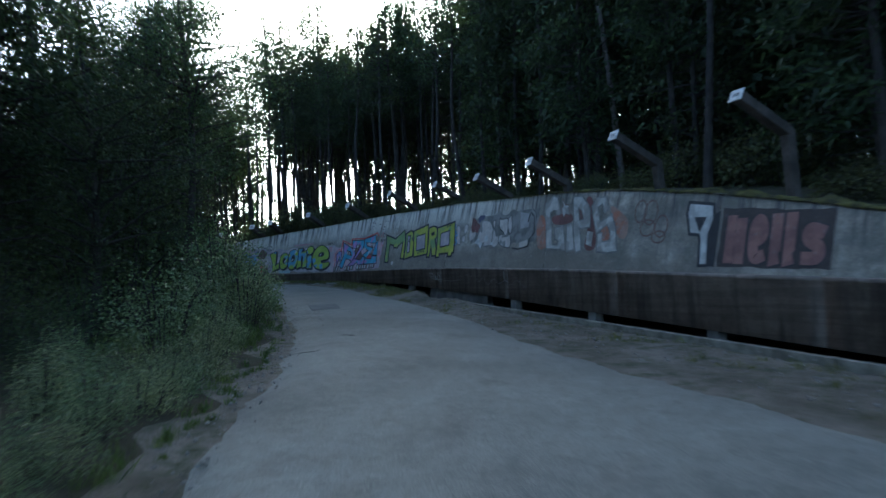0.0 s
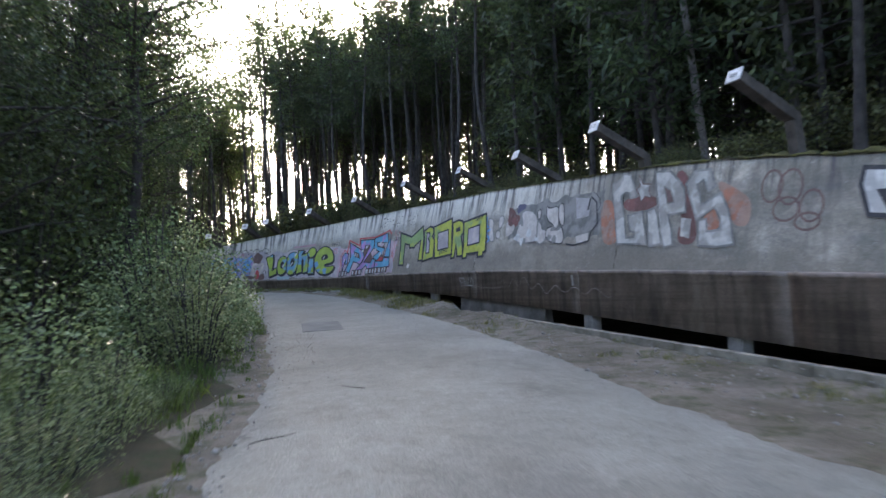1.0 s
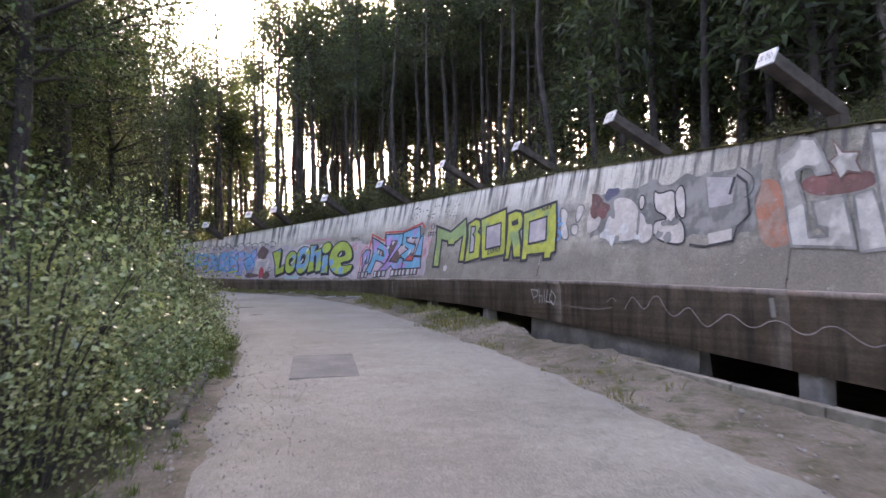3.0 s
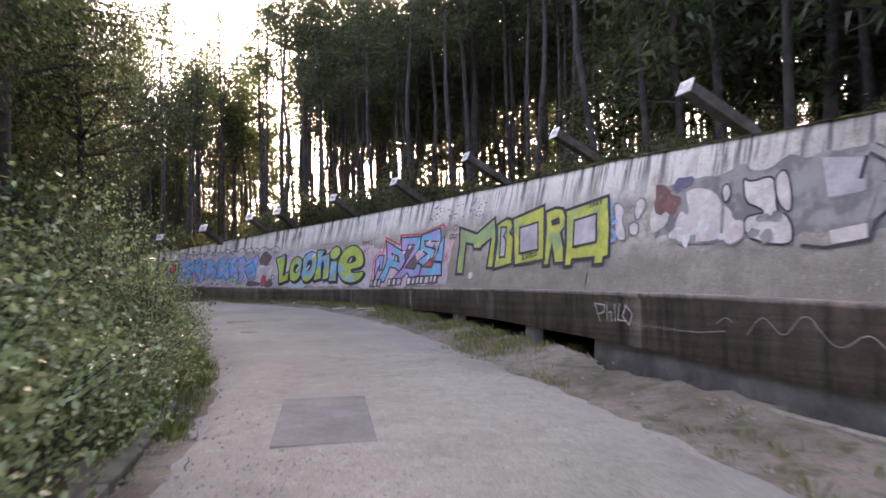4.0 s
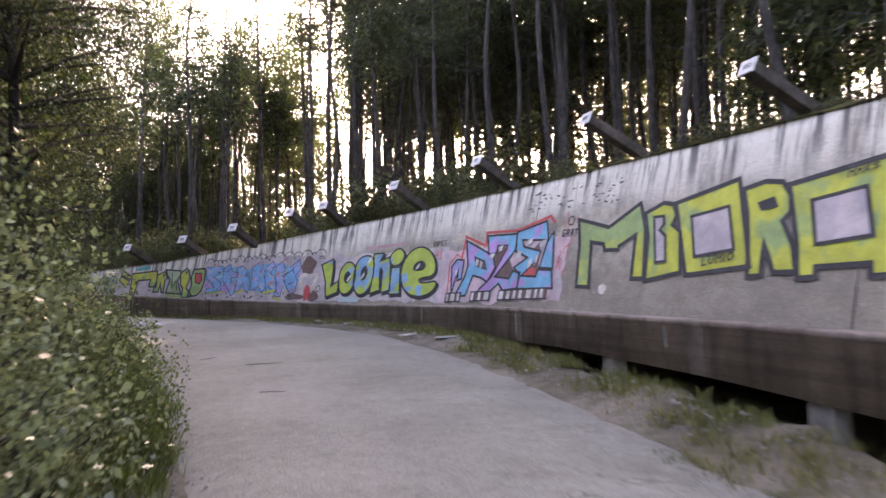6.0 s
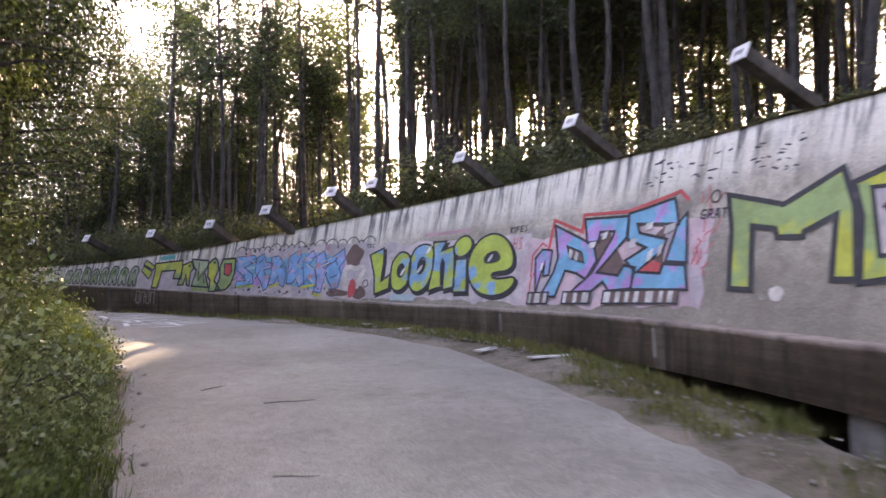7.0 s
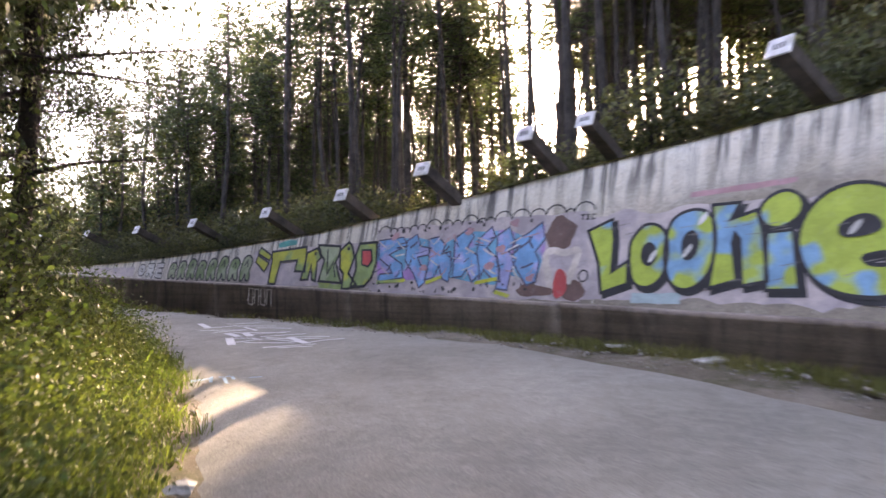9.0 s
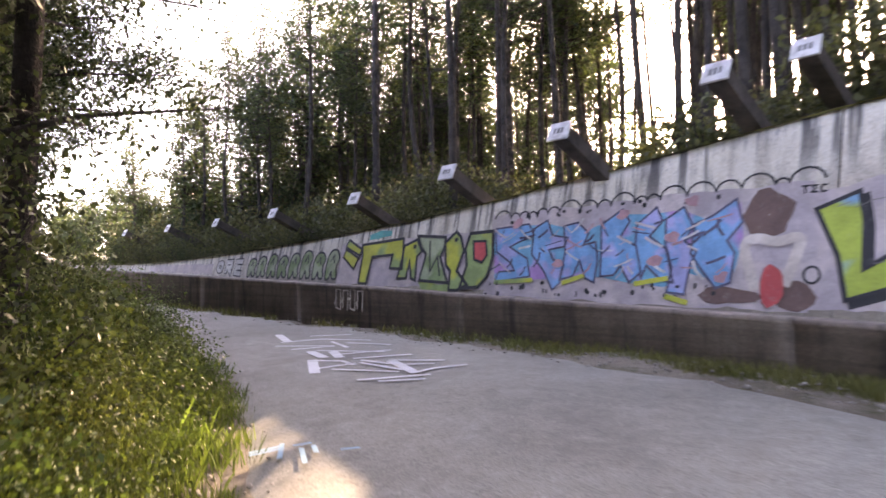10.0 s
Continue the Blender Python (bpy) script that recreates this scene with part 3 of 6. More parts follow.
glyph("M", ".08,0 .08,.92 .5,.5 .92,.92 .92,0")
glyph("R", ".12,0 .12,.95 .85,.95 .85,.5 .35,.45 .92,0")
glyph("E", ".95,.92 .12,.95 .62,.55 .12,.1 .95,.06")
glyph("3", ".95,.95 .12,.95 .12,.05 .95,.05", ".12,.5 .8,.5")
glyph("L", ".2,1 .22,.06 .95,.1")
glyph("e", ".1,.44 .9,.54 .92,.85 .5,1.0 .12,.8 .02,.35 .3,.02 .98,.12")
glyph("G", ".92,.9 .35,.98 .12,.7 .12,.2 .4,.02 .9,.06 .88,.42 .55,.42")
glyph("S", ".92,.92 .3,.98 .15,.72 .8,.42 .85,.12 .15,.04")
glyph("H", ".15,0 .15,1", ".85,0 .85,1", ".15,.5 .85,.5")
glyph("l", ".4,1 .45,.04 .8,.06")
glyph("s", ".88,.66 .25,.7 .2,.42 .82,.34 .78,.05 .12,.04")
glyph("A", ".08,0 .35,.95 .7,.95 .92,0", ".22,.36 .8,.36")
glyph("T", ".0,.95 1,.95", ".5,.95 .5,0")
glyph("0", ".5,.02 .15,.15 .1,.9 .9,.9 .85,.15 c")
glyph("K", ".15,0 .15,1", ".85,1 .2,.5 .9,0")
glyph("I", ".5,0 .5,1")
glyph("F", ".15,0 .15,.95 .9,.95", ".15,.52 .7,.52")
glyph("U", ".1,1 .15,.1 .85,.1 .9,1")
glyph("C", ".9,.9 .3,.95 .1,.5 .3,.05 .9,.1")


def ribbon(pts, half, closed, step=0.22):
    """A flat band of that half width along pts in the plane: points and quads, mitred at the corners."""
    p = np.asarray(pts, float)
    if closed:
        p = np.r_[p, p[:1]]
    q = [p[0]]
    for a, b in zip(p[:-1], p[1:]):
        k = max(1, int(np.ceil(np.linalg.norm(b - a) / step)))
        q += [a + (b - a) * j / k for j in range(1, k + 1)]
    q = np.array(q)
    if closed:
        q = q[:-1]
    n = len(q)
    L, R = [], []
    for i in range(n):
        d0 = q[i] - q[i - 1] if (i or closed) else q[1] - q[0]
        d1 = q[(i + 1) % n] - q[i] if (i < n - 1 or closed) else q[-1] - q[-2]
        d0, d1 = d0 / (np.linalg.norm(d0) + 1e-9), d1 / (np.linalg.norm(d1) + 1e-9)
        n0, n1 = np.array((-d0[1], d0[0])), np.array((-d1[1], d1[0]))
        m = n0 + n1
        m = m / (np.linalg.norm(m) + 1e-9)
        k = half / max(0.45, float(m @ n1))
        ext = np.zeros(2)
        if not closed and i == 0:
            ext = -d1 * half * 0.55
        if not closed and i == n - 1:
            ext = d0 * half * 0.55
        L.append(q[i] + m * k + ext)
        R.append(q[i] - m * k + ext)
    V = np.array(L + R)
    F = [(i, (i + 1) % n, n + (i + 1) % n, n + i) for i in range(n if closed else n - 1)]
    return V, np.array(F)


def rounded(pts, closed):
    """Cuts the corners of a line twice."""
    p = np.asarray(pts, float)
    for _ in range(2):
        a, b = (p, np.roll(p, -1, 0)) if closed else (p[:-1], p[1:])
        q = np.stack([a * 0.75 + b * 0.25, a * 0.25 + b * 0.75], 1).reshape(-1, 2)
        p = q if closed else np.concatenate([p[:1], q, p[-1:]])
    return p


def on_surface(V, F, s_left, surface, proud):
    """Lays a flat drawing (metres right, metres up over the road) on the wall or the lip."""
    return mesh_np("paint", surface(s_left - V[:, 0], V[:, 1], proud), F)


def letter(ch, frame_uv, half, edge, fill, line, parent, surface=wall_pt, proud=0.005, shade=0.0):
    """frame_uv: (s_left, x0, x1, low and high at both sides). A letter and its outline."""
    s_left, x0, x1, b0, b1, t0, t1 = frame_uv

    def put(u, v):
        b, t = b0 + (b1 - b0) * u, t0 + (t1 - t0) * u
        return (x0 + (x1 - x0) * u, b + (t - b) * v)
    outl, body = [], []
    for k, (pts, closed) in enumerate(GLYPHS[ch]):
        inset = [put(min(1, max(0, u)), v) for u, v in pts]
        if ch in "oneis0SU":
            inset = rounded(inset, closed)
        body.append(ribbon(inset, half, closed))
        if line:
            o = ribbon(inset, half + edge, closed)
            outl.append((o[0] + np.array((shade, -shade)), o[1]))
    V, F = join(body)
    ob = part("letter", on_surface(V, F, s_left, surface, proud + 0.005), fill, parent)
    if line:
        V, F = join(outl)
        part("letter_outline", on_surface(V, F, s_left, surface, proud), line, ob)
    return ob


def word(label, text, s_left, s_right, low, high, half, edge, fill, line, surface=wall_pt, widths=None, proud=0.005, gap=0.0, shade=0.0):
    """low, high: heights at the left and the right end."""
    root = tagged(new("graffiti"), label, "graffiti", "graffiti on the track")
    W = s_left - s_right
    ws = np.array(widths or [0.45 if c in "iIl" else 1.0 for c in text], float)
    xs = np.r_[0, np.cumsum(ws / ws.sum() * W)]
    for c, a, b in zip(text, xs[:-1], xs[1:]):
        e0, e1 = a + half + edge + gap, b - half - edge - gap
        if e1 < e0 + 0.05:
            e0, e1 = (a + b) / 2 - 0.03, (a + b) / 2 + 0.03
        f0, f1 = e0 / W, e1 / W
        z = lambda p, f: p[0] + (p[1] - p[0]) * f
        letter(c, (s_left, e0, e1, z(low, f0) + half, z(low, f1) + half, z(high, f0) - half, z(high, f1) - half), half, edge, fill, line, root, surface, proud, shade)
    return root


def wash(label, s_left, s_right, low, high, material, proud=0.002, ragged=0.06, surface=wall_pt, seed=1, parent=None, name="graffiti"):
    """A sprayed ground with an uneven edge."""
    W, n, m = s_left - s_right, max(6, int((s_left - s_right) / 0.12)), 7
    x = np.linspace(0, W, n)
    lo = np.interp(x, (0, W), low) + ragged * np.array([noise.noise(Vector((a * 2.1, seed, 0))) + 0.5 * noise.noise(Vector((a * 7, seed, 3))) for a in x])
    hi = np.interp(x, (0, W), high) + ragged * np.array([noise.noise(Vector((a * 2.3, seed, 7))) + 0.5 * noise.noise(Vector((a * 6, seed, 9))) for a in x])
    tt = np.linspace(0, 1, m)
    X = np.repeat(x[:, None], m, 1) + ragged * np.array([[noise.noise(Vector((b * 4, seed, 13 + (i == 0)))) * (i in (0, n - 1)) for b in tt] for i in range(n)])
    V = np.stack([X, lo[:, None] + (hi - lo)[:, None] * tt], -1).reshape(-1, 2)
    ob = part(name, on_surface(V, grid_faces(n, m), s_left, surface, proud), material, parent)
    return ob if parent else tagged(ob, label, "graffiti", "graffiti on the track")


def blob(cx, cy, rx, ry, k=14, turn=0.0, lump=0.0, seed=0):
    """A filled oval in the plane, as rings of quads."""
    a = np.linspace(0, 2 * math.pi, k, endpoint=False)
    rr = 1 + lump * np.array([noise.noise(Vector((math.cos(w) * 1.4, math.sin(w) * 1.4, seed))) for w in a])
    V, F = [], []
    for r in (0.02, 0.5, 1.0):
        x, y = rx * r * rr * np.cos(a), ry * r * rr * np.sin(a)
        V.append(np.stack([cx + x * math.cos(turn) - y * math.sin(turn), cy + x * math.sin(turn) + y * math.cos(turn)], 1))
    for q in range(2):
        F += [(q * k + i, q * k + (i + 1) % k, (q + 1) * k + (i + 1) % k, (q + 1) * k + i) for i in range(k)]
    return np.concatenate(V), np.array(F)


def filled(pts):
    """A filled outline in the plane, cut finely enough to follow the wall's curve."""
    bm = bmesh.new()
    bm.faces.new([bm.verts.new((x, y, 0)) for x, y in pts])
    bmesh.ops.triangulate(bm, faces=bm.faces[:])
    for _ in range(2):
        long_edges = [e for e in bm.edges if e.calc_length() > 0.28]
        if long_edges:
            bmesh.ops.subdivide_edges(bm, edges=long_edges, cuts=1)
            bmesh.ops.triangulate(bm, faces=[f for f in bm.faces if len(f.verts) > 3])
    bm.verts.index_update()
    V, F = np.array([v.co.xy for v in bm.verts]), np.array([[v.index for v in f.verts] for f in bm.faces])
    bm.free()
    return V, F


def shape(pts, s_left, fill, parent, line=None, edge=0.03, soft=False, proud=0.012, shade=None, name="letter", counter=None, inner=None):
    """A painted letter: fill, drawn outline, a cast shade below it and a counter on it."""
    q = rounded(pts, True) if soft else np.asarray(pts, float)
    ob = drawn([filled(q)], s_left, fill, parent, name, proud)
    if line:
        drawn([ribbon(q, edge, True)], s_left, line, ob, "letter_outline", proud + 0.005)
    if shade:
        o = q + np.array(shade)
        R, Q = ribbon(o, edge * 1.3, True)
        drawn([filled(o), (R, np.concatenate([Q[:, (0, 1, 2)], Q[:, (0, 2, 3)]]))], s_left, line, ob, "letter_shade", proud - 0.006)
    if counter:
        c = rounded(counter, True) if soft else np.asarray(counter, float)
        drawn([filled(c)], s_left, inner, ob, "counter", proud + 0.008)
        drawn([ribbon(c, edge * 0.7, True)], s_left, line, ob, "counter_outline", proud + 0.012)
    return ob


def drawn(pieces, s_left, material, parent, name="stroke", proud=0.01, surface=wall_pt):
    V, F = join(pieces)
    return part(name, on_surface(V, F, s_left, surface, proud), material, parent)


def build_graffiti():
    rnd = random.Random(4)
    # seven, and the rust-red lettering beside it
    seven = tagged(new("graffiti"), "white figure seven with thick black outline sprayed on the wall", "graffiti", "graffiti on the track")
    shape([(0.35, 2.5), (1.04, 2.4), (1.1, 2.08), (0.99, 1.76), (1.06, 1.1), (0.82, 1.09), (0.77, 1.6), (0.73, 1.75), (0.46, 1.78), (0.31, 2.24)], 13.8, M_WHITE, seven, M_BLACK, 0.035, counter=[(0.59, 2.12), (0.85, 2.11), (0.74, 1.85)], inner=M_BLACK)
    drawn([filled([(1.08, 1.09), (1.24, 1.07), (1.24, 2.25), (1.12, 2.2), (1.02, 1.76)])], 13.8, M_BLACK, seven, "dark_ground", 0.008)
    hells = wash("rust-red lettering on a blackened ground", 12.5, 10.05, (1.08, 1.06), (2.3, 2.1), M_SOOT, 0.003, 0.04, seed=2)
    for c, a, b in zip("Hells", (0.12, 0.72, 1.2, 1.5, 1.8), (0.66, 1.14, 1.46, 1.76, 2.38)):
        letter(c, (12.5, a + 0.09, b - 0.09, 1.22, 1.2, 2.08, 1.98), 0.12, 0.022, M_REDBROWN, M_BLACK, hells)
    loops = tagged(new("graffiti"), "faint brown bubble outlines on bare concrete", "graffiti", "graffiti on the track")
    for cx, cy, rx, ry in ((0.2, 2.4, 0.2, 0.28), (0.55, 2.35, 0.22, 0.3), (0.5, 1.98, 0.24, 0.2), (0.95, 2.0, 0.2, 0.26), (0.9, 1.75, 0.22, 0.14)):
        ring = [(cx + rx * math.cos(a), cy + ry * math.sin(a)) for a in np.linspace(0, 6.283, 14)[:-1]]
        drawn([ribbon(ring, 0.02, True)], 15.2, M_BROWN, loops, "loop", 0.004 + 0.001 * cx)
    # silver letters over orange and red patches
    gips = tagged(new("graffiti"), "large silver-white letters GiPS with grey outline on orange", "graffiti", "graffiti on the track")
    for k, (q, m) in enumerate((([(0.24, 2.53), (0.71, 2.6), (0.94, 2.02), (1.12, 1.52), (0.61, 1.49), (0.43, 2.0)], M_ORANGE), ([(1.04, 2.55), (2.18, 2.55), (2.28, 2.25), (1.26, 2.2)], M_RUST),
                                ([(3.75, 2.7), (4.24, 2.46), (4.64, 2.2), (4.62, 1.71), (4.26, 1.77), (4.02, 2.2)], M_ORANGE), ([(2.6, 2.98), (3.03, 2.95), (3.37, 1.94), (3.49, 1.45), (2.89, 1.46), (3.03, 2.08)], M_RUST), ([(3.5, 1.95), (3.98, 2.2), (4.02, 1.72), (3.6, 1.66)], M_ORANGE))):
        drawn([filled(rounded(q, True))], 20.0, m, gips, "sprayed_patch", 0.003 + 0.0008 * k)
    shape([(0.68, 2.92), (0.92, 3.01), (1.0, 3.13), (1.25, 3.08), (1.42, 2.82), (1.56, 2.54), (1.37, 2.53), (1.3, 2.65), (1.17, 2.68), (1.02, 2.61), (1.13, 2.35), (1.25, 2.09), (1.38, 1.64), (1.65, 1.65), (1.63, 1.76), (1.48, 1.79), (1.35, 2.14), (1.82, 2.2), (2.06, 1.48), (1.12, 1.52), (1.0, 1.85), (0.85, 2.37), (0.71, 2.68)], 20.0, M_SILVER, gips, M_GREYP, 0.022)
    shape([(1.54, 3.02), (1.72, 2.81), (1.96, 2.78), (1.93, 2.66), (2.03, 2.48), (1.82, 2.53), (1.73, 2.42), (1.64, 2.58), (1.53, 2.7), (1.64, 2.78)], 20.0, M_SILVER, gips, M_BROWN, 0.014, proud=0.014, name="star")
    shape([(1.95, 2.2), (2.2, 2.25), (2.32, 2.02), (2.52, 1.48), (2.16, 1.43), (2.04, 1.85)], 20.0, M_SILVER, gips, M_GREYP, 0.022, proud=0.013)
    shape([(2.07, 3.04), (2.53, 2.99), (2.84, 2.74), (2.99, 2.58), (3.1, 2.09), (2.62, 2.07), (2.76, 1.76), (2.84, 1.46), (2.62, 1.4), (2.44, 1.72), (2.31, 2.14), (2.16, 2.68)], 20.0, M_SILVER, gips, M_GREYP, 0.022, proud=0.015, counter=[(2.41, 2.68), (2.62, 2.58), (2.75, 2.32), (2.56, 2.31)], inner=M_BROWN)
    shape([(3.62, 2.89), (3.79, 2.54), (3.63, 2.46), (3.47, 2.7), (3.32, 2.62), (3.49, 2.2), (3.93, 2.4), (4.14, 2.08), (4.24, 1.81), (4.35, 1.42), (3.98, 1.38), (3.52, 1.41), (3.44, 1.92), (3.65, 1.92), (3.7, 1.68), (4.02, 1.7), (3.98, 1.91), (3.81, 2.14), (3.4, 1.92), (3.28, 2.16), (3.09, 2.51), (3.01, 2.67), (3.21, 2.9)], 20.0, M_SILVER, gips, M_GREYP, 0.022, proud=0.012)
    shape([(2.99, 1.99), (3.26, 1.95), (3.27, 1.56), (3.01, 1.63)], 20.0, M_SILVER, gips, None, proud=0.01, name="painted_patch")
    # pale shapes on grey
    wash("grey sprayed ground above pale lettering", 23.6, 19.6, (1.75, 1.75), (2.72, 2.85), M_GREYP, 0.003, 0.14, seed=5)
    root = tagged(new("graffiti"), "pale pink unreadable bubble lettering on grey", "graffiti", "graffiti on the track")
    shape([(-0.04, 2.47), (0.14, 2.48), (0.32, 2.32), (0.27, 2.12), (0.43, 1.92), (0.46, 1.72), (0.16, 1.78), (0.08, 2.2)], 24.75, M_PALE, root, M_GREYP, 0.02, True, 0.01, name="bubble_letter")
    shape([(0.56, 2.52), (0.8, 2.5), (0.82, 2.3), (0.66, 2.06), (0.55, 2.28)], 24.75, M_PALE, root, M_GREYP, 0.02, True, 0.011, name="bubble_letter")
    shape([(0.46, 2.08), (0.72, 2.08), (0.75, 1.82), (0.52, 1.84)], 24.75, M_PALE, root, M_GREYP, 0.018, True, 0.009, name="bubble_letter")
    drawn([blob(1.17, 2.15, 0.2, 0.3, 16, 0.1, 0.3, 4)], 24.75, M_PALE, root, "painted_patch", 0.012)
    drawn([blob(1.3, 2.42, 0.32, 0.25, 18, -0.5, 0.8, 7)], 24.75, M_RUST, root, "red_patch", 0.017)
    drawn([blob(1.58, 2.66, 0.2, 0.13, 14, 0.3, 0.5, 9)], 24.75, M_DUSK, root, "blue_patch", 0.014)
    shape([(1.66, 2.56), (2.0, 2.6), (2.33, 2.47), (2.5, 2.26), (2.56, 1.72), (2.38, 1.65), (1.94, 1.66), (1.64, 1.66), (1.53, 1.96), (1.64, 2.27), (1.83, 2.11), (1.74, 2.36)], 24.75, M_PALE, root, M_GREYP, 0.022, True, 0.012, name="bubble_letter")
    shape([(2.41, 2.5), (2.52, 2.6), (2.63, 2.4), (2.53, 2.22)], 24.75, M_PALE, root, M_BLACK, 0.014, True, 0.019, name="bubble_letter")
    shape([(2.45, 2.26), (2.65, 2.18), (2.74, 1.98), (2.91, 2.01), (2.97, 1.69), (2.58, 1.55)], 24.75, M_PALE, root, M_GREYP, 0.016, True, 0.016, name="bubble_letter")
    shape([(2.77, 2.66), (2.92, 2.54), (3.3, 2.62), (3.38, 2.39), (3.45, 2.04), (3.6, 2.03), (3.74, 1.82), (3.76, 1.54), (2.97, 1.69), (2.89, 2.01), (3.09, 2.05), (3.26, 2.05), (3.12, 2.15), (2.88, 2.23)], 24.75, M_PALE, root, M_BLACK, 0.016, True, 0.013, name="bubble_letter")
    shape([(3.3, 2.56), (3.53, 2.72), (3.72, 2.0), (3.47, 2.12)], 24.75, M_PALE, root, M_BLACK, 0.014, True, 0.01, name="bubble_letter")
    shape([(4.0, 2.77), (4.65, 2.68), (4.7, 2.2), (4.18, 2.18)], 24.75, M_TAN, root, M_GREYP, 0.016, proud=0.012, name="painted_patch")
    shape([(4.34, 2.16), (4.83, 2.28), (4.72, 1.8), (4.44, 1.85)], 24.75, M_GREYP, root, None, proud=0.014, name="painted_patch")
    shape([(4.26, 1.75), (4.74, 1.82), (4.77, 1.62), (4.32, 1.58)], 24.75, M_PALE, root, None, proud=0.016, name="painted_patch")
    drawn([ribbon([(3.9, 1.57), (4.24, 1.53), (4.8, 1.62), (4.84, 1.84), (5.05, 2.03), (4.9, 2.55), (4.68, 2.7)], 0.022, False)], 24.75, M_BLACK, root, "letter_outline", 0.019)
    drawn([ribbon(rounded([(4.73, 2.82), (5.03, 2.63), (5.04, 2.38), (4.89, 2.31)], False), 0.01, False)], 24.75, M_BLACK, root, "letter_outline", 0.01)
    drawn([ribbon([(4.6, 2.4), (4.64, 2.66)], 0.03, False)], 24.75, M_BLACK, root, "letter_outline", 0.02)
    for i in range(9):
        drawn([blob(rnd.uniform(1.5, 3.6), rnd.uniform(1.68, 2.05), rnd.uniform(0.06, 0.16), rnd.uniform(0.05, 0.12), 10, 0, 0.6, i)], 24.75, M_WHITE if i % 2 else M_GREYP, root, "drip_patch", 0.02 + 0.0007 * i)
    # yellow-green block letters
    mb = tagged(new("graffiti"), "yellow-green block letters MBORQ with thick dark outline", "graffiti", "graffiti on the track")
    shape([(0.17, 2.3), (0.97, 2.1), (1.64, 2.47), (1.84, 2.01), (1.97, 1.21), (1.7, 1.2), (1.64, 1.93), (1.29, 1.75), (1.29, 1.69), (0.96, 1.69), (0.91, 1.8), (0.59, 1.85), (0.71, 1.04), (0.4, 1.04), (0.3, 1.82)], 30.5, M_YELLOW, mb, M_BLACK, 0.035, proud=0.01)
    shape([(1.79, 2.28), (2.15, 2.42), (2.36, 2.38), (2.47, 2.2), (2.4, 2.06), (2.58, 1.94), (2.71, 1.31), (2.01, 1.17), (1.93, 1.89)], 30.5, M_YELLOW, mb, M_BLACK, 0.035, proud=0.012, counter=[(2.0, 2.2), (2.2, 2.2), (2.24, 2.08), (2.16, 1.98), (2.3, 1.88), (2.38, 1.48), (2.18, 1.46)], inner=M_LILAC)
    shape([(2.41, 2.39), (3.53, 2.63), (3.89, 1.4), (2.82, 1.27), (2.64, 1.76)], 30.5, M_YELLOW, mb, M_BLACK, 0.035, proud=0.014, counter=[(2.77, 2.15), (3.42, 2.25), (3.61, 1.63), (2.94, 1.54)], inner=M_LILAC)
    shape([(3.63, 2.47), (3.96, 2.54), (4.22, 2.5), (4.36, 2.31), (4.39, 2.09), (4.29, 1.98), (4.47, 1.67), (4.56, 1.33), (4.25, 1.32), (4.06, 1.72), (4.08, 1.28), (3.88, 1.26), (3.82, 1.73), (3.74, 2.14)], 30.5, M_YELLOW, mb, M_BLACK, 0.035, proud=0.016, counter=[(3.92, 2.24), (4.12, 2.29), (4.17, 2.19), (3.97, 2.16)], inner=M_BLACK)
    shape([(4.32, 2.45), (5.55, 2.65), (5.74, 2.03), (5.85, 1.46), (5.72, 1.43), (5.72, 1.31), (5.45, 1.29), (5.43, 1.43), (4.81, 1.39), (4.82, 1.27), (4.59, 1.25), (4.52, 1.71)], 30.5, M_YELLOW, mb, M_BLACK, 0.035, proud=0.018, counter=[(4.66, 2.21), (5.3, 2.31), (5.43, 1.74), (4.78, 1.66)], inner=M_LILAC)
    tag = tagged(new("graffiti"), "small blue tag LS beside the yellow letters", "graffiti", "graffiti on the track")
    drawn([ribbon([(5.62, 2.52), (5.7, 2.2), (5.79, 2.22)], 0.035, False)], 30.5, M_BLUE, tag, "letter", 0.02)
    drawn([ribbon(rounded([(5.9, 2.12), (5.76, 2.08), (5.76, 1.95), (5.92, 1.9), (5.92, 1.76), (5.76, 1.74)], False), 0.035, False)], 30.5, M_BLUE, tag, "letter", 0.022)
    word("small black tag LUMIO", "LUMI0", 27.42, 26.85, (1.38, 1.48), (1.53, 1.62), 0.012, 0.0, M_BLACK, None, proud=0.034)
    word("small black tag on the yellow letters", "MMKS", 25.43, 25.07, (2.42, 2.5), (2.54, 2.58), 0.01, 0.0, M_BLACK, None, proud=0.036)
    ob = drawn([blob(0.4, 1.02, 0.1, 0.09, 12, 0, 0.3, 3)], 29.85, M_PALE, None, "graffiti", 0.006)
    tagged(ob, "small pale painted spot on the wall", "graffiti", "graffiti on the track")
    # blue letters over striped bases
    wash("pink sprayed ground behind blue letters", 34.1, 30.5, (0.56, 0.78), (1.75, 2.1), M_PINK, 0.003, 0.12, seed=8)
    pze = tagged(new("graffiti"), "blue and violet angular letters PZE edged in red over striped feet", "graffiti", "graffiti on the track")
    P = [(0.62, 2.04), (1.09, 1.83), (1.47, 1.66), (1.58, 1.4), (1.42, 1.08), (1.21, 1.18), (0.98, 1.22), (0.85, 0.76), (0.53, 0.74), (0.74, 1.19), (0.79, 1.44)]
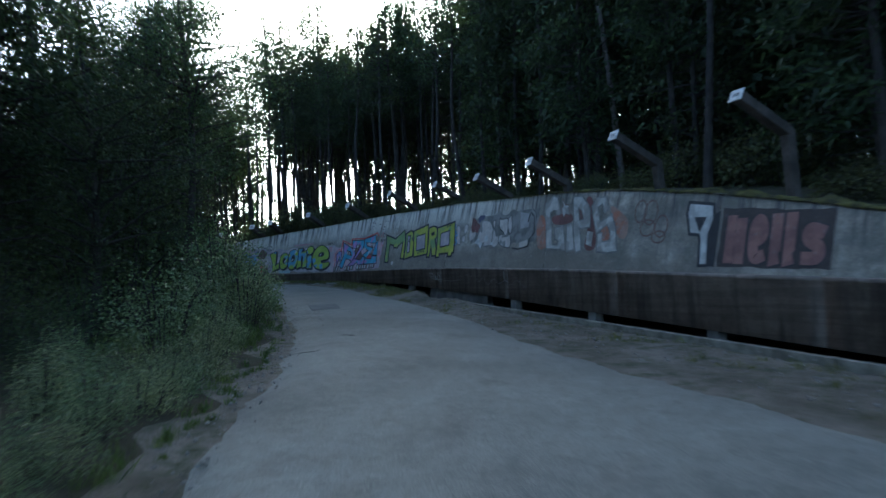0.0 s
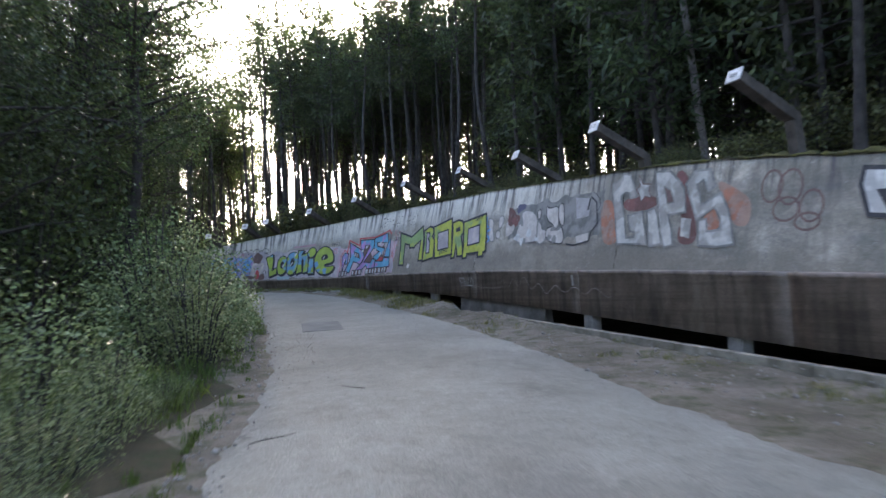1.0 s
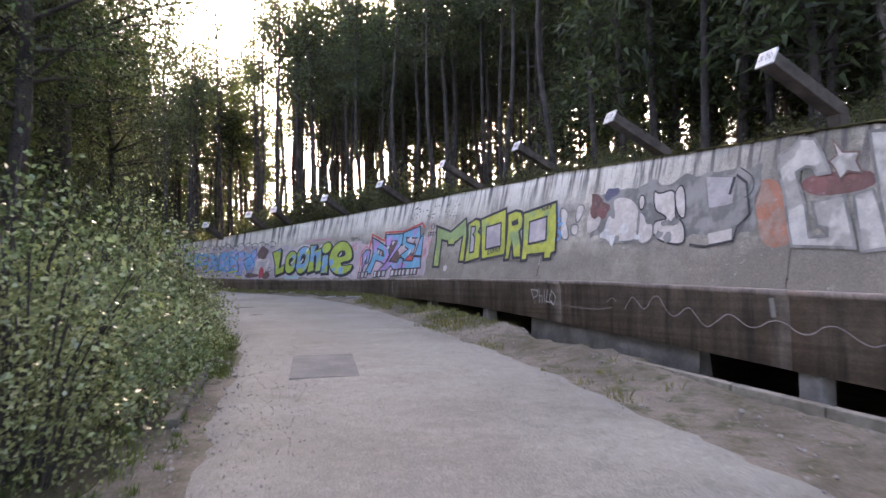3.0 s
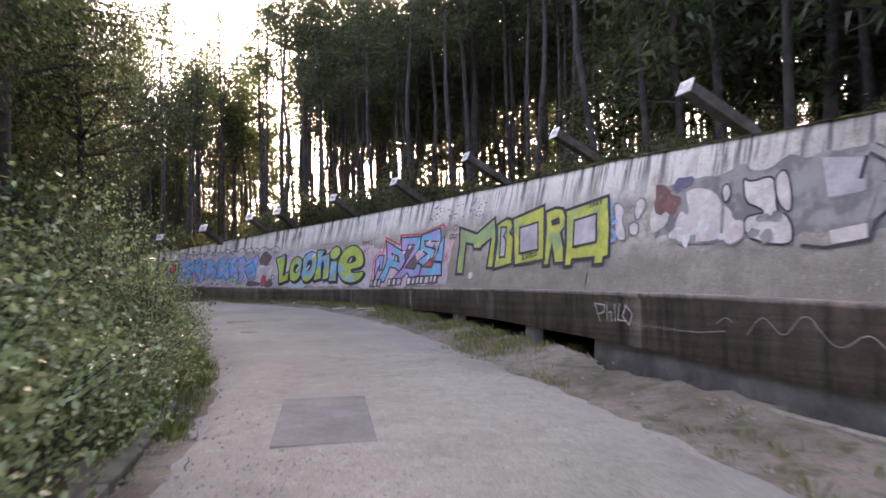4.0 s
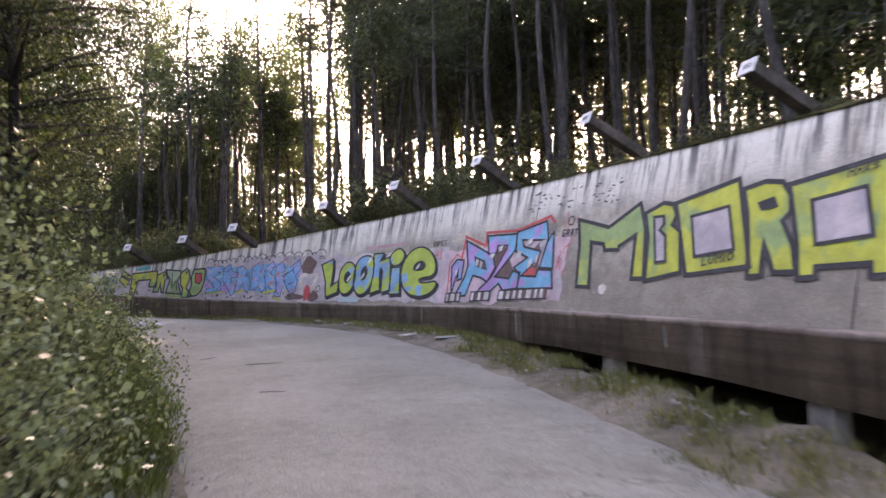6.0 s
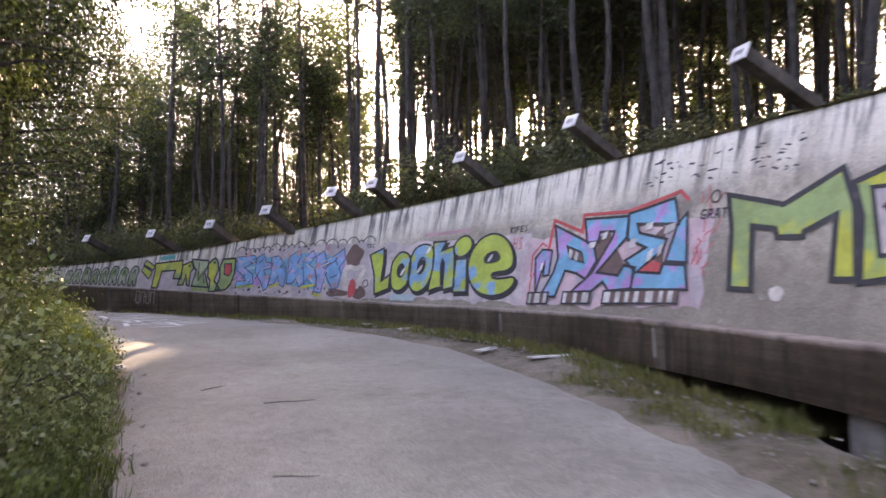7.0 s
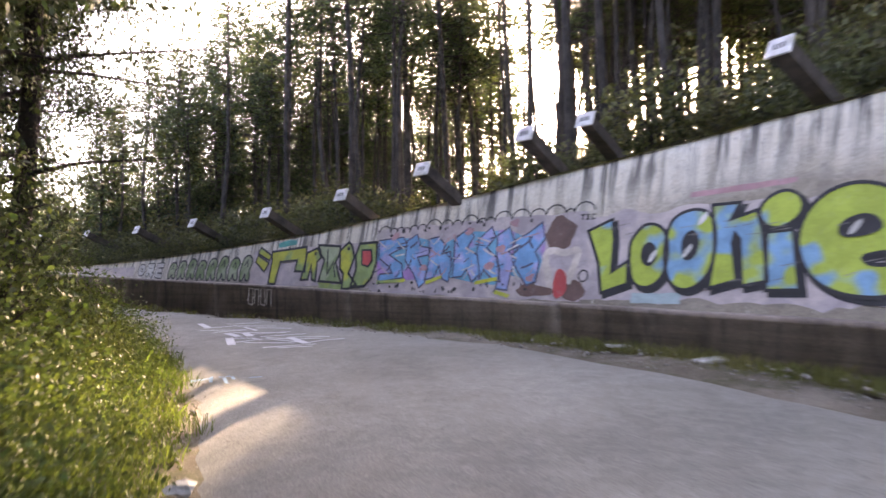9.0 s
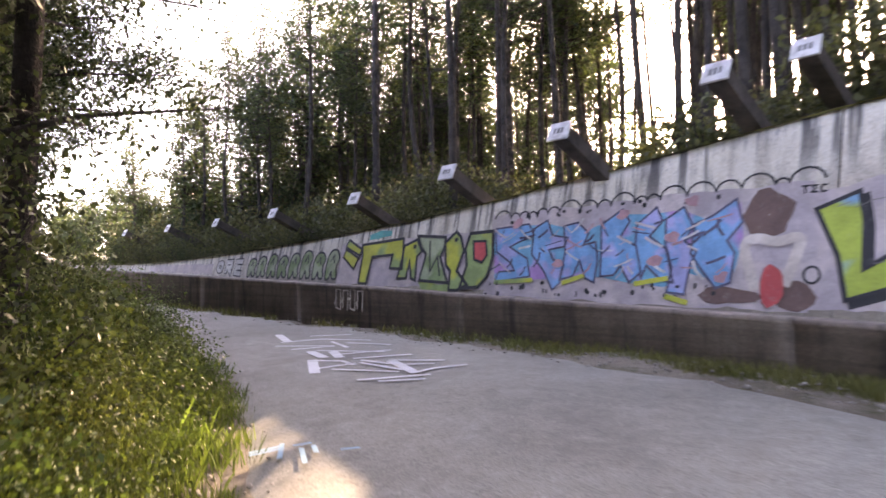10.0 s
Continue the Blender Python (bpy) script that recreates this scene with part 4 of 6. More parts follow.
    Z = [(1.22, 2.12), (2.05, 2.12), (2.08, 1.78), (1.62, 1.2), (2.03, 1.16), (2.11, 1.32), (2.32, 1.29), (2.3, 0.96), (1.9, 0.91), (1.76, 1.05), (1.55, 0.87), (1.16, 0.85), (1.53, 1.2), (1.82, 1.79), (1.83, 1.88), (1.56, 1.88), (1.55, 1.72), (1.34, 1.7)]
    E = [(2.06, 2.16), (2.83, 2.34), (2.97, 1.94), (2.24, 1.98), (2.31, 1.83), (2.8, 1.72), (2.76, 1.56), (2.36, 1.22), (2.78, 1.21), (2.81, 1.35), (3.18, 1.34), (3.28, 0.99), (2.31, 0.95), (2.3, 1.25), (2.12, 1.4), (2.46, 1.6), (2.1, 1.74)]
    shape(P, 34.0, M_PZE, pze, M_BLACK, 0.022, counter=[(0.95, 1.65), (1.26, 1.54), (1.34, 1.36), (1.04, 1.44)], inner=M_BROWN)
    shape(Z, 34.0, M_PZE, pze, M_BLACK, 0.022, proud=0.013)
    shape(E, 34.0, M_PZE, pze, M_BLACK, 0.022, proud=0.014)
    shape([(2.95, 1.94), (3.08, 2.1), (3.2, 1.37), (2.84, 1.39)], 34.0, M_PZE, pze, M_BLACK, 0.02, proud=0.015)
    shape([(0.3, 1.44), (0.43, 1.6), (0.64, 1.58), (0.65, 1.14), (0.53, 1.1), (0.52, 1.38), (0.46, 1.06), (0.42, 0.76)], 34.0, M_PZE, pze, M_BLACK, 0.02, proud=0.011)
    drawn([filled([(1.3, 1.72), (1.75, 1.86), (2.1, 1.35), (2.75, 1.95), (2.8, 1.25), (1.6, 1.15)])], 34.0, M_BROWN, pze, "dark_ground", 0.007)
    for x, y, w, h, tilt in ((1.0, 1.47, 0.07, 0.13, -0.05), (1.13, 1.43, 0.06, 0.13, -0.05), (1.62, 1.74, 0.08, 0.12, 0.03), (1.38, 1.6, 0.12, 0.1, 0.02), (2.38, 1.86, 0.13, 0.11, 0.03), (2.74, 1.8, 0.17, 0.12, 0.05), (2.14, 1.6, 0.12, 0.14, 0), (2.5, 1.36, 0.09, 0.17, 0.06), (2.68, 1.44, 0.07, 0.17, 0.06), (0.44, 1.22, 0.05, 0.13, 0)):
        drawn([filled([(x, y), (x + w, y + tilt), (x + w + 0.02, y + h + tilt), (x + 0.02, y + h)])], 34.0, M_WHITE, pze, "stripe", 0.027)
    drawn([filled([(2.42, 1.24), (2.76, 1.23), (2.78, 1.36), (2.62, 1.4)])], 34.0, M_RED, pze, "red_patch", 0.026)
    red = tagged(new("graffiti"), "thin red flames round the blue letters", "graffiti", "graffiti on the track")
    for q, (dx, dy, w) in (([(0.55, 1.5), (0.58, 2.14), (1.2, 1.9), (1.18, 2.2), (2.03, 2.2), (2.9, 2.44), (3.05, 2.3)], (0, 0, 0.03)), ([(0.25, 1.1), (0.22, 1.5), (0.4, 1.72), (0.5, 1.66)], (0, 0, 0.016)), ([(0.3, 0.62), (0.26, 1.0), (0.33, 1.2)], (0, 0, 0.014))):
        drawn([ribbon([(a + dx, c + dy) for a, c in q], w, False)], 34.0, M_RED, red, "flame", 0.009)
    for i in range(14):
        x, y = 3.25 + 0.3 * rnd.random(), 1.15 + 1.1 * rnd.random()
        drawn([ribbon([(x, y), (x + rnd.uniform(-0.06, 0.08), y + 0.1), (x + rnd.uniform(-0.04, 0.1), y + rnd.uniform(0.15, 0.28))], 0.008, False)], 34.0, M_RED, red, "flame", 0.006 + 0.0004 * i)
    for x0, x1 in ((-0.02, 0.42), (0.72, 1.28), (1.52, 2.86)):
        x, k = x0, 0
        while x < x1:
            w = min(rnd.uniform(0.06, 0.13), x1 - x)
            b = 0.6 + 0.2 * x / 3
            V = np.array([(x, b), (x + w, b), (x + w, b + 0.2), (x, b + 0.2)])
            drawn([(V, np.array([(0, 1, 2, 3)]))], 33.7, M_WHITE if k % 2 == 0 else M_BROWN, pze, "stripe", 0.022)
            x, k = x + w + 0.006, k + 1
        b0, b1 = 0.6 + 0.2 * x0 / 3, 0.6 + 0.2 * x1 / 3
        drawn([ribbon([(x0, b0 + 0.2), (x0, b0), (x1, b1), (x1, b1 + 0.2)], 0.016, True)], 33.7, M_BLACK, pze, "stripe_edge", 0.026)
    word("small black tag GRAT on bare concrete", "GRAT", 30.72, 30.3, (1.98, 1.98), (2.14, 2.14), 0.013, 0.0, M_BLACK, None)
    for i, (cx, cy) in enumerate(((30.52, 2.3), (37.98, 0.86))):
        ring = [(0.07 * math.cos(w), cy + 0.085 * math.sin(w)) for w in np.linspace(0, 6.283, 14)[:-1]]
        tagged(drawn([ribbon(ring, 0.012, True)], cx, M_BLACK, None, "graffiti", 0.014), "small black ring drawn on the wall", "graffiti", "graffiti on the track")
    word("small black tag TEC beside the cloud line", "TEC", 38.12, 37.88, (1.7, 1.7), (1.8, 1.8), 0.01, 0.0, M_BLACK, None)
    wash("pale teal painted block at the foot of the wall", 37.25, 36.6, (0.5, 0.52), (0.64, 0.66), M_PALETEAL, 0.005, 0.02, seed=27)
    wash("smeared pink paint above the lime letters", 36.6, 35.4, (1.93, 2.0), (2.0, 2.08), M_PINKRED, 0.004, 0.03, seed=29)
    word("small black tag KIFES on bare concrete", "KIF3S", 34.42, 33.98, (1.92, 1.95), (2.05, 2.1), 0.011, 0.0, M_BLACK, None)
    word("thin red letters HS on the concrete", "HS", 34.3, 34.05, (1.6, 1.6), (1.85, 1.85), 0.01, 0.0, M_RED, None)
    # lime and blue letters
    wash("lilac wash behind the lime letters", 38.1, 33.9, (0.52, 0.62), (1.75, 1.9), M_LILAC, 0.003, 0.1, seed=11)
    lime = tagged(new("graffiti"), "fat lime-green and blue letters Loonie with heavy black shadow", "graffiti", "graffiti on the track")
    low = (0.05, -0.05)
    shape([(0.43, 1.53), (0.78, 1.69), (0.83, 1.39), (0.84, 0.92), (1.06, 1.08), (1.08, 0.76), (0.71, 0.62), (0.63, 1.05)], 38.4, M_LOON, lime, M_BLACK, 0.021, False, 0.012, low)
    shape([(1.12, 1.45), (1.27, 1.62), (1.52, 1.53), (1.6, 1.21), (1.57, 0.88), (1.39, 0.7), (1.17, 0.74), (1.08, 0.99), (1.06, 1.32)], 38.4, M_LOON, lime, M_BLACK, 0.021, True, 0.014, low, counter=[(1.25, 1.28), (1.37, 1.34), (1.46, 1.15), (1.37, 0.99), (1.25, 1.08)], inner=M_BLACK)
    shape([(1.61, 1.67), (1.87, 1.78), (2.11, 1.69), (2.18, 1.35), (2.15, 0.91), (1.91, 0.68), (1.66, 0.74), (1.55, 1.05), (1.54, 1.4)], 38.4, M_LOON, lime, M_BLACK, 0.021, True, 0.016, low, counter=[(1.76, 1.36), (1.88, 1.5), (1.98, 1.33), (1.93, 1.12), (1.8, 1.08)], inner=M_BLACK)
    shape([(2.09, 1.8), (2.42, 1.81), (2.33, 1.6), (2.61, 1.7), (2.69, 1.48), (2.8, 0.84), (2.52, 0.77), (2.45, 1.34), (2.39, 1.42), (2.37, 1.3), (2.46, 0.84), (2.14, 0.73), (2.17, 1.26)], 38.4, M_LOON, lime, M_BLACK, 0.021, False, 0.013, low)
    shape([(2.63, 1.76), (2.86, 1.94), (3.07, 1.86), (3.12, 1.63), (2.89, 1.44), (2.67, 1.52)], 38.4, M_LOON, lime, M_BLACK, 0.02, True, 0.018, low)
    shape([(2.74, 1.42), (3.02, 1.44), (3.14, 0.75), (2.79, 0.73)], 38.4, M_LOON, lime, M_BLACK, 0.021, False, 0.015, low)
    shape([(3.18, 0.93), (3.04, 1.36), (3.2, 1.79), (3.56, 1.97), (3.96, 1.84), (4.22, 1.47), (4.18, 1.2), (3.69, 1.15), (3.75, 1.04), (3.95, 1.04), (4.34, 1.1), (4.26, 0.86), (3.93, 0.69), (3.48, 0.72)], 38.4, M_LOON, lime, M_BLACK, 0.022, True, 0.017, low, counter=[(3.48, 1.51), (3.75, 1.6), (3.9, 1.4), (3.48, 1.32)], inner=M_BLACK)
    for x, y in ((1.4, 1.14), (1.84, 1.2), (3.62, 1.44), (2.0, 1.62)):
        drawn([blob(x, y, 0.035, 0.1, 10, -0.5, 0.3, x)], 38.4, M_WHITE, lime, "highlight", 0.032)
    for i in range(22):
        x, y = rnd.uniform(0.6, 4.0), rnd.uniform(0.8, 1.6)
        drawn([ribbon([(x, y), (x + rnd.uniform(0.1, 0.2), y + rnd.uniform(0.0, 0.05))], 0.004, False)], 38.4, M_GREYP, lime, "hatching", 0.033)

    # brown and white painted shape
    root = tagged(new("graffiti"), "brown, white and red painted shape on the wall", "graffiti", "graffiti on the track")
    drawn([blob(0.44, 1.5, 0.24, 0.27, 16, 0, 0.3, 2)], 38.85, M_BROWN, root, "painted_patch", 0.008)
    drawn([ribbon(rounded([(0.36, 0.72), (0.27, 0.98), (0.22, 1.2), (0.36, 1.26), (0.54, 1.19), (0.78, 1.28), (0.72, 1.02), (0.64, 0.77)], False), 0.055, False)], 38.85, M_PALE, root, "painted_band", 0.018)
    drawn([blob(0.52, 0.74, 0.12, 0.22, 14, 0, 0.3, 8)], 38.85, M_RED, root, "painted_patch", 0.026)
    drawn([blob(0.06, 0.62, 0.3, 0.1, 14, 0, 0.4, 9)], 38.85, M_BROWN, root, "painted_patch", 0.01)
    drawn([blob(0.72, 0.64, 0.2, 0.15, 14, 0, 0.4, 5)], 38.85, M_BROWN, root, "painted_patch", 0.011)
    # blue tangle with scalloped cloud edge
    wash("lilac-grey ground behind blue lettering", 42.25, 38.0, (0.5, 0.48), (1.72, 1.85), M_LILAC, 0.003, 0.05, seed=14)
    root = tagged(new("graffiti"), "dense sky-blue unreadable angular lettering with dark edges", "graffiti", "graffiti on the track")
    drawn([filled([(-0.01, 1.44), (0.29, 1.52), (0.96, 1.54), (1.56, 1.4), (2.07, 1.61), (2.51, 1.59), (2.86, 1.62), (3.13, 1.5), (3.51, 1.66), (3.56, 1.29), (3.5, 0.93), (3.43, 0.76), (3.01, 0.86), (2.72, 0.7), (2.27, 0.74), (1.85, 0.81), (1.3, 0.77), (0.78, 0.76), (0.15, 0.7)])], 42.2, M_PZE, root, "sprayed_patch", 0.0055)
    for k, q in enumerate(([(0.04, 1.5), (0.64, 1.55), (0.75, 1.38), (0.47, 1.28), (0.35, 1.22), (0.68, 1.05), (0.76, 0.8), (0.15, 0.71), (0.2, 0.86), (0.48, 0.88), (0.4, 0.99), (0.11, 1.16)],
                           [(0.73, 1.47), (0.95, 1.59), (1.06, 1.37), (1.31, 1.33), (1.28, 1.21), (1.03, 1.17), (1.12, 1.03), (1.3, 0.96), (1.27, 0.72), (1.16, 0.62), (1.0, 0.86), (0.75, 1.11)],
                           [(1.23, 1.49), (1.45, 1.53), (1.63, 1.38), (1.57, 1.22), (1.75, 1.26), (1.81, 1.02), (1.79, 0.73), (1.65, 0.79), (1.54, 1.02), (1.46, 0.81), (1.26, 0.76), (1.3, 1.13)],
                           [(1.81, 1.48), (2.09, 1.67), (2.21, 1.51), (2.1, 1.31), (2.33, 1.19), (2.42, 0.87), (2.28, 0.74), (2.14, 0.95), (2.06, 0.83), (1.87, 0.81), (1.85, 1.12)])):
        shape(q, 42.2, M_BLUE, root, M_DUSK, 0.013, proud=0.01 + 0.002 * k)
    for k, q in enumerate(([(2.31, 1.46), (2.55, 1.67), (2.64, 1.49), (2.49, 1.31), (2.71, 1.15), (2.83, 0.75), (2.68, 0.78), (2.48, 0.95), (2.43, 0.8), (2.31, 1.02)],
                           [(2.68, 1.51), (2.89, 1.65), (3.01, 1.41), (2.93, 1.24), (3.07, 1.11), (3.01, 0.93), (2.97, 0.62), (2.76, 0.64), (2.8, 0.93), (2.7, 1.21)],
                           [(3.03, 1.43), (3.24, 1.53), (3.47, 1.7), (3.55, 1.43), (3.4, 1.23), (3.49, 1.09), (3.46, 0.76), (3.31, 0.7), (3.14, 0.91), (3.01, 1.09)])):
        shape(q, 42.2, M_BLUE, root, M_DUSK, 0.013, proud=0.011 + 0.002 * k)
    for x0, y0, x1, y1 in ((0.16, 0.71, 0.8, 0.75), (1.32, 0.72, 1.62, 0.82), (2.36, 0.73, 2.75, 0.8), (2.75, 0.59, 3.0, 0.53)):
        drawn([ribbon([(x0, y0), (x1, y1)], 0.03, False)], 42.2, M_YELLOW, root, "underline", 0.02)
    for i in range(60):
        x, y, w, a = rnd.uniform(0.1, 3.4), rnd.uniform(0.8, 1.5), rnd.uniform(0.05, 0.14), rnd.uniform(-1.2, 1.2)
        c, d = math.cos(a) * w, math.sin(a) * w
        drawn([ribbon([(x - c, y - d), (x + 0.3 * d, y), (x + c, y + d)], rnd.uniform(0.006, 0.016), False)], 42.2, (M_DUSK, M_LILAC, M_PINKRED, M_DUSK, M_WHITE)[i % 5], root, "stroke", 0.03 + 0.0002 * i)
    for x, y in ((0.48, 1.56), (1.2, 0.98), (2.12, 1.6), (2.6, 1.02), (2.98, 1.72), (3.36, 0.82), (2.78, 1.3)):
        drawn([blob(x, y, 0.09, 0.06, 10, 0.2, 0.8, x)], 42.2, M_PINKRED, root, "accent", 0.029)
    pts, x = [], 0.0
    while x < 4.2:
        r = rnd.uniform(0.06, 0.17)
        top = 1.64 + 0.05 * x
        pts += [(x + r - r * math.cos(a), top + r * 0.95 * math.sin(a)) for a in np.linspace(0.15, math.pi - 0.15, 7)]
        x += 2 * r
    drawn([ribbon(pts, 0.012, False)], 42.2, M_BLACK, root, "cloud_line", 0.007)
    for i in range(46):
        x, up = rnd.uniform(0, 3.5), rnd.random() < 0.4
        drawn([blob(x, (1.6 + 0.04 * x + rnd.uniform(-0.03, 0.08)) if up else rnd.uniform(0.52, 0.72), rnd.uniform(0.012, 0.035), rnd.uniform(0.02, 0.045), 8)], 42.2, M_BLACK, root, "spot", 0.022)
    # yellow letters farther on
    wash("grey-lilac ground behind yellow letters", 45.9, 42.05, (0.6, 0.6), (1.36, 1.5), M_LILAC, 0.003, 0.05, seed=17)
    mat_root = tagged(new("graffiti"), "yellow-green angular letters with black outline and a red counter", "graffiti", "graffiti on the track")
    for k, (pts, m) in enumerate((([(0.85, 1.33), (1.97, 1.42), (2.04, 0.9), (1.73, 0.91), (1.74, 1.14), (1.2, 1.11), (1.15, 0.63), (0.92, 0.64), (0.91, 1.12)], M_YELLOW), ([(2.02, 1.29), (2.31, 1.39), (2.46, 1.19), (2.36, 1.1), (2.41, 0.71), (2.3, 0.74), (2.2, 1.04), (2.18, 0.74), (1.96, 0.73), (2.01, 1.1)], M_YELLOW),
                                  ([(2.32, 1.45), (2.96, 1.41), (2.96, 1.23), (2.9, 1.09), (3.14, 0.68), (2.5, 0.71), (2.57, 1.14), (2.45, 1.24)], M_OLIVE), ([(2.97, 1.32), (3.18, 1.49), (3.29, 1.4), (3.39, 1.18), (3.3, 0.87), (3.55, 0.66), (3.36, 0.57), (3.19, 0.57), (3.16, 0.87), (3.05, 0.96)], M_YELLOW))):
        shape(pts, 46.12, m, mat_root, M_BLACK, 0.024, proud=0.01 + 0.0015 * k)
    drawn([filled([(2.48, 0.68), (2.63, 0.71), (2.93, 0.65), (3.18, 0.67), (3.23, 0.55), (2.57, 0.57)])], 46.12, M_YELLOW, mat_root, "painted_patch", 0.009)
    for x, y in ((2.28, 1.27), (3.2, 1.36)):
        drawn([blob(x, y, 0.04, 0.04, 8)], 46.12, M_BLACK, mat_root, "counter", 0.021)
    drawn([ribbon([(2.62, 1.35), (2.72, 0.85), (2.84, 1.1), (2.95, 0.8)], 0.016, False)], 46.12, M_BLACK, mat_root, "letter_line", 0.022)
    shape([(3.42, 1.22), (3.48, 1.45), (3.92, 1.47), (3.98, 1.08), (3.92, 0.79), (3.77, 0.63), (3.41, 0.6), (3.49, 0.96)], 46.12, M_YELLOW, mat_root, M_BLACK, 0.026, proud=0.016, counter=[(3.57, 1.32), (3.81, 1.32), (3.87, 1.11), (3.79, 1.0), (3.63, 1.04)], inner=M_RED)
    shape([(0.43, 1.44), (0.86, 1.25), (0.82, 1.14), (0.37, 1.3)], 46.12, M_YELLOW, mat_root, M_BLACK, 0.02, proud=0.012, name="dash")
    shape([(0.38, 1.26), (0.81, 1.09), (0.71, 0.89), (0.34, 1.11)], 46.12, M_YELLOW, mat_root, M_BLACK, 0.02, proud=0.013, name="dash")
    wash("teal painted patch under the rim", 45.1, 44.5, (1.42, 1.48), (1.52, 1.6), M_TEAL, 0.003, 0.05, seed=19)
    # green bubble piece
    root = tagged(new("graffiti"), "olive-green unreadable bubble lettering with dark edges", "graffiti", "graffiti on the track")
    for i in range(8):
        x, t = 0.2 + i * 0.45, i / 7
        b, h = 0.7 - 0.02 * t, 0.42 + 0.14 * t + 0.03 * (i % 3)
        q = [(x - 0.19, b), (x - 0.2, b + h * 0.7), (x - 0.08, b + h), (x + 0.12, b + h * 0.97), (x + 0.21, b + h * 0.7), (x + 0.12, b + h * 0.45), (x + 0.22, b + 0.02), (x + 0.04, b + 0.01), (x, b + h * 0.35), (x - 0.05, b)]
        ob = shape(q, 49.45, M_OLIVE, root, M_BLACK, 0.02, True, 0.008 + 0.001 * (i % 2), name="bubble_letter")
        drawn([ribbon([(x - 0.06, b + h * 0.6), (x + 0.02, b + h * 0.8), (x + 0.06, b + h * 0.55)], 0.016, False)], 49.45, M_BLACK, ob, "letter_line", 0.018)
    word("pale letters 0RE with dark edges", "0R3", 51.2, 49.7, (0.78, 0.7), (1.08, 1.12), 0.05, 0.03, M_WHITE, M_BLACK)
    wash("pale mixed tags far along the wall", 56, 51.4, (0.76, 0.74), (0.95, 1.0), M_LILAC, 0.004, 0.05, seed=21)
    # tags on the lip
    tag = tagged(new("graffiti"), "thin white scratched tag PHILO on the dark lip", "graffiti", "graffiti on the track")
    for i, (pts, shut) in enumerate((([(0.01, 0.79), (0.125, 0.55)], False), ([(0.01, 0.79), (0.24, 0.78), (0.21, 0.685), (0.075, 0.652)], False), ([(0.28, 0.82), (0.29, 0.577)], False), ([(0.295, 0.69), (0.38, 0.7), (0.385, 0.58)], False),
                                    ([(0.455, 0.8), (0.46, 0.585)], False), ([(0.565, 0.81), (0.51, 0.61), (0.676, 0.61)], False), ([(0.687, 0.807), (0.814, 0.708), (0.743, 0.565), (0.615, 0.662)], True))):
        drawn([ribbon(pts, 0.0075, shut)], 21.95, M_WHITE, tag, "stroke", 0.004 + 0.0006 * i, lip_pt)
    dots = tagged(new("graffiti"), "row of small white dashes and a thin line on the lip", "graffiti", "graffiti on the track")
    for i in range(13):
        drawn([ribbon([(0.82 + i * 0.06, 0.575), (0.83 + i * 0.06, 0.605)], 0.005, False)], 21.95, M_PALE, dots, "dash", 0.004, lip_pt)
    drawn([ribbon([(1.6, 0.585), (1.95, 0.6), (2.3, 0.646)], 0.004, False)], 21.95, M_LILAC, dots, "stroke", 0.004, lip_pt)
    wave = tagged(new("graffiti"), "thin white wavy line on the dark lip", "graffiti", "graffiti on the track")
    for pts in ([(2.2, 0.71), (2.25, 0.765), (2.34, 0.79), (2.41, 0.736)], [(2.58, 0.64), (2.735, 0.82), (2.83, 0.812), (2.96, 0.671), (3.06, 0.707), (3.17, 0.856), (3.28, 0.873), (3.36, 0.767), (3.48, 0.64), (3.6, 0.64), (3.79, 0.79), (3.92, 0.68), (4.06, 0.54), (4.25, 0.66), (4.42, 0.77), (4.69, 0.58), (5.02, 0.77), (5.32, 0.57), (5.59, 0.78), (5.92, 0.57), (6.06, 0.62)]):
        drawn([ribbon(rounded(pts, False), 0.0038, False)], 21.95, M_LILAC, wave, "stroke", 0.004, lip_pt)
    tag = tagged(new("graffiti"), "white outlined unreadable block tag on the dark lip", "graffiti", "graffiti on the track")
    for i in range(4):
        x, w = 0.04 + 0.2 * i, 0.15
        drawn([ribbon([(x, 0.25), (x + 0.02, 0.58 - 0.04 * (i % 2)), (x + w, 0.55), (x + w - 0.02, 0.22)], 0.012, i % 2 == 0)], 45.02, M_PALE, tag, "tag_outline", 0.004, lip_pt)
        drawn([ribbon([(x + 0.04, 0.3 + 0.05 * (i % 3)), (x + w - 0.04, 0.42)], 0.012, False)], 45.1, M_PALE, tag, "tag_stroke", 0.005, lip_pt)
    for s, l in ((29.6, 0.3), (33.2, 0.25), (25.8, 0.2), (17.0, 0.16)):
        tagged(drawn([ribbon([(0, float(ledge_h(s)) - 0.1), (0.02, float(ledge_h(s)) - 0.1 - l)], 0.03, False)], s, M_GREYP, None, "graffiti", 0.003, lip_pt), "pale run of paint down the dark lip", "graffiti", "graffiti on the track")
    # flecks of black on the upper wall
    fl = tagged(new("graffiti"), "scattered black brush flecks under the rim", "graffiti", "graffiti on the track")
    for i in range(46):
        x, h = rnd.uniform(0, 2.4), rnd.uniform(2.55, 3.0)
        drawn([ribbon([(x, h), (x + rnd.uniform(0.03, 0.09), h + rnd.uniform(-0.03, 0.02))], rnd.uniform(0.006, 0.016), False)], 31.8, M_BLACK, fl, "fleck", 0.005)


build_graffiti()

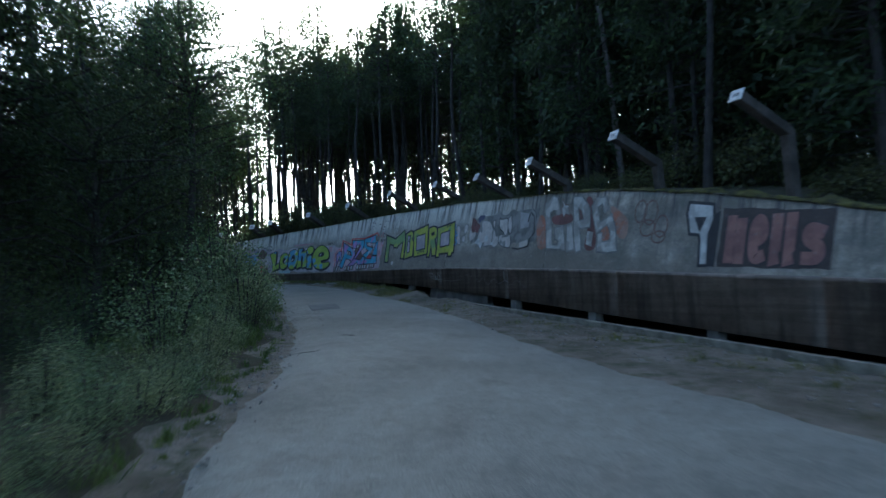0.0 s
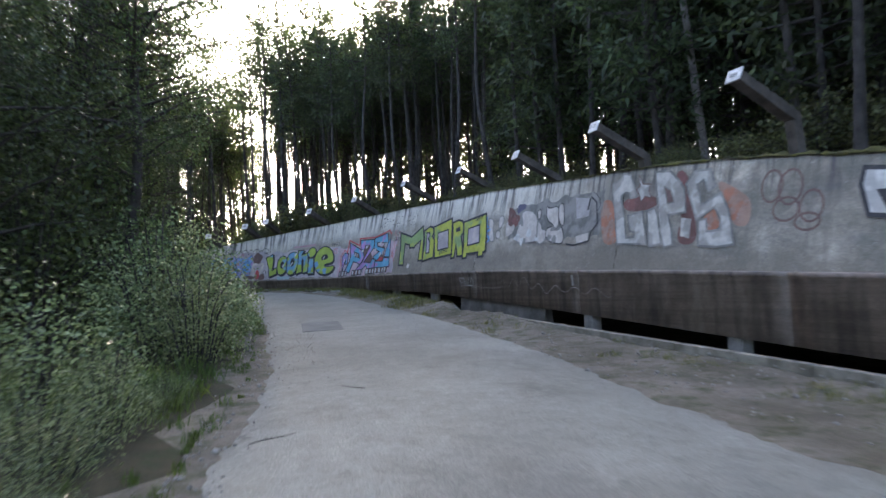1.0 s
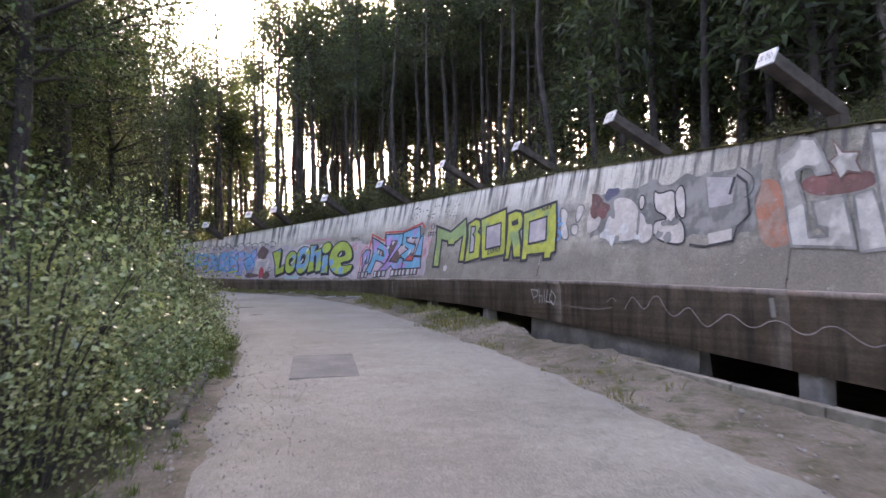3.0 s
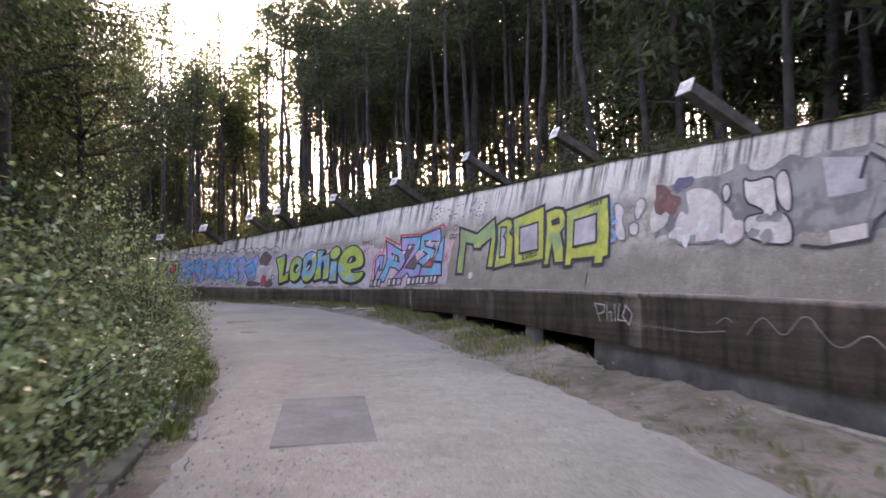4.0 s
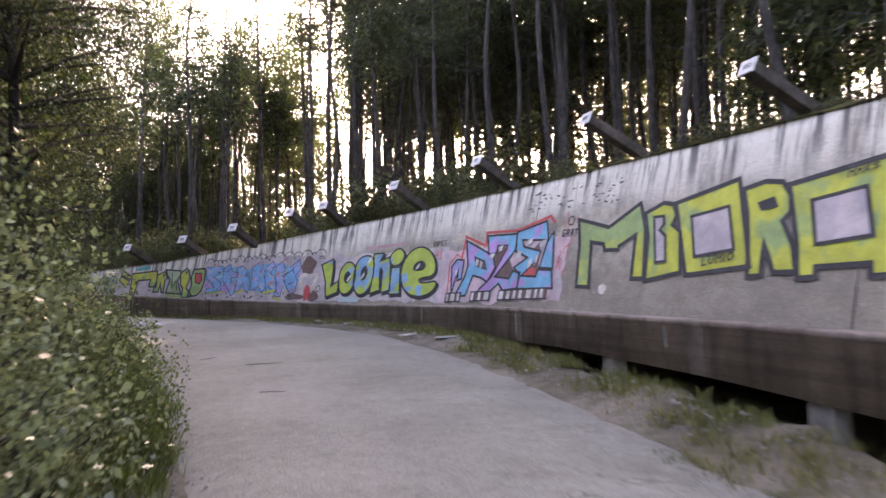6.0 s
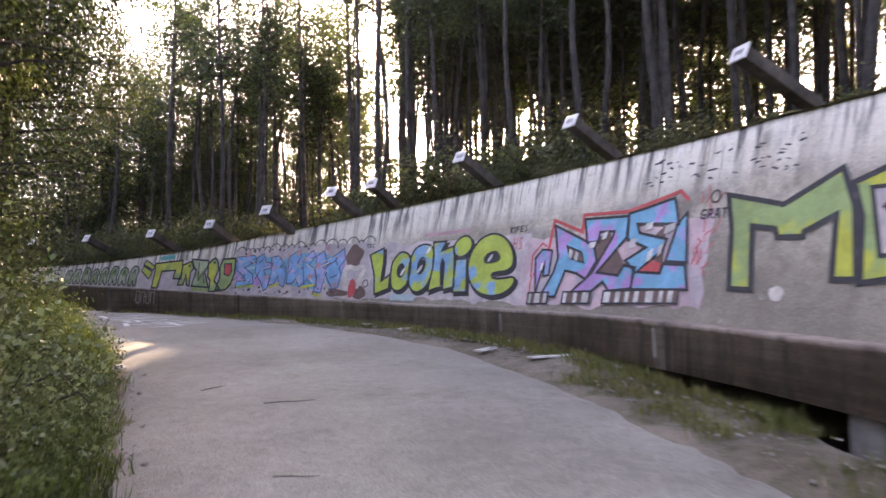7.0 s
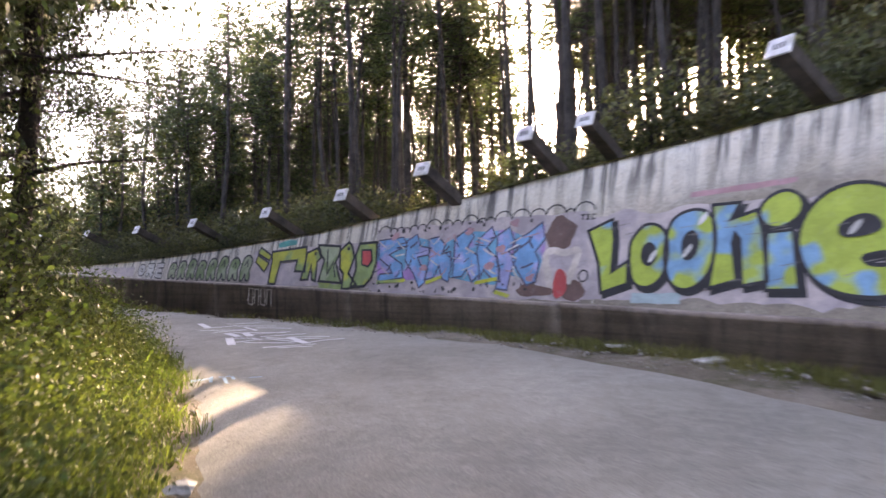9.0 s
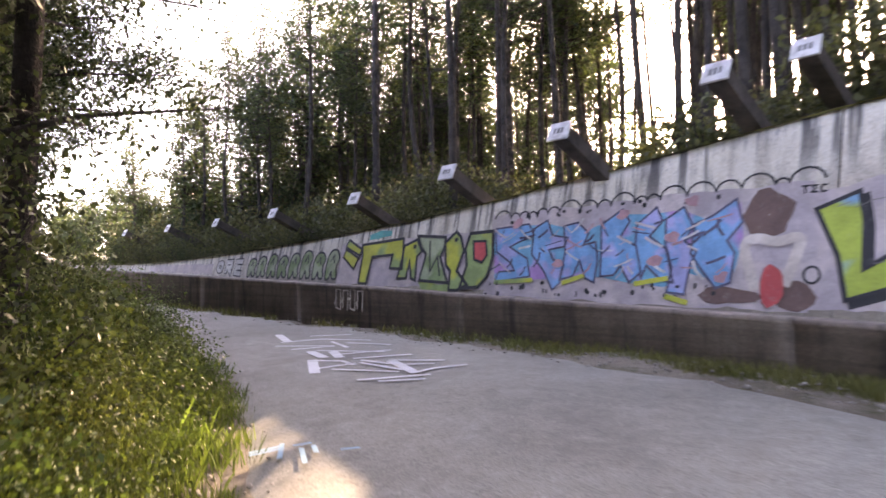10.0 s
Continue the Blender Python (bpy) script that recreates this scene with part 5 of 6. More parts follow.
# ---------------------------------------------------------------- lamp arms with number plates
def build_sign(tip, text=None):
    """A concrete post behind the wall whose arm leans out over the track, with a white plate at its end."""
    tip = Vector(tip)
    d, s = lip_distance(np.array([[tip.x, tip.y]]))
    n = Vector((*out_at(s[0]), 0))
    t = Vector((n.y, -n.x, 0))
    elbow = tip + n * 1.3 + Vector((0, 0, -0.62))
    foot = elbow + n * 0.1
    foot.z = min(float(hill_z(s[0], 0.5)) - 0.4, elbow.z - 0.6)
    root = tagged(new("track_sign"), "leaning concrete arm with a white number plate over the wall", "sign", "number plates along the track")
    root.matrix_world = Matrix.Translation(foot)

    def bar(a, b, w, th, name):
        z = (b - a).normalized()
        x = t
        y = z.cross(x)
        m = Matrix((x, y, z)).transposed().to_4x4()
        m.translation = a - foot
        return part(name, one_box(w, th, (b - a).length, m, 0.015), M_ARM, root)
    bar(foot, elbow + (elbow - foot).normalized() * 0.05, 0.2, 0.2, "post")
    bar(elbow, tip, 0.23, 0.19, "arm")
    # the plate closes the arm's end
    f = (tip - elbow).normalized()
    x = Vector((0, 0, 1)).cross(f).normalized()
    y = f.cross(x)
    m = Matrix((x, y, f)).transposed().to_4x4()
    m.translation = tip - foot
    bm = one_box(0.3, 0.25, 0.03, m, 0.008)
    plate = part("plate", bm, M_SIGN, root, "white number plate")
    if text:
        cu = bpy.data.curves.new("digits", "FONT")
        cu.body, cu.size, cu.align_x, cu.align_y = text, 0.13, "CENTER", "CENTER"
        tmp = bpy.data.objects.new("digits", cu)
        scene.collection.objects.link(tmp)
        me = bpy.data.meshes.new_from_object(tmp.evaluated_get(bpy.context.evaluated_depsgraph_get()))
        bpy.data.objects.remove(tmp)
        me.transform(m @ pose(0, 0, 0.034))
        part("digits", me, M_SIGNINK, plate)
    else:
        bm = bmesh.new()
        for k in (-0.055, 0, 0.055):
            box(bm, 0.035, 0.08, 0.003, None, 0)
            for v in list(bm.verts)[-8:]:
                v.co.x += k
        bmesh.ops.transform(bm, matrix=m @ pose(0, 0, 0.031), verts=bm.verts)
        part("mark_bars", bm, M_SIGNINK, plate)


for tip, text in (((5.2, 8.3, 4.82), None), ((3.87, 11.6, 4.86), None), ((2.42, 14.98, 4.92), "8.20"), ((1.21, 18.62, 5.11), "8.19"), ((-0.11, 23.33, 5.62), None), ((-2.14, 25.91, 5.67), None), ((-4.34, 28.25, 5.45), None),
                  ((-6.53, 29.63, 5.19), None), ((-8.93, 31.45, 5.02), None), ((-9.79, 31.05, 4.79), None), ((-11.62, 31.44, 4.45), None), ((-13.59, 32.27, 4.23), None), ((-16.2, 33.6, 4.15), None),
                  ((-19.6, 35.2, 4.2), None), ((-22.9, 36.6, 4.25), None), ((-26.5, 38.0, 4.35), None), ((-31.0, 39.8, 4.5), None)):
    build_sign(tip, text)

# ---------------------------------------------------------------- plants
rng = np.random.default_rng(7)


def kites(C, length, wide, up=0.0, normal=None):
    """Leaf-shaped quads at the points C, turned at random; up: how much they reach up and out."""
    n = len(C)
    a = rng.normal(size=(n, 3))
    if normal is not None:
        a = a * (1 - up) + normal * up * 1.6
    a /= np.linalg.norm(a, axis=1)[:, None]
    b = np.cross(a, rng.normal(size=(n, 3)))
    b /= np.linalg.norm(b, axis=1)[:, None]
    L = length * rng.uniform(0.6, 1.3, n)[:, None]
    w = wide * rng.uniform(0.7, 1.2, n)[:, None]
    sag = np.array((0, 0, -0.15))
    V = np.stack([C, C + a * L * 0.45 + b * w * 0.5, C + a * L + sag * L, C + a * L * 0.45 - b * w * 0.5], 1).reshape(-1, 3)
    return V, np.arange(4 * n).reshape(n, 4)


def make_pine(h, bare, spread, seed, count=5000, tuft=0.48, bark=None, thick=1.0, label="tall slender dark pine with a bare lower trunk"):
    """A forest pine: bare trunk with dead stubs, whorled limbs, tufted crown."""
    r = random.Random(seed)
    root = tagged(new("pine_tree"), label, "tree", "pines behind the track")
    bend = [(r.uniform(-0.25, 0.25), r.uniform(-0.25, 0.25)) for _ in range(4)]
    zz = np.linspace(-0.3, h, 11)
    line = np.array([(np.interp(z, (0, h / 3, 2 * h / 3, h), [b[0] for b in bend]), np.interp(z, (0, h / 3, 2 * h / 3, h), [b[1] for b in bend]), z) for z in zz])
    line[:, :2] -= line[0, :2]
    rad = 0.0073 * h * thick * (1 - 0.88 * np.clip(zz, 0, h) / h) + 0.012
    rad[0] *= 1.25
    limbs, cl, cn = [tube(line, rad, 8)], [], []
    z = h * bare * 0.3
    while z < h - 0.3:
        live = z > h * bare
        f = (z - h * bare) / (h * (1 - bare)) if live else 0
        length = spread * ((1 - f) ** 0.75 * (0.55 + 0.45 * min(1, f * 4))) if live else spread * r.uniform(0.2, 0.6)
        c = np.array([np.interp(z, zz, line[:, 0]), np.interp(z, zz, line[:, 1]), z])
        for k in range(r.randint(3, 5) if live else r.randint(1, 3)):
            w = r.uniform(0, 2 * math.pi)
            L = length * r.uniform(0.55, 1.15) + 0.1
            d = np.array((math.cos(w), math.sin(w), 0))
            rise = r.uniform(0.0, 0.35) if live else r.uniform(-0.2, 0.1)
            pts = [c, c + d * L * 0.5 + (0, 0, rise * L * 0.5 - 0.05 * L), c + d * L + (0, 0, rise * L * 0.9)]
            limbs.append(tube(pts, (0.03 + 0.006 * L, 0.022, 0.008) if live else (0.016, 0.011, 0.005), 3))
            if live:
                m = max(2, int(7 * L))
                for q in range(m):
                    t = 0.3 + 0.75 * (q + r.random()) / m
                    p = c + d * L * t + np.array((0, 0, rise * L * t))
                    cl.append(p + np.array((r.gauss(0, 0.16), r.gauss(0, 0.16), r.gauss(0.02, 0.1))))
                    cn.append(d * 0.5 + np.array((0, 0, 0.5)))
        z += r.uniform(0.28, 0.5) if live else r.uniform(0.28, 0.55)
    part("trunk", mesh_np("trunk", *join(limbs), smooth=True), bark or M_BARK, root)
    cl, cn = np.array(cl), np.array(cn)
    per = max(3, count // len(cl))
    C = np.repeat(cl, per, 0) + rng.normal(scale=0.13, size=(len(cl) * per, 3))
    V, F = kites(C, tuft, tuft * 0.2, 0.4, np.repeat(cn, per, 0))
    V = V.reshape(-1, 4, 3)[:, (1, 2, 3)].reshape(-1, 3)
    part("crown", mesh_np("crown", V, np.arange(len(V)).reshape(-1, 3)), M_NEEDLE, root, "dark green needles in tufts")
    return root


def make_broadleaf(h, spread, seed, low=0.15, count=6000, leaf=0.13, material=None):
    """A young roadside tree with a loose leafy crown from low down."""
    r = random.Random(seed)
    root = tagged(new("roadside_tree"), "leafy green roadside tree with a thin dark trunk", "tree", "trees along the lane")
    zz = np.linspace(-0.3, h * 0.92, 9)
    line = np.array([(0.25 * math.sin(z * 0.5 + seed), 0.25 * math.cos(z * 0.43 + seed), z) for z in zz])
    line[:, :2] -= line[0, :2]
    limbs, cl = [tube(line, 0.012 * h * (1 - 0.85 * np.clip(zz, 0, h) / h) + 0.01, 8)], []
    z = h * low
    while z < h * 0.95:
        f = (z / h - low) / (1 - low)
        c = np.array([np.interp(z, zz, line[:, 0]), np.interp(z, zz, line[:, 1]), z])
        for k in range(r.randint(2, 4)):
            w, L = r.uniform(0, 6.283), spread * (math.sin(min(1, f * 1.15 + 0.12) * math.pi) ** 0.7) * r.uniform(0.45, 1.15) + 0.25
            d = np.array((math.cos(w), math.sin(w), 0))
            rise = r.uniform(0.1, 0.7)
            pts = [c, c + d * L * 0.5 + (0, 0, rise * L * 0.5), c + d * L + (0, 0, rise * L * 0.75)]
            limbs.append(tube(pts, (0.03 + 0.008 * L, 0.02, 0.006), 4))
            m = max(2, int(5 * L))
            for q in range(m):
                t = 0.35 + 0.7 * (q + r.random()) / m
                cl.append(c + d * L * t + np.array((r.gauss(0, 0.2), r.gauss(0, 0.2), rise * L * t * 0.85 + r.gauss(0, 0.18))))
        z += r.uniform(0.25, 0.5)
    part("trunk", mesh_np("trunk", *join(limbs), smooth=True), M_BARK, root)
    cl = np.array(cl)
    per = max(3, count // len(cl))
    C = np.repeat(cl, per, 0) + rng.normal(scale=0.17, size=(len(cl) * per, 3))
    part("crown", mesh_np("crown", *kites(C, leaf, leaf * 0.55)), material or M_LEAF, root, "loose green leaves")
    return root


def make_bush(w, h, seed, count=3200, leaf=0.075, material=None, kind="bramble_bush", label="dense dark green bramble bush with glossy leaves"):
    """A lumpy thicket: arching stems under a skin of leaves, uneven with gaps."""
    r = random.Random(seed)
    root = tagged(new(kind), label, "bush", {"bramble_bush": "bushes along the lane", "weed_clump": "weeds along the lane"}.get(kind, "shrubs behind the track"))
    stems, C, N = [], [], []
    for k in range(26):
        a, q = r.uniform(0, 6.283), r.random() ** 0.5
        top = np.array((math.cos(a) * q * w * 0.5, math.sin(a) * q * w * 0.5, h * (1 - 0.6 * q * q) * r.uniform(0.55, 1.08)))
        stems.append(tube([(top[0] * 0.3, top[1] * 0.3, -0.15), (top[0] * 0.7, top[1] * 0.7, top[2] * 0.75), top, top + (0.06 * math.cos(a), 0.06 * math.sin(a), -0.06)], (0.012, 0.009, 0.006, 0.003), 4))
        m = count // 26
        u = np.array([r.random() ** 0.6 for _ in range(m)])[:, None]
        base = np.array((top[0] * 0.6, top[1] * 0.6, 0.05))
        pt = base * (1 - u) + top * u
        lump = rng.normal(scale=(0.17 * w * 0.6 + 0.06, 0.17 * w * 0.6 + 0.06, 0.14 * h * 0.6 + 0.05), size=(m, 3)).clip((-0.2 * w, -0.2 * w, -0.2 * h), (0.2 * w, 0.2 * w, 0.2 * h))
        pt = pt + lump
        pt[:, 2] = np.abs(pt[:, 2])
        out = np.linalg.norm(pt[:, :2], axis=1)
        pt[:, :2] *= np.minimum(1, w * 0.56 / np.maximum(out, 1e-3))[:, None]
        C.append(pt)
        N.append(np.repeat((top / (np.linalg.norm(top) + 1e-6) + (0, 0, 0.5))[None], m, 0))
    if kind != "weed_clump":
        V, F = join(stems)
        part("branchwork", mesh_np("branchwork", V, F), M_BARK, root)
    part("foliage", mesh_np("foliage", *kites(np.concatenate(C), leaf, leaf * 0.62, 0.25, np.concatenate(N))), material or M_BRAMBLE, root)
    return root


def reach(root):
    """How far a plant spreads sideways below head height."""
    R = [0.1]
    for o in root.children:
        V = np.empty(len(o.data.vertices) * 3, np.float32)
        o.data.vertices.foreach_get("co", V)
        V = V.reshape(-1, 3)
        low = V[V[:, 2] < 4.0]
        if len(low):
            R.append(float(np.percentile(np.linalg.norm(low[:, :2], axis=1), 100)))
    return max(R)


def off_lane(x, y, far):
    """Moves a place on the left so that it stands at least far from the lane's edge."""
    i = int(np.argmin((LEFT[:, 0] - x) ** 2 + (LEFT[:, 1] - y) ** 2))
    i = min(max(i, 1), len(LEFT) - 2)
    t = LEFT[i + 1] - LEFT[i - 1]
    n = np.array((-t[1], t[0])) / np.linalg.norm(t)
    d = float((np.array((x, y)) - LEFT[i]) @ n)
    return (x, y) if d > far else (x + n[0] * (far - d), y + n[1] * (far - d))


def place(templates, spots, seed=3, over=None):
    """Puts copies of the templates at spots (x, y, z, scale); over: how far they may hang over the lane."""
    r = random.Random(seed)
    used = [False] * len(templates)
    wide = [reach(t) for t in templates]
    for x, y, z, k in spots:
        i = r.randrange(len(templates))
        if over is not None:
            x, y = off_lane(x, y, wide[i] * k - over)
        m = pose(x, y, z, r.uniform(-2, 2), r.uniform(-2, 2), r.uniform(0, 360))
        k3 = k * r.uniform(0.9, 1.12)
        ob = templates[i] if not used[i] else copy_thing(templates[i], m)
        used[i] = True
        ob.matrix_basis = m @ Matrix.Diagonal((k, k, k3, 1))
    for i, u in enumerate(used):
        if not u:
            for o in (*templates[i].children_recursive, templates[i]):
                bpy.data.objects.remove(o)


def spread_out(cands, gap):
    """Keeps those of the candidates that stand at least gap apart."""
    kept = []
    for c in cands:
        if all((c[0] - k[0]) ** 2 + (c[1] - k[1]) ** 2 > gap * gap for k in kept):
            kept.append(c)
    return kept


def in_sun_lane(x, y):
    """The thin stretch of the wood through which the low sun reaches the lane, over the nearer trees' bare trunks."""
    off = x - (-12.2 - 0.053 * (y - 28.5))
    return (31 < y <= 48 and -1.3 < off < 1.8) or y > 48 and (abs(off) < 2.4 or (0 < off < 4.6 and math.sin(x * 37.7 + y * 17.3) > 0.1))


def under_sun(x, y):
    """The strip over which the low sun clears the rim: no shrubs there."""
    return y > 29 and abs(x - (-12.2 - 0.053 * (y - 28.5))) < 2.2


def tree_scale(s, d):
    """How tall the wood stands along the track, as a share of a full-grown pine."""
    return float(np.interp(s, (33, 44, 50, 55, 60, 66, 84), (1.0, 0.95, 0.84, 0.66, 0.55, 0.45, 0.4)) * np.interp(d, (2, 8, 30), (0.85, 1, 1.2)))


def left_edge(k):
    """Point k metres along the lane's left edge (0 beside the first camera) and the way off it."""
    L = np.r_[0, np.cumsum(np.linalg.norm(np.diff(LEFT, axis=0), axis=1))]
    z = L[np.argmin(np.linalg.norm(LEFT - (-2.4, -3), axis=1))]
    p = np.array([np.interp(z + k, L, LEFT[:, 0]), np.interp(z + k, L, LEFT[:, 1])])
    q = np.array([np.interp(z + k + 0.5, L, LEFT[:, 0]), np.interp(z + k + 0.5, L, LEFT[:, 1])])
    t = (q - p) / np.linalg.norm(q - p)
    return p, np.array((-t[1], t[0]))


def build_plants():
    r = random.Random(21)
    def forest(templates, tries, s_range, d_range, gap, most, seed, power=1.0, size=(0.82, 1.1), box=(-99, 99, -99, 99), anywhere=False):
        c = []
        for _ in range(tries):
            s, d = r.uniform(*s_range), d_range[0] + (d_range[1] - d_range[0]) * r.random() ** power
            p = behind(s, d)
            k = tree_scale(s, d)
            if (anywhere or not in_sun_lane(p[0], p[1])) and box[0] < p[0] < box[1] and box[2] < p[1] < box[3]:
                c.append((float(p[0]), float(p[1]), float(p[2]) - 0.1, k * r.uniform(*size)))
        place(templates, spread_out(c, gap)[:most], seed)
    def woods(templates, tries, s_range, d_range, gap, most, seed, label="dense rows of pines deep in the wood", full=False):
        """The far rows of the wood as one object of many trees."""
        rr, c = random.Random(seed), []
        for _ in range(tries):
            s, d = rr.uniform(*s_range), rr.uniform(*d_range)
            p = behind(s, d)
            if not in_sun_lane(p[0], p[1]):
                c.append((p[0], p[1], p[2] - 0.1, (1 if full else tree_scale(s, d)) * rr.uniform(0.8, 1.08)))
        geo = []
        for t in templates:
            g = []
            for name in ("trunk", "crown"):
                me = next(o for o in t.children if o.name.startswith(name)).data
                V = np.empty(len(me.vertices) * 3, np.float32)
                me.vertices.foreach_get("co", V)
                F = np.empty(len(me.loops), np.int32)
                me.loops.foreach_get("vertex_index", F)
                g.append((V.reshape(-1, 3), F.reshape(-1, 4 if name == "trunk" else 3)))
            geo.append(g)
        wood, leaf = [], []
        for x, y, z, k in spread_out(c, gap)[:most]:
            a, g = rr.uniform(0, 6.283), rr.choice(geo)
            R = np.array(((math.cos(a), math.sin(a), 0), (-math.sin(a), math.cos(a), 0), (0, 0, 1))) * k
            for out, (V, F) in zip((wood, leaf), g):
                out.append((V @ R + (x, y, z), F))
        W, L = join(wood), join(leaf)
        quads = W[1]
        W = (W[0], np.concatenate([quads[:, (0, 1, 2)], quads[:, (0, 2, 3)]]))
        me = mesh_np("far_woods", np.concatenate([W[0], L[0]]), np.concatenate([W[1], L[1] + len(W[0])]))
        me.materials.append(M_BARK)
        me.materials.append(M_NEEDLE)
        me.polygons.foreach_set("material_index", np.r_[np.zeros(len(W[1]), np.int32), np.ones(len(L[1]), np.int32)])
        tagged(part("far_woods", me, None), label, "woods", kind="stuff")
        for t in templates:
            for o in (*t.children_recursive, t):
                bpy.data.objects.remove(o)
    # the wood behind the banked curve: crowded slim pines, bright sky between the trunks
    slim = [make_pine(15, 0.5, 1.9, 1, 3000, 0.42), make_pine(16, 0.56, 1.8, 2, 2800, 0.42), make_pine(14.5, 0.46, 2.0, 3, 3200, 0.42), make_pine(15.5, 0.6, 1.7, 4, 2600, 0.42), make_pine(14, 0.54, 1.6, 19, 2400, 0.42)]
    forest(slim, 2600, (21, 60), (1.8, 13), 1.6, 126, 35, 1.0, (0.8, 1.1))
    deep = [make_pine(15, 0.54, 2.4, 5, 3000, 0.52), make_pine(16, 0.58, 2.3, 8, 3000, 0.52), make_pine(14, 0.52, 2.4, 9, 3000, 0.52)]
    woods(deep, 2600, (19, 70), (11, 22), 2.1, 92, 16)
    woods([make_pine(16, 0.42, 2.4, 30, 2600, 0.58), make_pine(15, 0.36, 2.4, 32, 2600, 0.58)], 1000, (8, 31), (20, 36), 2.0, 50, 27, "tall pines on the far slope of the wood")
    poles = [make_pine(12, 0.62, 1.1, 71, 800, 0.36), make_pine(11, 0.58, 1.2, 72, 900, 0.36), make_pine(13, 0.66, 1.1, 73, 800, 0.36)]
    woods(poles, 2400, (24, 72), (4, 20), 1.7, 120, 74, "slim young pine poles deep in the wood")
    woods([make_pine(16, 0.5, 2.4, 48, 2600, 0.55), make_pine(15, 0.45, 2.4, 49, 2600, 0.55)], 900, (24, 40), (15, 30), 2.2, 34, 50, "tall pines on the far slope of the wood")
    # extra pines added as sun blockers, placed to keep flecks off the lane
    shade = [make_pine(16, 0.5, 2.6, 23, 3600, 0.55), make_pine(17, 0.52, 2.6, 24, 3600, 0.55)]
    forest(shade, 2500, (22, 46), (8, 30), 1.7, 5, 27, box=(-7.6, -5.2, 46, 56))
    shade = [make_pine(16, 0.5, 2.6, 20, 3600, 0.55)]
    forest(shade, 2500, (22, 52), (8, 34), 1.9, 5, 29, box=(-9.6, -7.4, 47, 62), anywhere=True)
    right = [make_pine(16, 0.3, 2.6, 13, 4200, 0.55), make_pine(19, 0.42, 2.5, 14, 4200, 0.55)]
    forest(right, 700, (-8, 24), (1.4, 10), 1.9, 40, 17)
    # rows at negative s lie out of view, added to hold back sky light
    woods([make_pine(16, 0.3, 2.6, 25, 3000, 0.6), make_pine(18, 0.36, 2.5, 26, 3000, 0.6)], 900, (-34, 27), (7, 26), 2.2, 90, 28, "dark crowded pines on the slope above the track")
    leafy = [make_pine(15, 0.24, 3.0, 41, 3600, 0.55), make_pine(16, 0.3, 2.8, 42, 3600, 0.55), make_pine(14, 0.2, 2.9, 43, 3400, 0.55)]
    forest(leafy, 1500, (53, 67), (1.8, 13), 2.1, 32, 45, 1.0, (0.85, 1.15))
    woods([make_pine(16, 0.2, 3.0, 44, 2600, 0.6), make_pine(15, 0.26, 2.9, 46, 2600, 0.6)], 900, (54, 66), (11, 24), 2.4, 26, 47, "dark leafy-looking pines behind the bend")
    forest([make_pine(13, 0.2, 2.4, 84, 4200, 0.5), make_pine(14, 0.26, 2.4, 85, 4200, 0.5)], 900, (26.5, 31.5), (4, 14), 2.4, 3, 86, 1.0, (0.85, 1.1))
    woods([make_pine(14, 0.2, 2.6, 87, 3000, 0.55), make_pine(15, 0.26, 2.6, 88, 3000, 0.55)], 900, (35.5, 38.5), (9, 20), 2.0, 8, 89, "dark full pines deep in the wood")
    # bare grey trunks leaning over the near rim
    for i, (x, y, z, lean, h, thick) in enumerate(((10.4, 19.0, 4.3, -8, 18, 1.5), (6.15, 17.8, 4.0, -9, 15, 0.95), (8.3, 16.5, 4.0, -7, 14, 0.7))):
        ob = make_pine(h, 0.72, 1.8, 91 + i, 1500, 0.5, M_GREYBARK, thick, "leaning pine with a bare grey trunk above the track")
        ob.matrix_basis = pose(x, y, z, 0, lean, 40 * i)
    sunlit = [make_pine(14, 0.62, 1.2, 27, 700, 0.36), make_pine(13, 0.64, 1.1, 28, 600, 0.36)]
    forest(sunlit, 3000, (34, 50), (6, 20), 1.6, 20, 37, 1.0, (0.85, 1.1), (-15, -7, 38, 60), True)
    woods([make_pine(14, 0.4, 2.2, 15, 2400, 0.55)], 500, (70, 100), (1.5, 24), 2.2, 50, 18, "lower pines round the bend of the lane")
    low = [make_pine(3.2, 0.03, 1.4, 33, 1300, 0.45), make_pine(4.2, 0.05, 1.6, 34, 1500, 0.48)]
    woods(low, 900, (50, 90), (2.5, 20), 1.9, 80, 36, "young pines and undergrowth deep in the wood", True)
    firs = [make_pine(9, 0.06, 2.2, 6, 4600, 0.52), make_pine(11, 0.1, 2.4, 7, 4800, 0.52)]
    c = []
    for _ in range(500):
        s, d = r.uniform(-8, 30), 2.2 + 12 * r.random() ** 1.3
        p = behind(s, d)
        c.append((float(p[0]), float(p[1]), float(p[2]) - 0.15, r.uniform(0.8, 1.2)))
    place(firs, spread_out(c, 2.2)[:48], 15)
    shrubs = [make_bush(1.8, 1.4, 31, 2600, 0.085, M_SHRUB, "hill_shrub", "low green shrub on the forest edge"), make_bush(1.5, 1.15, 32, 2300, 0.08, M_SHRUB, "hill_shrub", "low green shrub on the forest edge")]
    c = []
    for _ in range(900):
        s, d = r.uniform(24, 64), 0.9 + 4.2 * r.random()
        p = behind(s, d)
        if not under_sun(p[0], p[1]):
            c.append((float(p[0]), float(p[1]), float(p[2]) - 0.12, r.uniform(0.7, 1.1) * (1.0 if d < 1.8 else 1.6) * (0.62 if s < 34 else 1)))
    c = spread_out(c, 0.9)[:190]
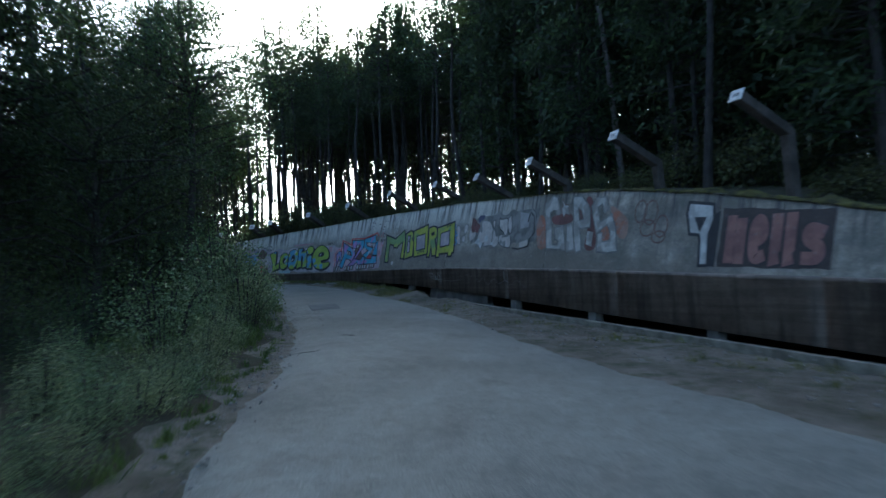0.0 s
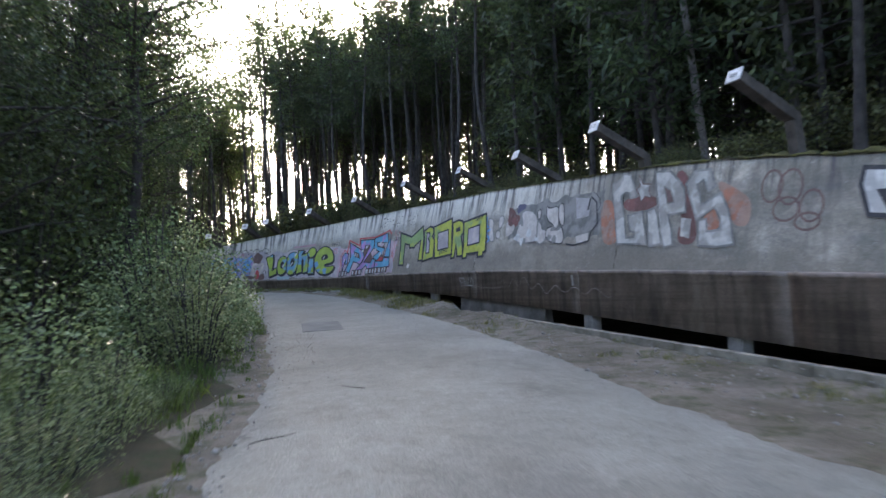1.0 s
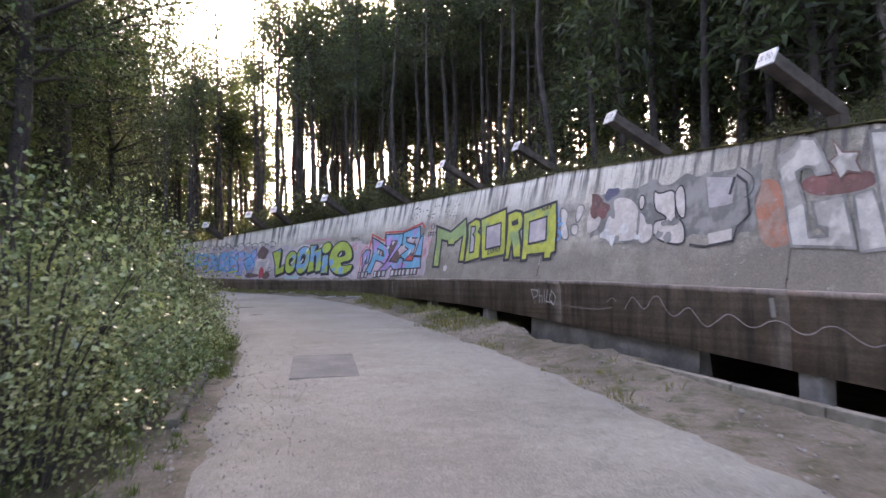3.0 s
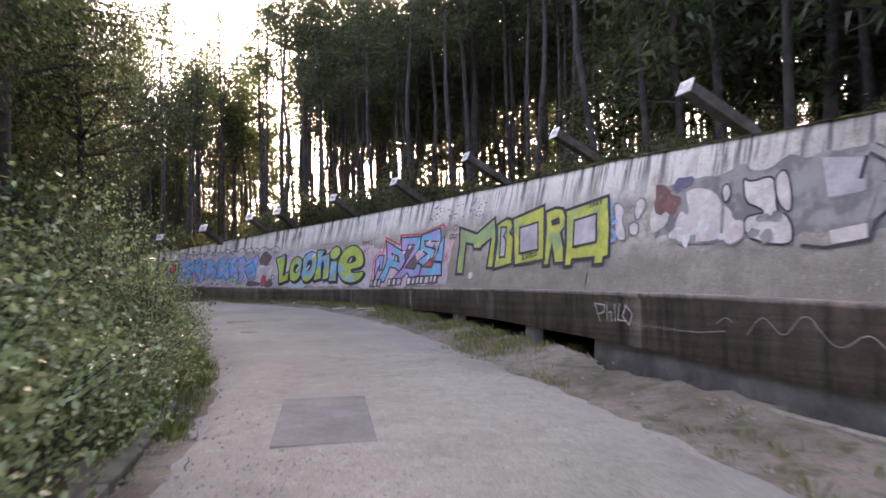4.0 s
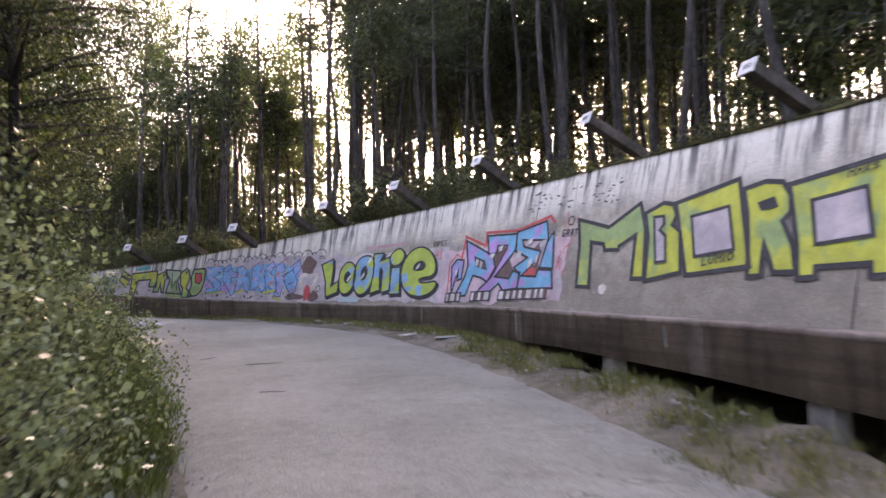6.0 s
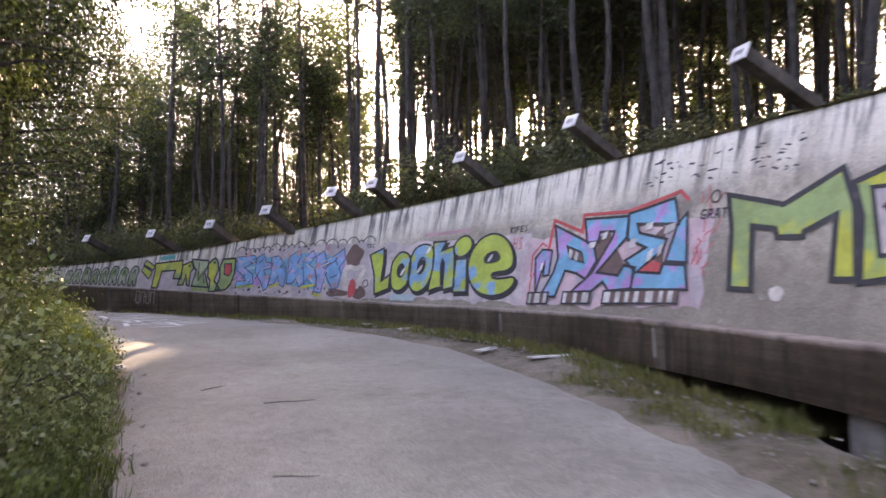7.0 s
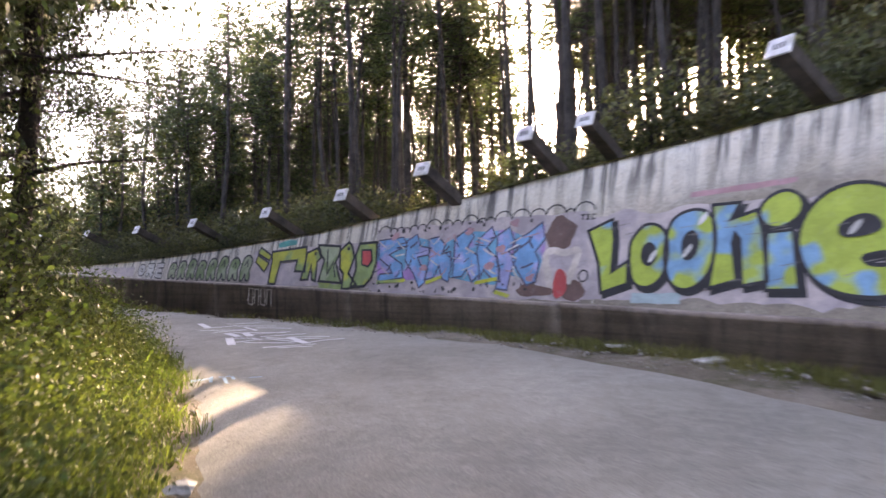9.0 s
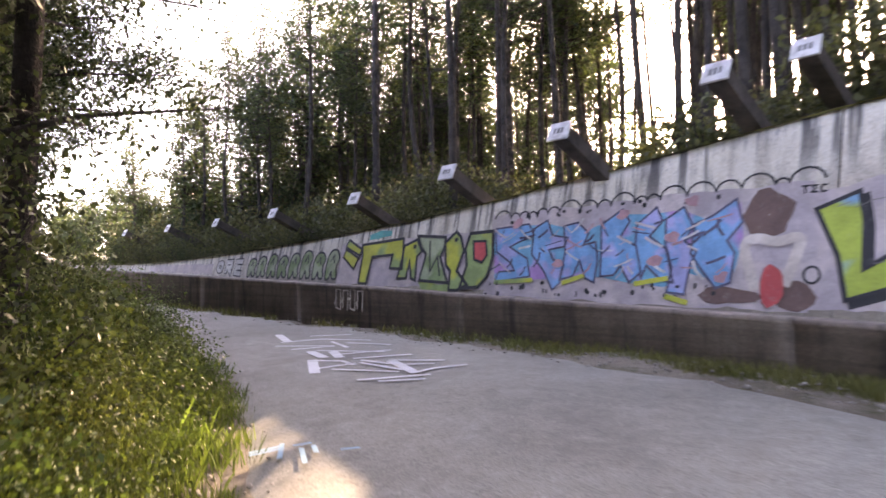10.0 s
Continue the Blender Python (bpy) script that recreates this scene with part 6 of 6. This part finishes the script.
    for _ in range(500):
        s, d = r.uniform(2, 70), 0.5 + 26 * r.random() ** 1.4
        p = behind(s, d)
        if not under_sun(p[0], p[1]):
            c.append((float(p[0]), float(p[1]), float(p[2]) - 0.1, r.uniform(0.5, 1.1) * (0.7 if d < 1.6 else 1.6) * (0.62 if 20 < s < 34 else 1)))
    place(shrubs, spread_out(c, 0.9)[:250], 6)
    # the lane's left side: a hedge of brambles, then young trees, then pines
    front = [make_bush(1.8, 1.6, 41, 5000, 0.047), make_bush(1.6, 2.0, 42, 5000, 0.048), make_bush(2.0, 1.4, 43, 5000, 0.046)]
    # back rows get darker leaves than the front: the hollow's shade is coloured in
    back = [make_bush(2.0, 1.7, 45, 3400, 0.05, M_LEAF), make_bush(1.7, 2.0, 46, 3400, 0.05, M_LEAF)]
    c, c2 = [], []
    for k in np.arange(0.5, 56, 0.95):
        p, n = left_edge(k)
        big = float(np.interp(k, (0, 8, 11, 14, 26, 27.5, 34, 37, 56), (0.55, 0.6, 0.8, 1.15, 1.25, 0.55, 0.5, 0.95, 0.9)))
        rows = ((0.7, 0.7), (1.5, 1.1), (2.6, 1.5), (3.9, 1.9)) if k > 11 else ((0.75, 0.75), (1.7, 0.95), (2.8, 1.1), (4.2, 1.4))
        for i, (off, sc) in enumerate(rows):
            sc *= 1.3 if 27 < k < 37 and i > 1 else 1
            q = p + n * (off + (0.7 if 27 < k < 35 else 0) + r.uniform(-0.05, 0.25)) + np.array((r.uniform(-0.2, 0.2), r.uniform(-0.2, 0.2)))
            if (i == 1 and 10.8 < k < 14.6) or (i == 2 and 10.8 < k < 17) or (i == 3 and 11 < k < 15.5) or (i == 0 and (12.6 < k < 13.3 or 17 < k < 26 and r.random() < 0.1)):
                continue
            sc *= 0.45 if 10.8 < k < 13 and i == 0 else 1.35 if 13 < k < 17 and i == 0 else 1.45 if 8.4 < k < 10.8 and i == 1 else 1
            (c if i < 2 else c2).append((q[0], q[1], float(road_z(q[0], q[1])) - 0.08, sc * big * r.uniform(0.82, 1.12)))
    place(front, spread_out(c, 0.7), 8, 0.12)
    place(back, spread_out(c2, 0.9), 28, 0.1)
    thicket = [make_bush(2.3, 3.4, 47, 8000, 0.06, M_LEAF, "bramble_bush", "tall dark leafy thicket beside the lane"), make_bush(2.1, 2.8, 48, 7000, 0.06, M_LEAF, "bramble_bush", "tall dark leafy thicket beside the lane")]
    c = []
    for k, off, z in ((24.2, 1.5, 0.8), (26.2, 1.7, 0.95), (28.2, 1.6, 1.05), (30.2, 1.6, 1.0), (32.2, 1.7, 0.95), (34.2, 2.0, 0.8)):
        p, n = left_edge(k)
        q = p + n * off
        c.append((q[0], q[1], float(road_z(q[0], q[1])) - 0.1, z))
    place(thicket, c, 39, -0.55)
    weeds = [make_bush(1.1, 1.0, 61, 2700, 0.034, M_WEED, "weed_clump", "tall yellow-green weeds at the lane's edge"), make_bush(0.9, 1.2, 62, 2400, 0.033, M_WEED, "weed_clump", "tall yellow-green weeds at the lane's edge")]
    c = []
    for k in np.arange(22.5, 40, 0.5):
        p, n = left_edge(k)
        for off in (0.28, 0.95, 1.7):
            q = p + n * (off + r.uniform(-0.15, 0.2) + (0.25 if k > 30 else 0))
            c.append((q[0], q[1], float(road_z(q[0], q[1])) - 0.06, r.uniform(0.75, 1.1) * (0.92 if off < 0.6 else 1.25)))
    place(weeds, spread_out(c, 0.46), 13, 0.16)
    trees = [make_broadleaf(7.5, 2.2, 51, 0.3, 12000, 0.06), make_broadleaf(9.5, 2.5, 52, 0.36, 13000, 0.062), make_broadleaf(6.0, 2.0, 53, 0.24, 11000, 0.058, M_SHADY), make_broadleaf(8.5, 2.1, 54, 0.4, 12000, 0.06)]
    c = []
    for k in np.arange(3, 27, 2.1):
        p, n = left_edge(k + r.uniform(-0.4, 0.4))
        q = p + n * (3.8 if k > 13 else 5.6)
        c.append((q[0], q[1], float(road_z(q[0], q[1])) - 0.1, r.uniform(0.85, 1.15)))
    for _ in range(500):
        k, off = r.uniform(1, 64), r.uniform(3.8, 15)
        off += 2.2 if k < 13 else 0
        p, n = left_edge(k)
        q = p + n * off
        c.append((q[0], q[1], float(road_z(q[0], q[1])) - 0.1, r.uniform(0.75, 1.15) * (0.62 if k > 32 else 1)))
    edge = []
    edge += [(*left_edge(k)[0] + left_edge(k)[1] * o, z) for k, o, z in ((36.5, 1.6, 1.1), (38.5, 1.0, 1.15), (41, 1.2, 1.05), (44, 1.3, 0.9), (34.5, 2.6, 1.2))]
    edge += [(-17.8, 29.4, 1.1), (-19.8, 30.4, 1.2), (-22, 31.2, 1.1), (-18.6, 27.6, 1.2), (-21, 28.8, 1.2)]
    c = [(x, y, float(road_z(x, y)) - 0.1, k) for x, y, k in edge] + c
    place(trees, spread_out(c, 2.3)[:42], 9, 0.1)
    high = [make_broadleaf(10.5, 2.8, 57, 0.36, 17000, 0.075), make_broadleaf(9.5, 2.6, 58, 0.38, 16000, 0.075), make_broadleaf(11.5, 2.7, 59, 0.34, 17000, 0.075)]
    c = []
    for k in np.arange(17, 45, 2.3):
        p, n = left_edge(k + r.uniform(-0.3, 0.3))
        q = p + n * r.uniform(2.2, 3.6)
        c.append((q[0], q[1], float(road_z(q[0], q[1])) - 0.1, r.uniform(0.88, 1.1) * (0.8 if k > 37 else 1)))
    place(high, c, 29, 0.1)
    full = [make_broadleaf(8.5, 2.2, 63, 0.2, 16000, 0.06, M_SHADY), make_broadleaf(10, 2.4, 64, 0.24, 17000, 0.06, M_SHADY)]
    c = []
    for k, off, z in ((26.5, 1.2, 0.95), (29.0, 1.3, 1.0), (32.6, 1.5, 0.95)):
        p, n = left_edge(k)
        q = p + n * off
        c.append((q[0], q[1], float(road_z(q[0], q[1])) - 0.1, z))
    place(full, c, 31, 0.8)
    young = [make_pine(8.5, 0.05, 2.2, 81, 4200, 0.5, None, 1.0, "dense young dark conifer at the bend of the lane"), make_pine(9.5, 0.07, 2.3, 82, 4200, 0.5, None, 1.0, "dense young dark conifer at the bend of the lane")]
    c = []
    for k, off, z in ((40.5, 3.4, 0.7), (43, 3.0, 0.78), (45.5, 3.2, 0.8), (48.5, 2.8, 0.75), (51.5, 3.0, 0.66), (55, 3.0, 0.7), (59, 3.2, 0.75), (38, 5.0, 0.85), (41.5, 6.4, 0.9), (45, 6.2, 0.9), (49, 6.0, 0.9), (53, 6.4, 0.95), (58, 6.6, 0.95)):
        p, n = left_edge(k)
        q = p + n * off
        c.append((q[0], q[1], float(road_z(q[0], q[1])) - 0.15, z))
    place(young, c, 83)
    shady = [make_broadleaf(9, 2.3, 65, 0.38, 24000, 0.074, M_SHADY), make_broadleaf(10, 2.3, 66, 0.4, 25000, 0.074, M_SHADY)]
    c = []
    for k, off, z in ((30.0, 2.4, 0.9), (31.6, 1.5, 0.95), (32.8, 2.8, 1.0), (33.8, 1.7, 1.0), (35.5, 2.0, 0.9), (37.2, 2.0, 0.9), (39.0, 1.8, 0.95), (43.0, 2.0, 0.85), (48, 2.2, 0.85), (54, 2.4, 0.85), (60, 2.4, 0.8)):
        p, n = left_edge(k)
        q = p + n * off
        c.append((q[0], q[1], float(road_z(q[0], q[1])) - 0.1, z))
    place(shady, c, 33, 1.3)
    # unseen trees behind the camera, added to block sky light from the wall
    unseen_trees = [make_broadleaf(12, 3.2, 55, 0.2, 3600, 0.15), make_broadleaf(11, 3.0, 56, 0.25, 3400, 0.15)]
    c = []
    for k, off in ((-22, 4.5), (-17, 5), (-12, 4.4), (-8, 5.5), (-4.5, 4.6), (-1, 6.2), (-10, 9), (-5, 9.5)):
        p, n = left_edge(k)
        q = p + n * off
        c.append((q[0], q[1], float(road_z(q[0], q[1])) - 0.1, r.uniform(0.85, 1.1)))
    place(unseen_trees, c, 19, 0.1)
    lp = [make_pine(14, 0.2, 2.5, 11), make_pine(16, 0.28, 2.5, 12)]
    c = []
    for k, off, z in ((3, 4.2, 0.9), (6.5, 4.6, 0.85), (9, 6.5, 1.0), (12.5, 5.2, 0.8), (16, 5.6, 0.9), (20, 5.2, 0.8), (24, 5.4, 0.85), (28.5, 4.4, 0.8), (30.8, 3.2, 0.8), (33.2, 3.8, 0.8), (34.5, 3.2, 0.72), (37, 4.0, 0.8), (40.5, 3.6, 0.7), (43, 5.0, 0.75)):
        p, n = left_edge(k)
        q = p + n * off
        c.append((q[0], q[1], float(road_z(q[0], q[1])) - 0.3, z))
    for _ in range(300):
        # pines at negative k are unseen, added to close off the sky behind
        k, off = r.uniform(-26, 70), r.uniform(6.5, 30)
        p, n = left_edge(k)
        q = p + n * off
        c.append((q[0], q[1], float(road_z(q[0], q[1])) - 0.4, r.uniform(0.7, 1.0)))
    place(lp, spread_out(c, 2.5)[:54], 10)


build_plants()


def build_grass():
    """Blades along the lane's left edge, thin dry tufts on the stony verge and moss on the wall's rim."""
    def tufts(spots, height, spread, blades):
        V, F = [], []
        for x, y, z, k in spots:
            m = blades
            a = rng.uniform(0, 6.283, m)
            q = np.c_[rng.normal(scale=spread * k, size=(m, 2)) + (x, y), np.full(m, z)]
            hgt = height * k * rng.uniform(0.5, 1.25, m)
            side = np.c_[np.cos(a), np.sin(a), 0 * a] * 0.004
            tip = np.c_[q[:, 0] + rng.normal(scale=0.25, size=m) * hgt, q[:, 1] + rng.normal(scale=0.25, size=m) * hgt, q[:, 2] + hgt]
            mid = (q + tip) / 2 + np.c_[0 * a, 0 * a, hgt * 0.12]
            V.append(np.stack([q - side, q + side, mid + side * 0.8, tip], 1).reshape(-1, 3))
        V = np.concatenate(V)
        return V, np.arange(len(V)).reshape(-1, 4)
    left, right = [], []
    for k in np.arange(0.5, 50, 0.16):
        p, n = left_edge(k)
        dense = 1.0 if k > 17 else 0.45
        for _ in range(3 if k > 17 else 1):
            o = abs(rng.normal(scale=0.45)) - 0.02 + (0.0 if k > 17 else 0.1)
            q = p + n * o
            left.append((q[0], q[1], float(road_z(*q)) - 0.03, rng.uniform(0.5, 1.2) * dense * (0.5 + min(1, o * 1.6))))
    for k in np.arange(10.5, 13.4, 0.02):
        p, n = left_edge(k)
        q = p + n * rng.uniform(0.6, 3.4)
        left.append((q[0], q[1], float(road_z(*q)) - 0.03, rng.uniform(0.45, 1.15)))
    for k in np.arange(22, 44, 0.07):
        p, n = left_edge(k)
        o = rng.uniform(-0.12, 1.6)
        q = p + n * o
        left.append((q[0], q[1], float(road_z(*q)) - 0.03, rng.uniform(0.8, 1.6) * (0.55 + min(1, max(0, o)) * 0.6)))
    part_ob = part("lane_grass", mesh_np("lane_grass", *tufts(left, 0.24, 0.1, 34)), M_GRASS)
    tagged(part_ob, "yellow-green grass and weeds along the lane's edge", "grass", kind="stuff")
    for s in np.r_[np.arange(4, 52, 0.09), np.arange(21, 41, 0.035)]:
        c, n = lip_at(s), out_at(s)
        o = rng.uniform(0.22, 1.5 if s < 24 else (0.95 if s < 30 else 0.55))
        q = c - n * o
        if noise.noise(Vector((q[0] * 0.8, q[1] * 0.8, 0))) > (0.0 if s < 22 else -0.2):
            right.append((q[0], q[1], verge_z(*q) - 0.05, rng.uniform(0.4, 1.0) * (1.2 if s > 22 else 1)))
    ob = part("verge_grass", mesh_np("verge_grass", *tufts(right, 0.13, 0.07, 26)), M_DRYGRASS)
    tagged(ob, "thin dry grass tufts on the stony verge", "grass", kind="stuff")


build_grass()


def build_rim_moss():
    """A lumpy mat of moss and earth lying on the rim."""
    s = np.arange(2, 62, 0.12)
    rows = []
    for j, (o, up) in enumerate(((-0.035, -0.05), (-0.045, 0.02), (0.05, 0.1), (0.3, 0.14), (0.7, 0.08))):
        p = wall_pt(s, top_h(s))
        n = out_at(s)
        wob = np.array([noise.noise(Vector((a * 1.7, j * 0.6, 2))) + 0.6 * noise.noise(Vector((a * 6, j, 5))) for a in s])
        p[:, :2] += n * (o + 0.02 * wob)[:, None]
        p[:, 2] += up * (-0.15 + 1.15 * np.clip(wob + 0.35, 0, 1.3)) * np.interp(s, (14, 22, 30), (1.1, 0.8, 0.5))
        rows.append(p)
    V = np.stack(rows, 1)
    ob = part("rim_moss", mesh_np("rim_moss", V.reshape(-1, 3), grid_faces(len(s), 5), smooth=True), M_MOSS)
    tagged(ob, "olive moss and earth on the top of the wall", "moss", kind="stuff")


build_rim_moss()

# ---------------------------------------------------------------- small things on the ground
def build_small():
    r = random.Random(12)
    # concrete kerb between the verge and the gap under the lip
    for s in np.arange(6.5, 19, 1.02):
        c, n = lip_at(s), out_at(s)
        q = c - n * 0.32
        ang = math.degrees(math.atan2(n[1], n[0]))
        t = np.array((-n[1], n[0])) * 0.5
        rise = math.degrees(math.atan(float(road_z(*(q + t)) - road_z(*(q - t)))))
        m = pose(q[0], q[1], float(road_z(*q)) - 0.12, rise, r.uniform(-1, 1), ang + r.uniform(-0.4, 0.4))
        ob = part("kerb_stone", one_box(0.12, 1.0, 0.2, None, 0.012), M_KERB)
        ob.matrix_world = m
        tagged(ob, "pale worn concrete kerb stone beside the track", "kerb stone", "kerb stones by the track")
    for k in np.arange(15.5, 21, 1.02):
        p, n = left_edge(k)
        q = p + n * 0.22
        ob = part("kerb_stone", one_box(0.12, 1.0, 0.2, None, 0.02), M_OLDKERB)
        ob.matrix_world = pose(q[0], q[1], float(road_z(*q)) - 0.15, math.degrees(math.atan(float(road_z(*(q + 0.5 * np.array((-n[1], n[0])))) - road_z(*(q - 0.5 * np.array((-n[1], n[0]))))))), r.uniform(-3, 3), math.degrees(math.atan2(n[1], n[0])))
        tagged(ob, "mossy concrete kerb stone at the foot of the brambles", "kerb stone", "kerb stones by the brambles")
    # concrete patch in the lane
    bm = one_box(0.78, 1.62, 0.05, None, 0.008)
    ob = part("road_patch", bm, M_PATCH)
    ob.matrix_world = pose(-3.55, 14.35, float(road_z(-3.55, 14.35)) + 0.008, 3.0, 0, 12)
    tagged(ob, "smooth grey rectangular concrete cover set in the lane", "cover")
    # litter and stones
    for x, y, sx, sy, a in ((-4.75, 25.35, 0.6, 0.2, 20), (-5.7, 26.3, 0.34, 0.15, 50), (-7.45, 28.6, 0.3, 0.15, 30), (-8.4, 29.45, 0.28, 0.14, 40), (-6.9, 26.9, 0.25, 0.12, 0)):
        bm = bmesh.new()
        box(bm, sx, sy, 0.03, None, 0.008)
        for v in bm.verts:
            v.co += 0.02 * noise.noise_vector(v.co * 9 + Vector((x, y, 0)))
        ob = part("litter_board", bm, M_LITTER)
        ob.matrix_world = pose(x, y, verge_z(x, y) - 0.012, r.uniform(-5, 5), r.uniform(-5, 5), a)
        tagged(ob, "broken whitish board lying on the verge", "litter", "litter on the verge")
    bm = bmesh.new()
    bmesh.ops.create_icosphere(bm, subdivisions=2, radius=0.08)
    for v in bm.verts:
        v.co += 0.05 * noise.noise_vector(v.co * 14)
        v.co.z *= 0.45
    ob = part("paper_scrap", bm, M_LITTER)
    ob.matrix_world = pose(-10.35, 24.45, float(road_z(-10.35, 24.45)) + 0.05, 0, 0, 30)
    tagged(ob, "crumpled whitish paper scrap on the lane's edge", "litter")
    for x, y, a, ln in ((-7.3, 22.9, 25, 0.5), (-8.4, 23.4, 70, 0.35), (-4.2, 13.1, 110, 0.3), (-2.6, 6.4, 40, 0.4), (-2.2, 8.2, 150, 0.3), (-6.4, 20.9, 10, 0.3)):
        c, d = np.array((x, y)), np.array((math.cos(radians(a)), math.sin(radians(a)))) * ln / 2
        pts = [(*(c + d * f + np.array((-d[1], d[0])) * 0.25 * g), float(road_z(*(c + d * f))) + 0.058) for f, g in ((-1, 0), (-0.3, 0.4), (0.4, -0.2), (1, 0.1))]
        ob = part("twig", mesh_np("twig", *tube(pts, (0.004, 0.005, 0.0035, 0.002), 5)), M_BARK)
        tagged(ob, "thin dry fallen twig lying on the lane", "twig", "twigs on the lane")
    V, F = [], []
    for _ in range(2600):
        if r.random() < 0.62:
            s = r.uniform(6, 50)
            c, n = lip_at(s), out_at(s)
            q = c - n * r.uniform(0.36, 2.3 if s < 24 else 1.0)
        else:
            p, n = left_edge(r.uniform(0, 45))
            q = p - n * (abs(r.gauss(0, 0.35)) - 0.2)
        k = r.uniform(0.006, 0.026) * (1.7 if r.random() < 0.06 else 1)
        b = len(V)
        w = r.uniform(0, 3)
        z = verge_z(*q) + (0.02 if r.random() < 0.5 else 0.0)
        for dx, dy, dz in ((1, 0, 0), (0, 1, 0), (-1, 0.2, 0), (0, -1, 0), (0.1, 0.1, 0.8), (0, 0, -0.6)):
            V.append((q[0] + k * (dx * math.cos(w) - dy * math.sin(w)), q[1] + k * (dx * math.sin(w) + dy * math.cos(w)), z + k * dz))
        for i in range(4):
            F += [(b + i, b + (i + 1) % 4, b + 4), (b + (i + 1) % 4, b + i, b + 5)]
    for _ in range(1500):
        x, y = r.gauss(-3.2, 0.9), r.gauss(12.3, 1.7)
        p = np.array((x, y))
        if np.linalg.norm(LEFT - p, axis=1).min() < 0.1 or (abs(x + 3.55) < 0.5 and abs(y - 14.35) < 0.9):
            continue
        k, w, b, z = r.uniform(0.004, 0.013), r.uniform(0, 3), len(V), float(road_z(x, y)) + 0.05
        for dx, dy, dz in ((1, 0, 0), (0, 1, 0), (-1, 0.2, 0), (0, -1, 0), (0.1, 0.1, 0.8), (0, 0, -0.6)):
            V.append((x + k * (dx * math.cos(w) - dy * math.sin(w)), y + k * (dx * math.sin(w) + dy * math.cos(w)), z + k * dz))
        for i in range(4):
            F += [(b + i, b + (i + 1) % 4, b + 4), (b + (i + 1) % 4, b + i, b + 5)]
    ob = part("gravel", mesh_np("gravel", V, F), M_STONE)
    tagged(ob, "loose grey gravel along both edges of the lane", "gravel", kind="stuff")
    # white lettering on the lane that cannot be read: slanting bars
    root = tagged(new("road_marking"), "white sprayed unreadable lettering on the lane", "road marking")
    lines = ("-15.67,30.88 -15.1,30.41", "-15.14,30.35 -14.79,30.7 -14.04,30.77", "-15,30.08 -14.27,30.28", "-15.09,30.89 -14.61,31.14", "-14.61,29.92 -14.24,30.25", "-14.48,30.54 -14.01,30.22", "-14.21,30.51 -13.58,30.52", "-14.25,29.93 -13.38,30.06",
             "-14.27,29.84 -13.88,29.58", "-13.99,29.91 -13.7,29.63", "-13.81,29.77 -13.37,30.17", "-13.48,29.61 -12.98,29.98", "-13.92,29.37 -13.56,29.43", "-13.88,29.38 -13.43,28.85", "-13.54,29.01 -13.31,29.37", "-13.34,29.04 -12.63,29.12", "-13.53,29.44 -13.27,29.29",
             "-13.33,29.52 -12.92,29.44", "-13.02,29.6 -12.45,29.75", "-12.96,29.55 -12.44,29.12", "-12.83,29.41 -12.48,29.56", "-12.44,29.12 -12.35,29.36 -12.12,29.59", "-13.24,29.39 -12.63,29.2", "-12.79,28.68 -12.26,29.07", "-12.57,28.69 -12.22,28.89")
    for i, line in enumerate(lines):
        pts = [np.array([float(v) for v in p.split(",")]) for p in line.split()]
        V2, F2 = ribbon(pts, 0.055 if i in (0, 8, 9, 13, 19) else 0.026, False)
        part("bar", mesh_np("bar", np.c_[V2, road_z(V2[:, 0], V2[:, 1]) + 0.056 + 0.0005 * i], F2), M_ROADWHITE, root)
    root = tagged(new("road_marking"), "faded pale blue sprayed tag on the lane", "road marking")
    for i, (x0, y0, x1, y1) in enumerate(((-12.3, 26.78, -12.2, 26.95), (-12.26, 26.74, -12.16, 26.92), (-12.22, 26.98, -12.05, 26.76), (-12.12, 26.98, -12.06, 27.06), (-12.04, 26.95, -11.85, 26.75), (-12.0, 27.02, -11.9, 26.92), (-11.78, 27.02, -11.7, 27.08))):
        V2, F2 = ribbon([(x0, y0), (x1, y1)], 0.016, False)
        part("bar", mesh_np("bar", np.c_[V2, road_z(V2[:, 0], V2[:, 1]) + 0.056 + 0.001 * i], F2), M_ROADBLUE, root)


build_small()
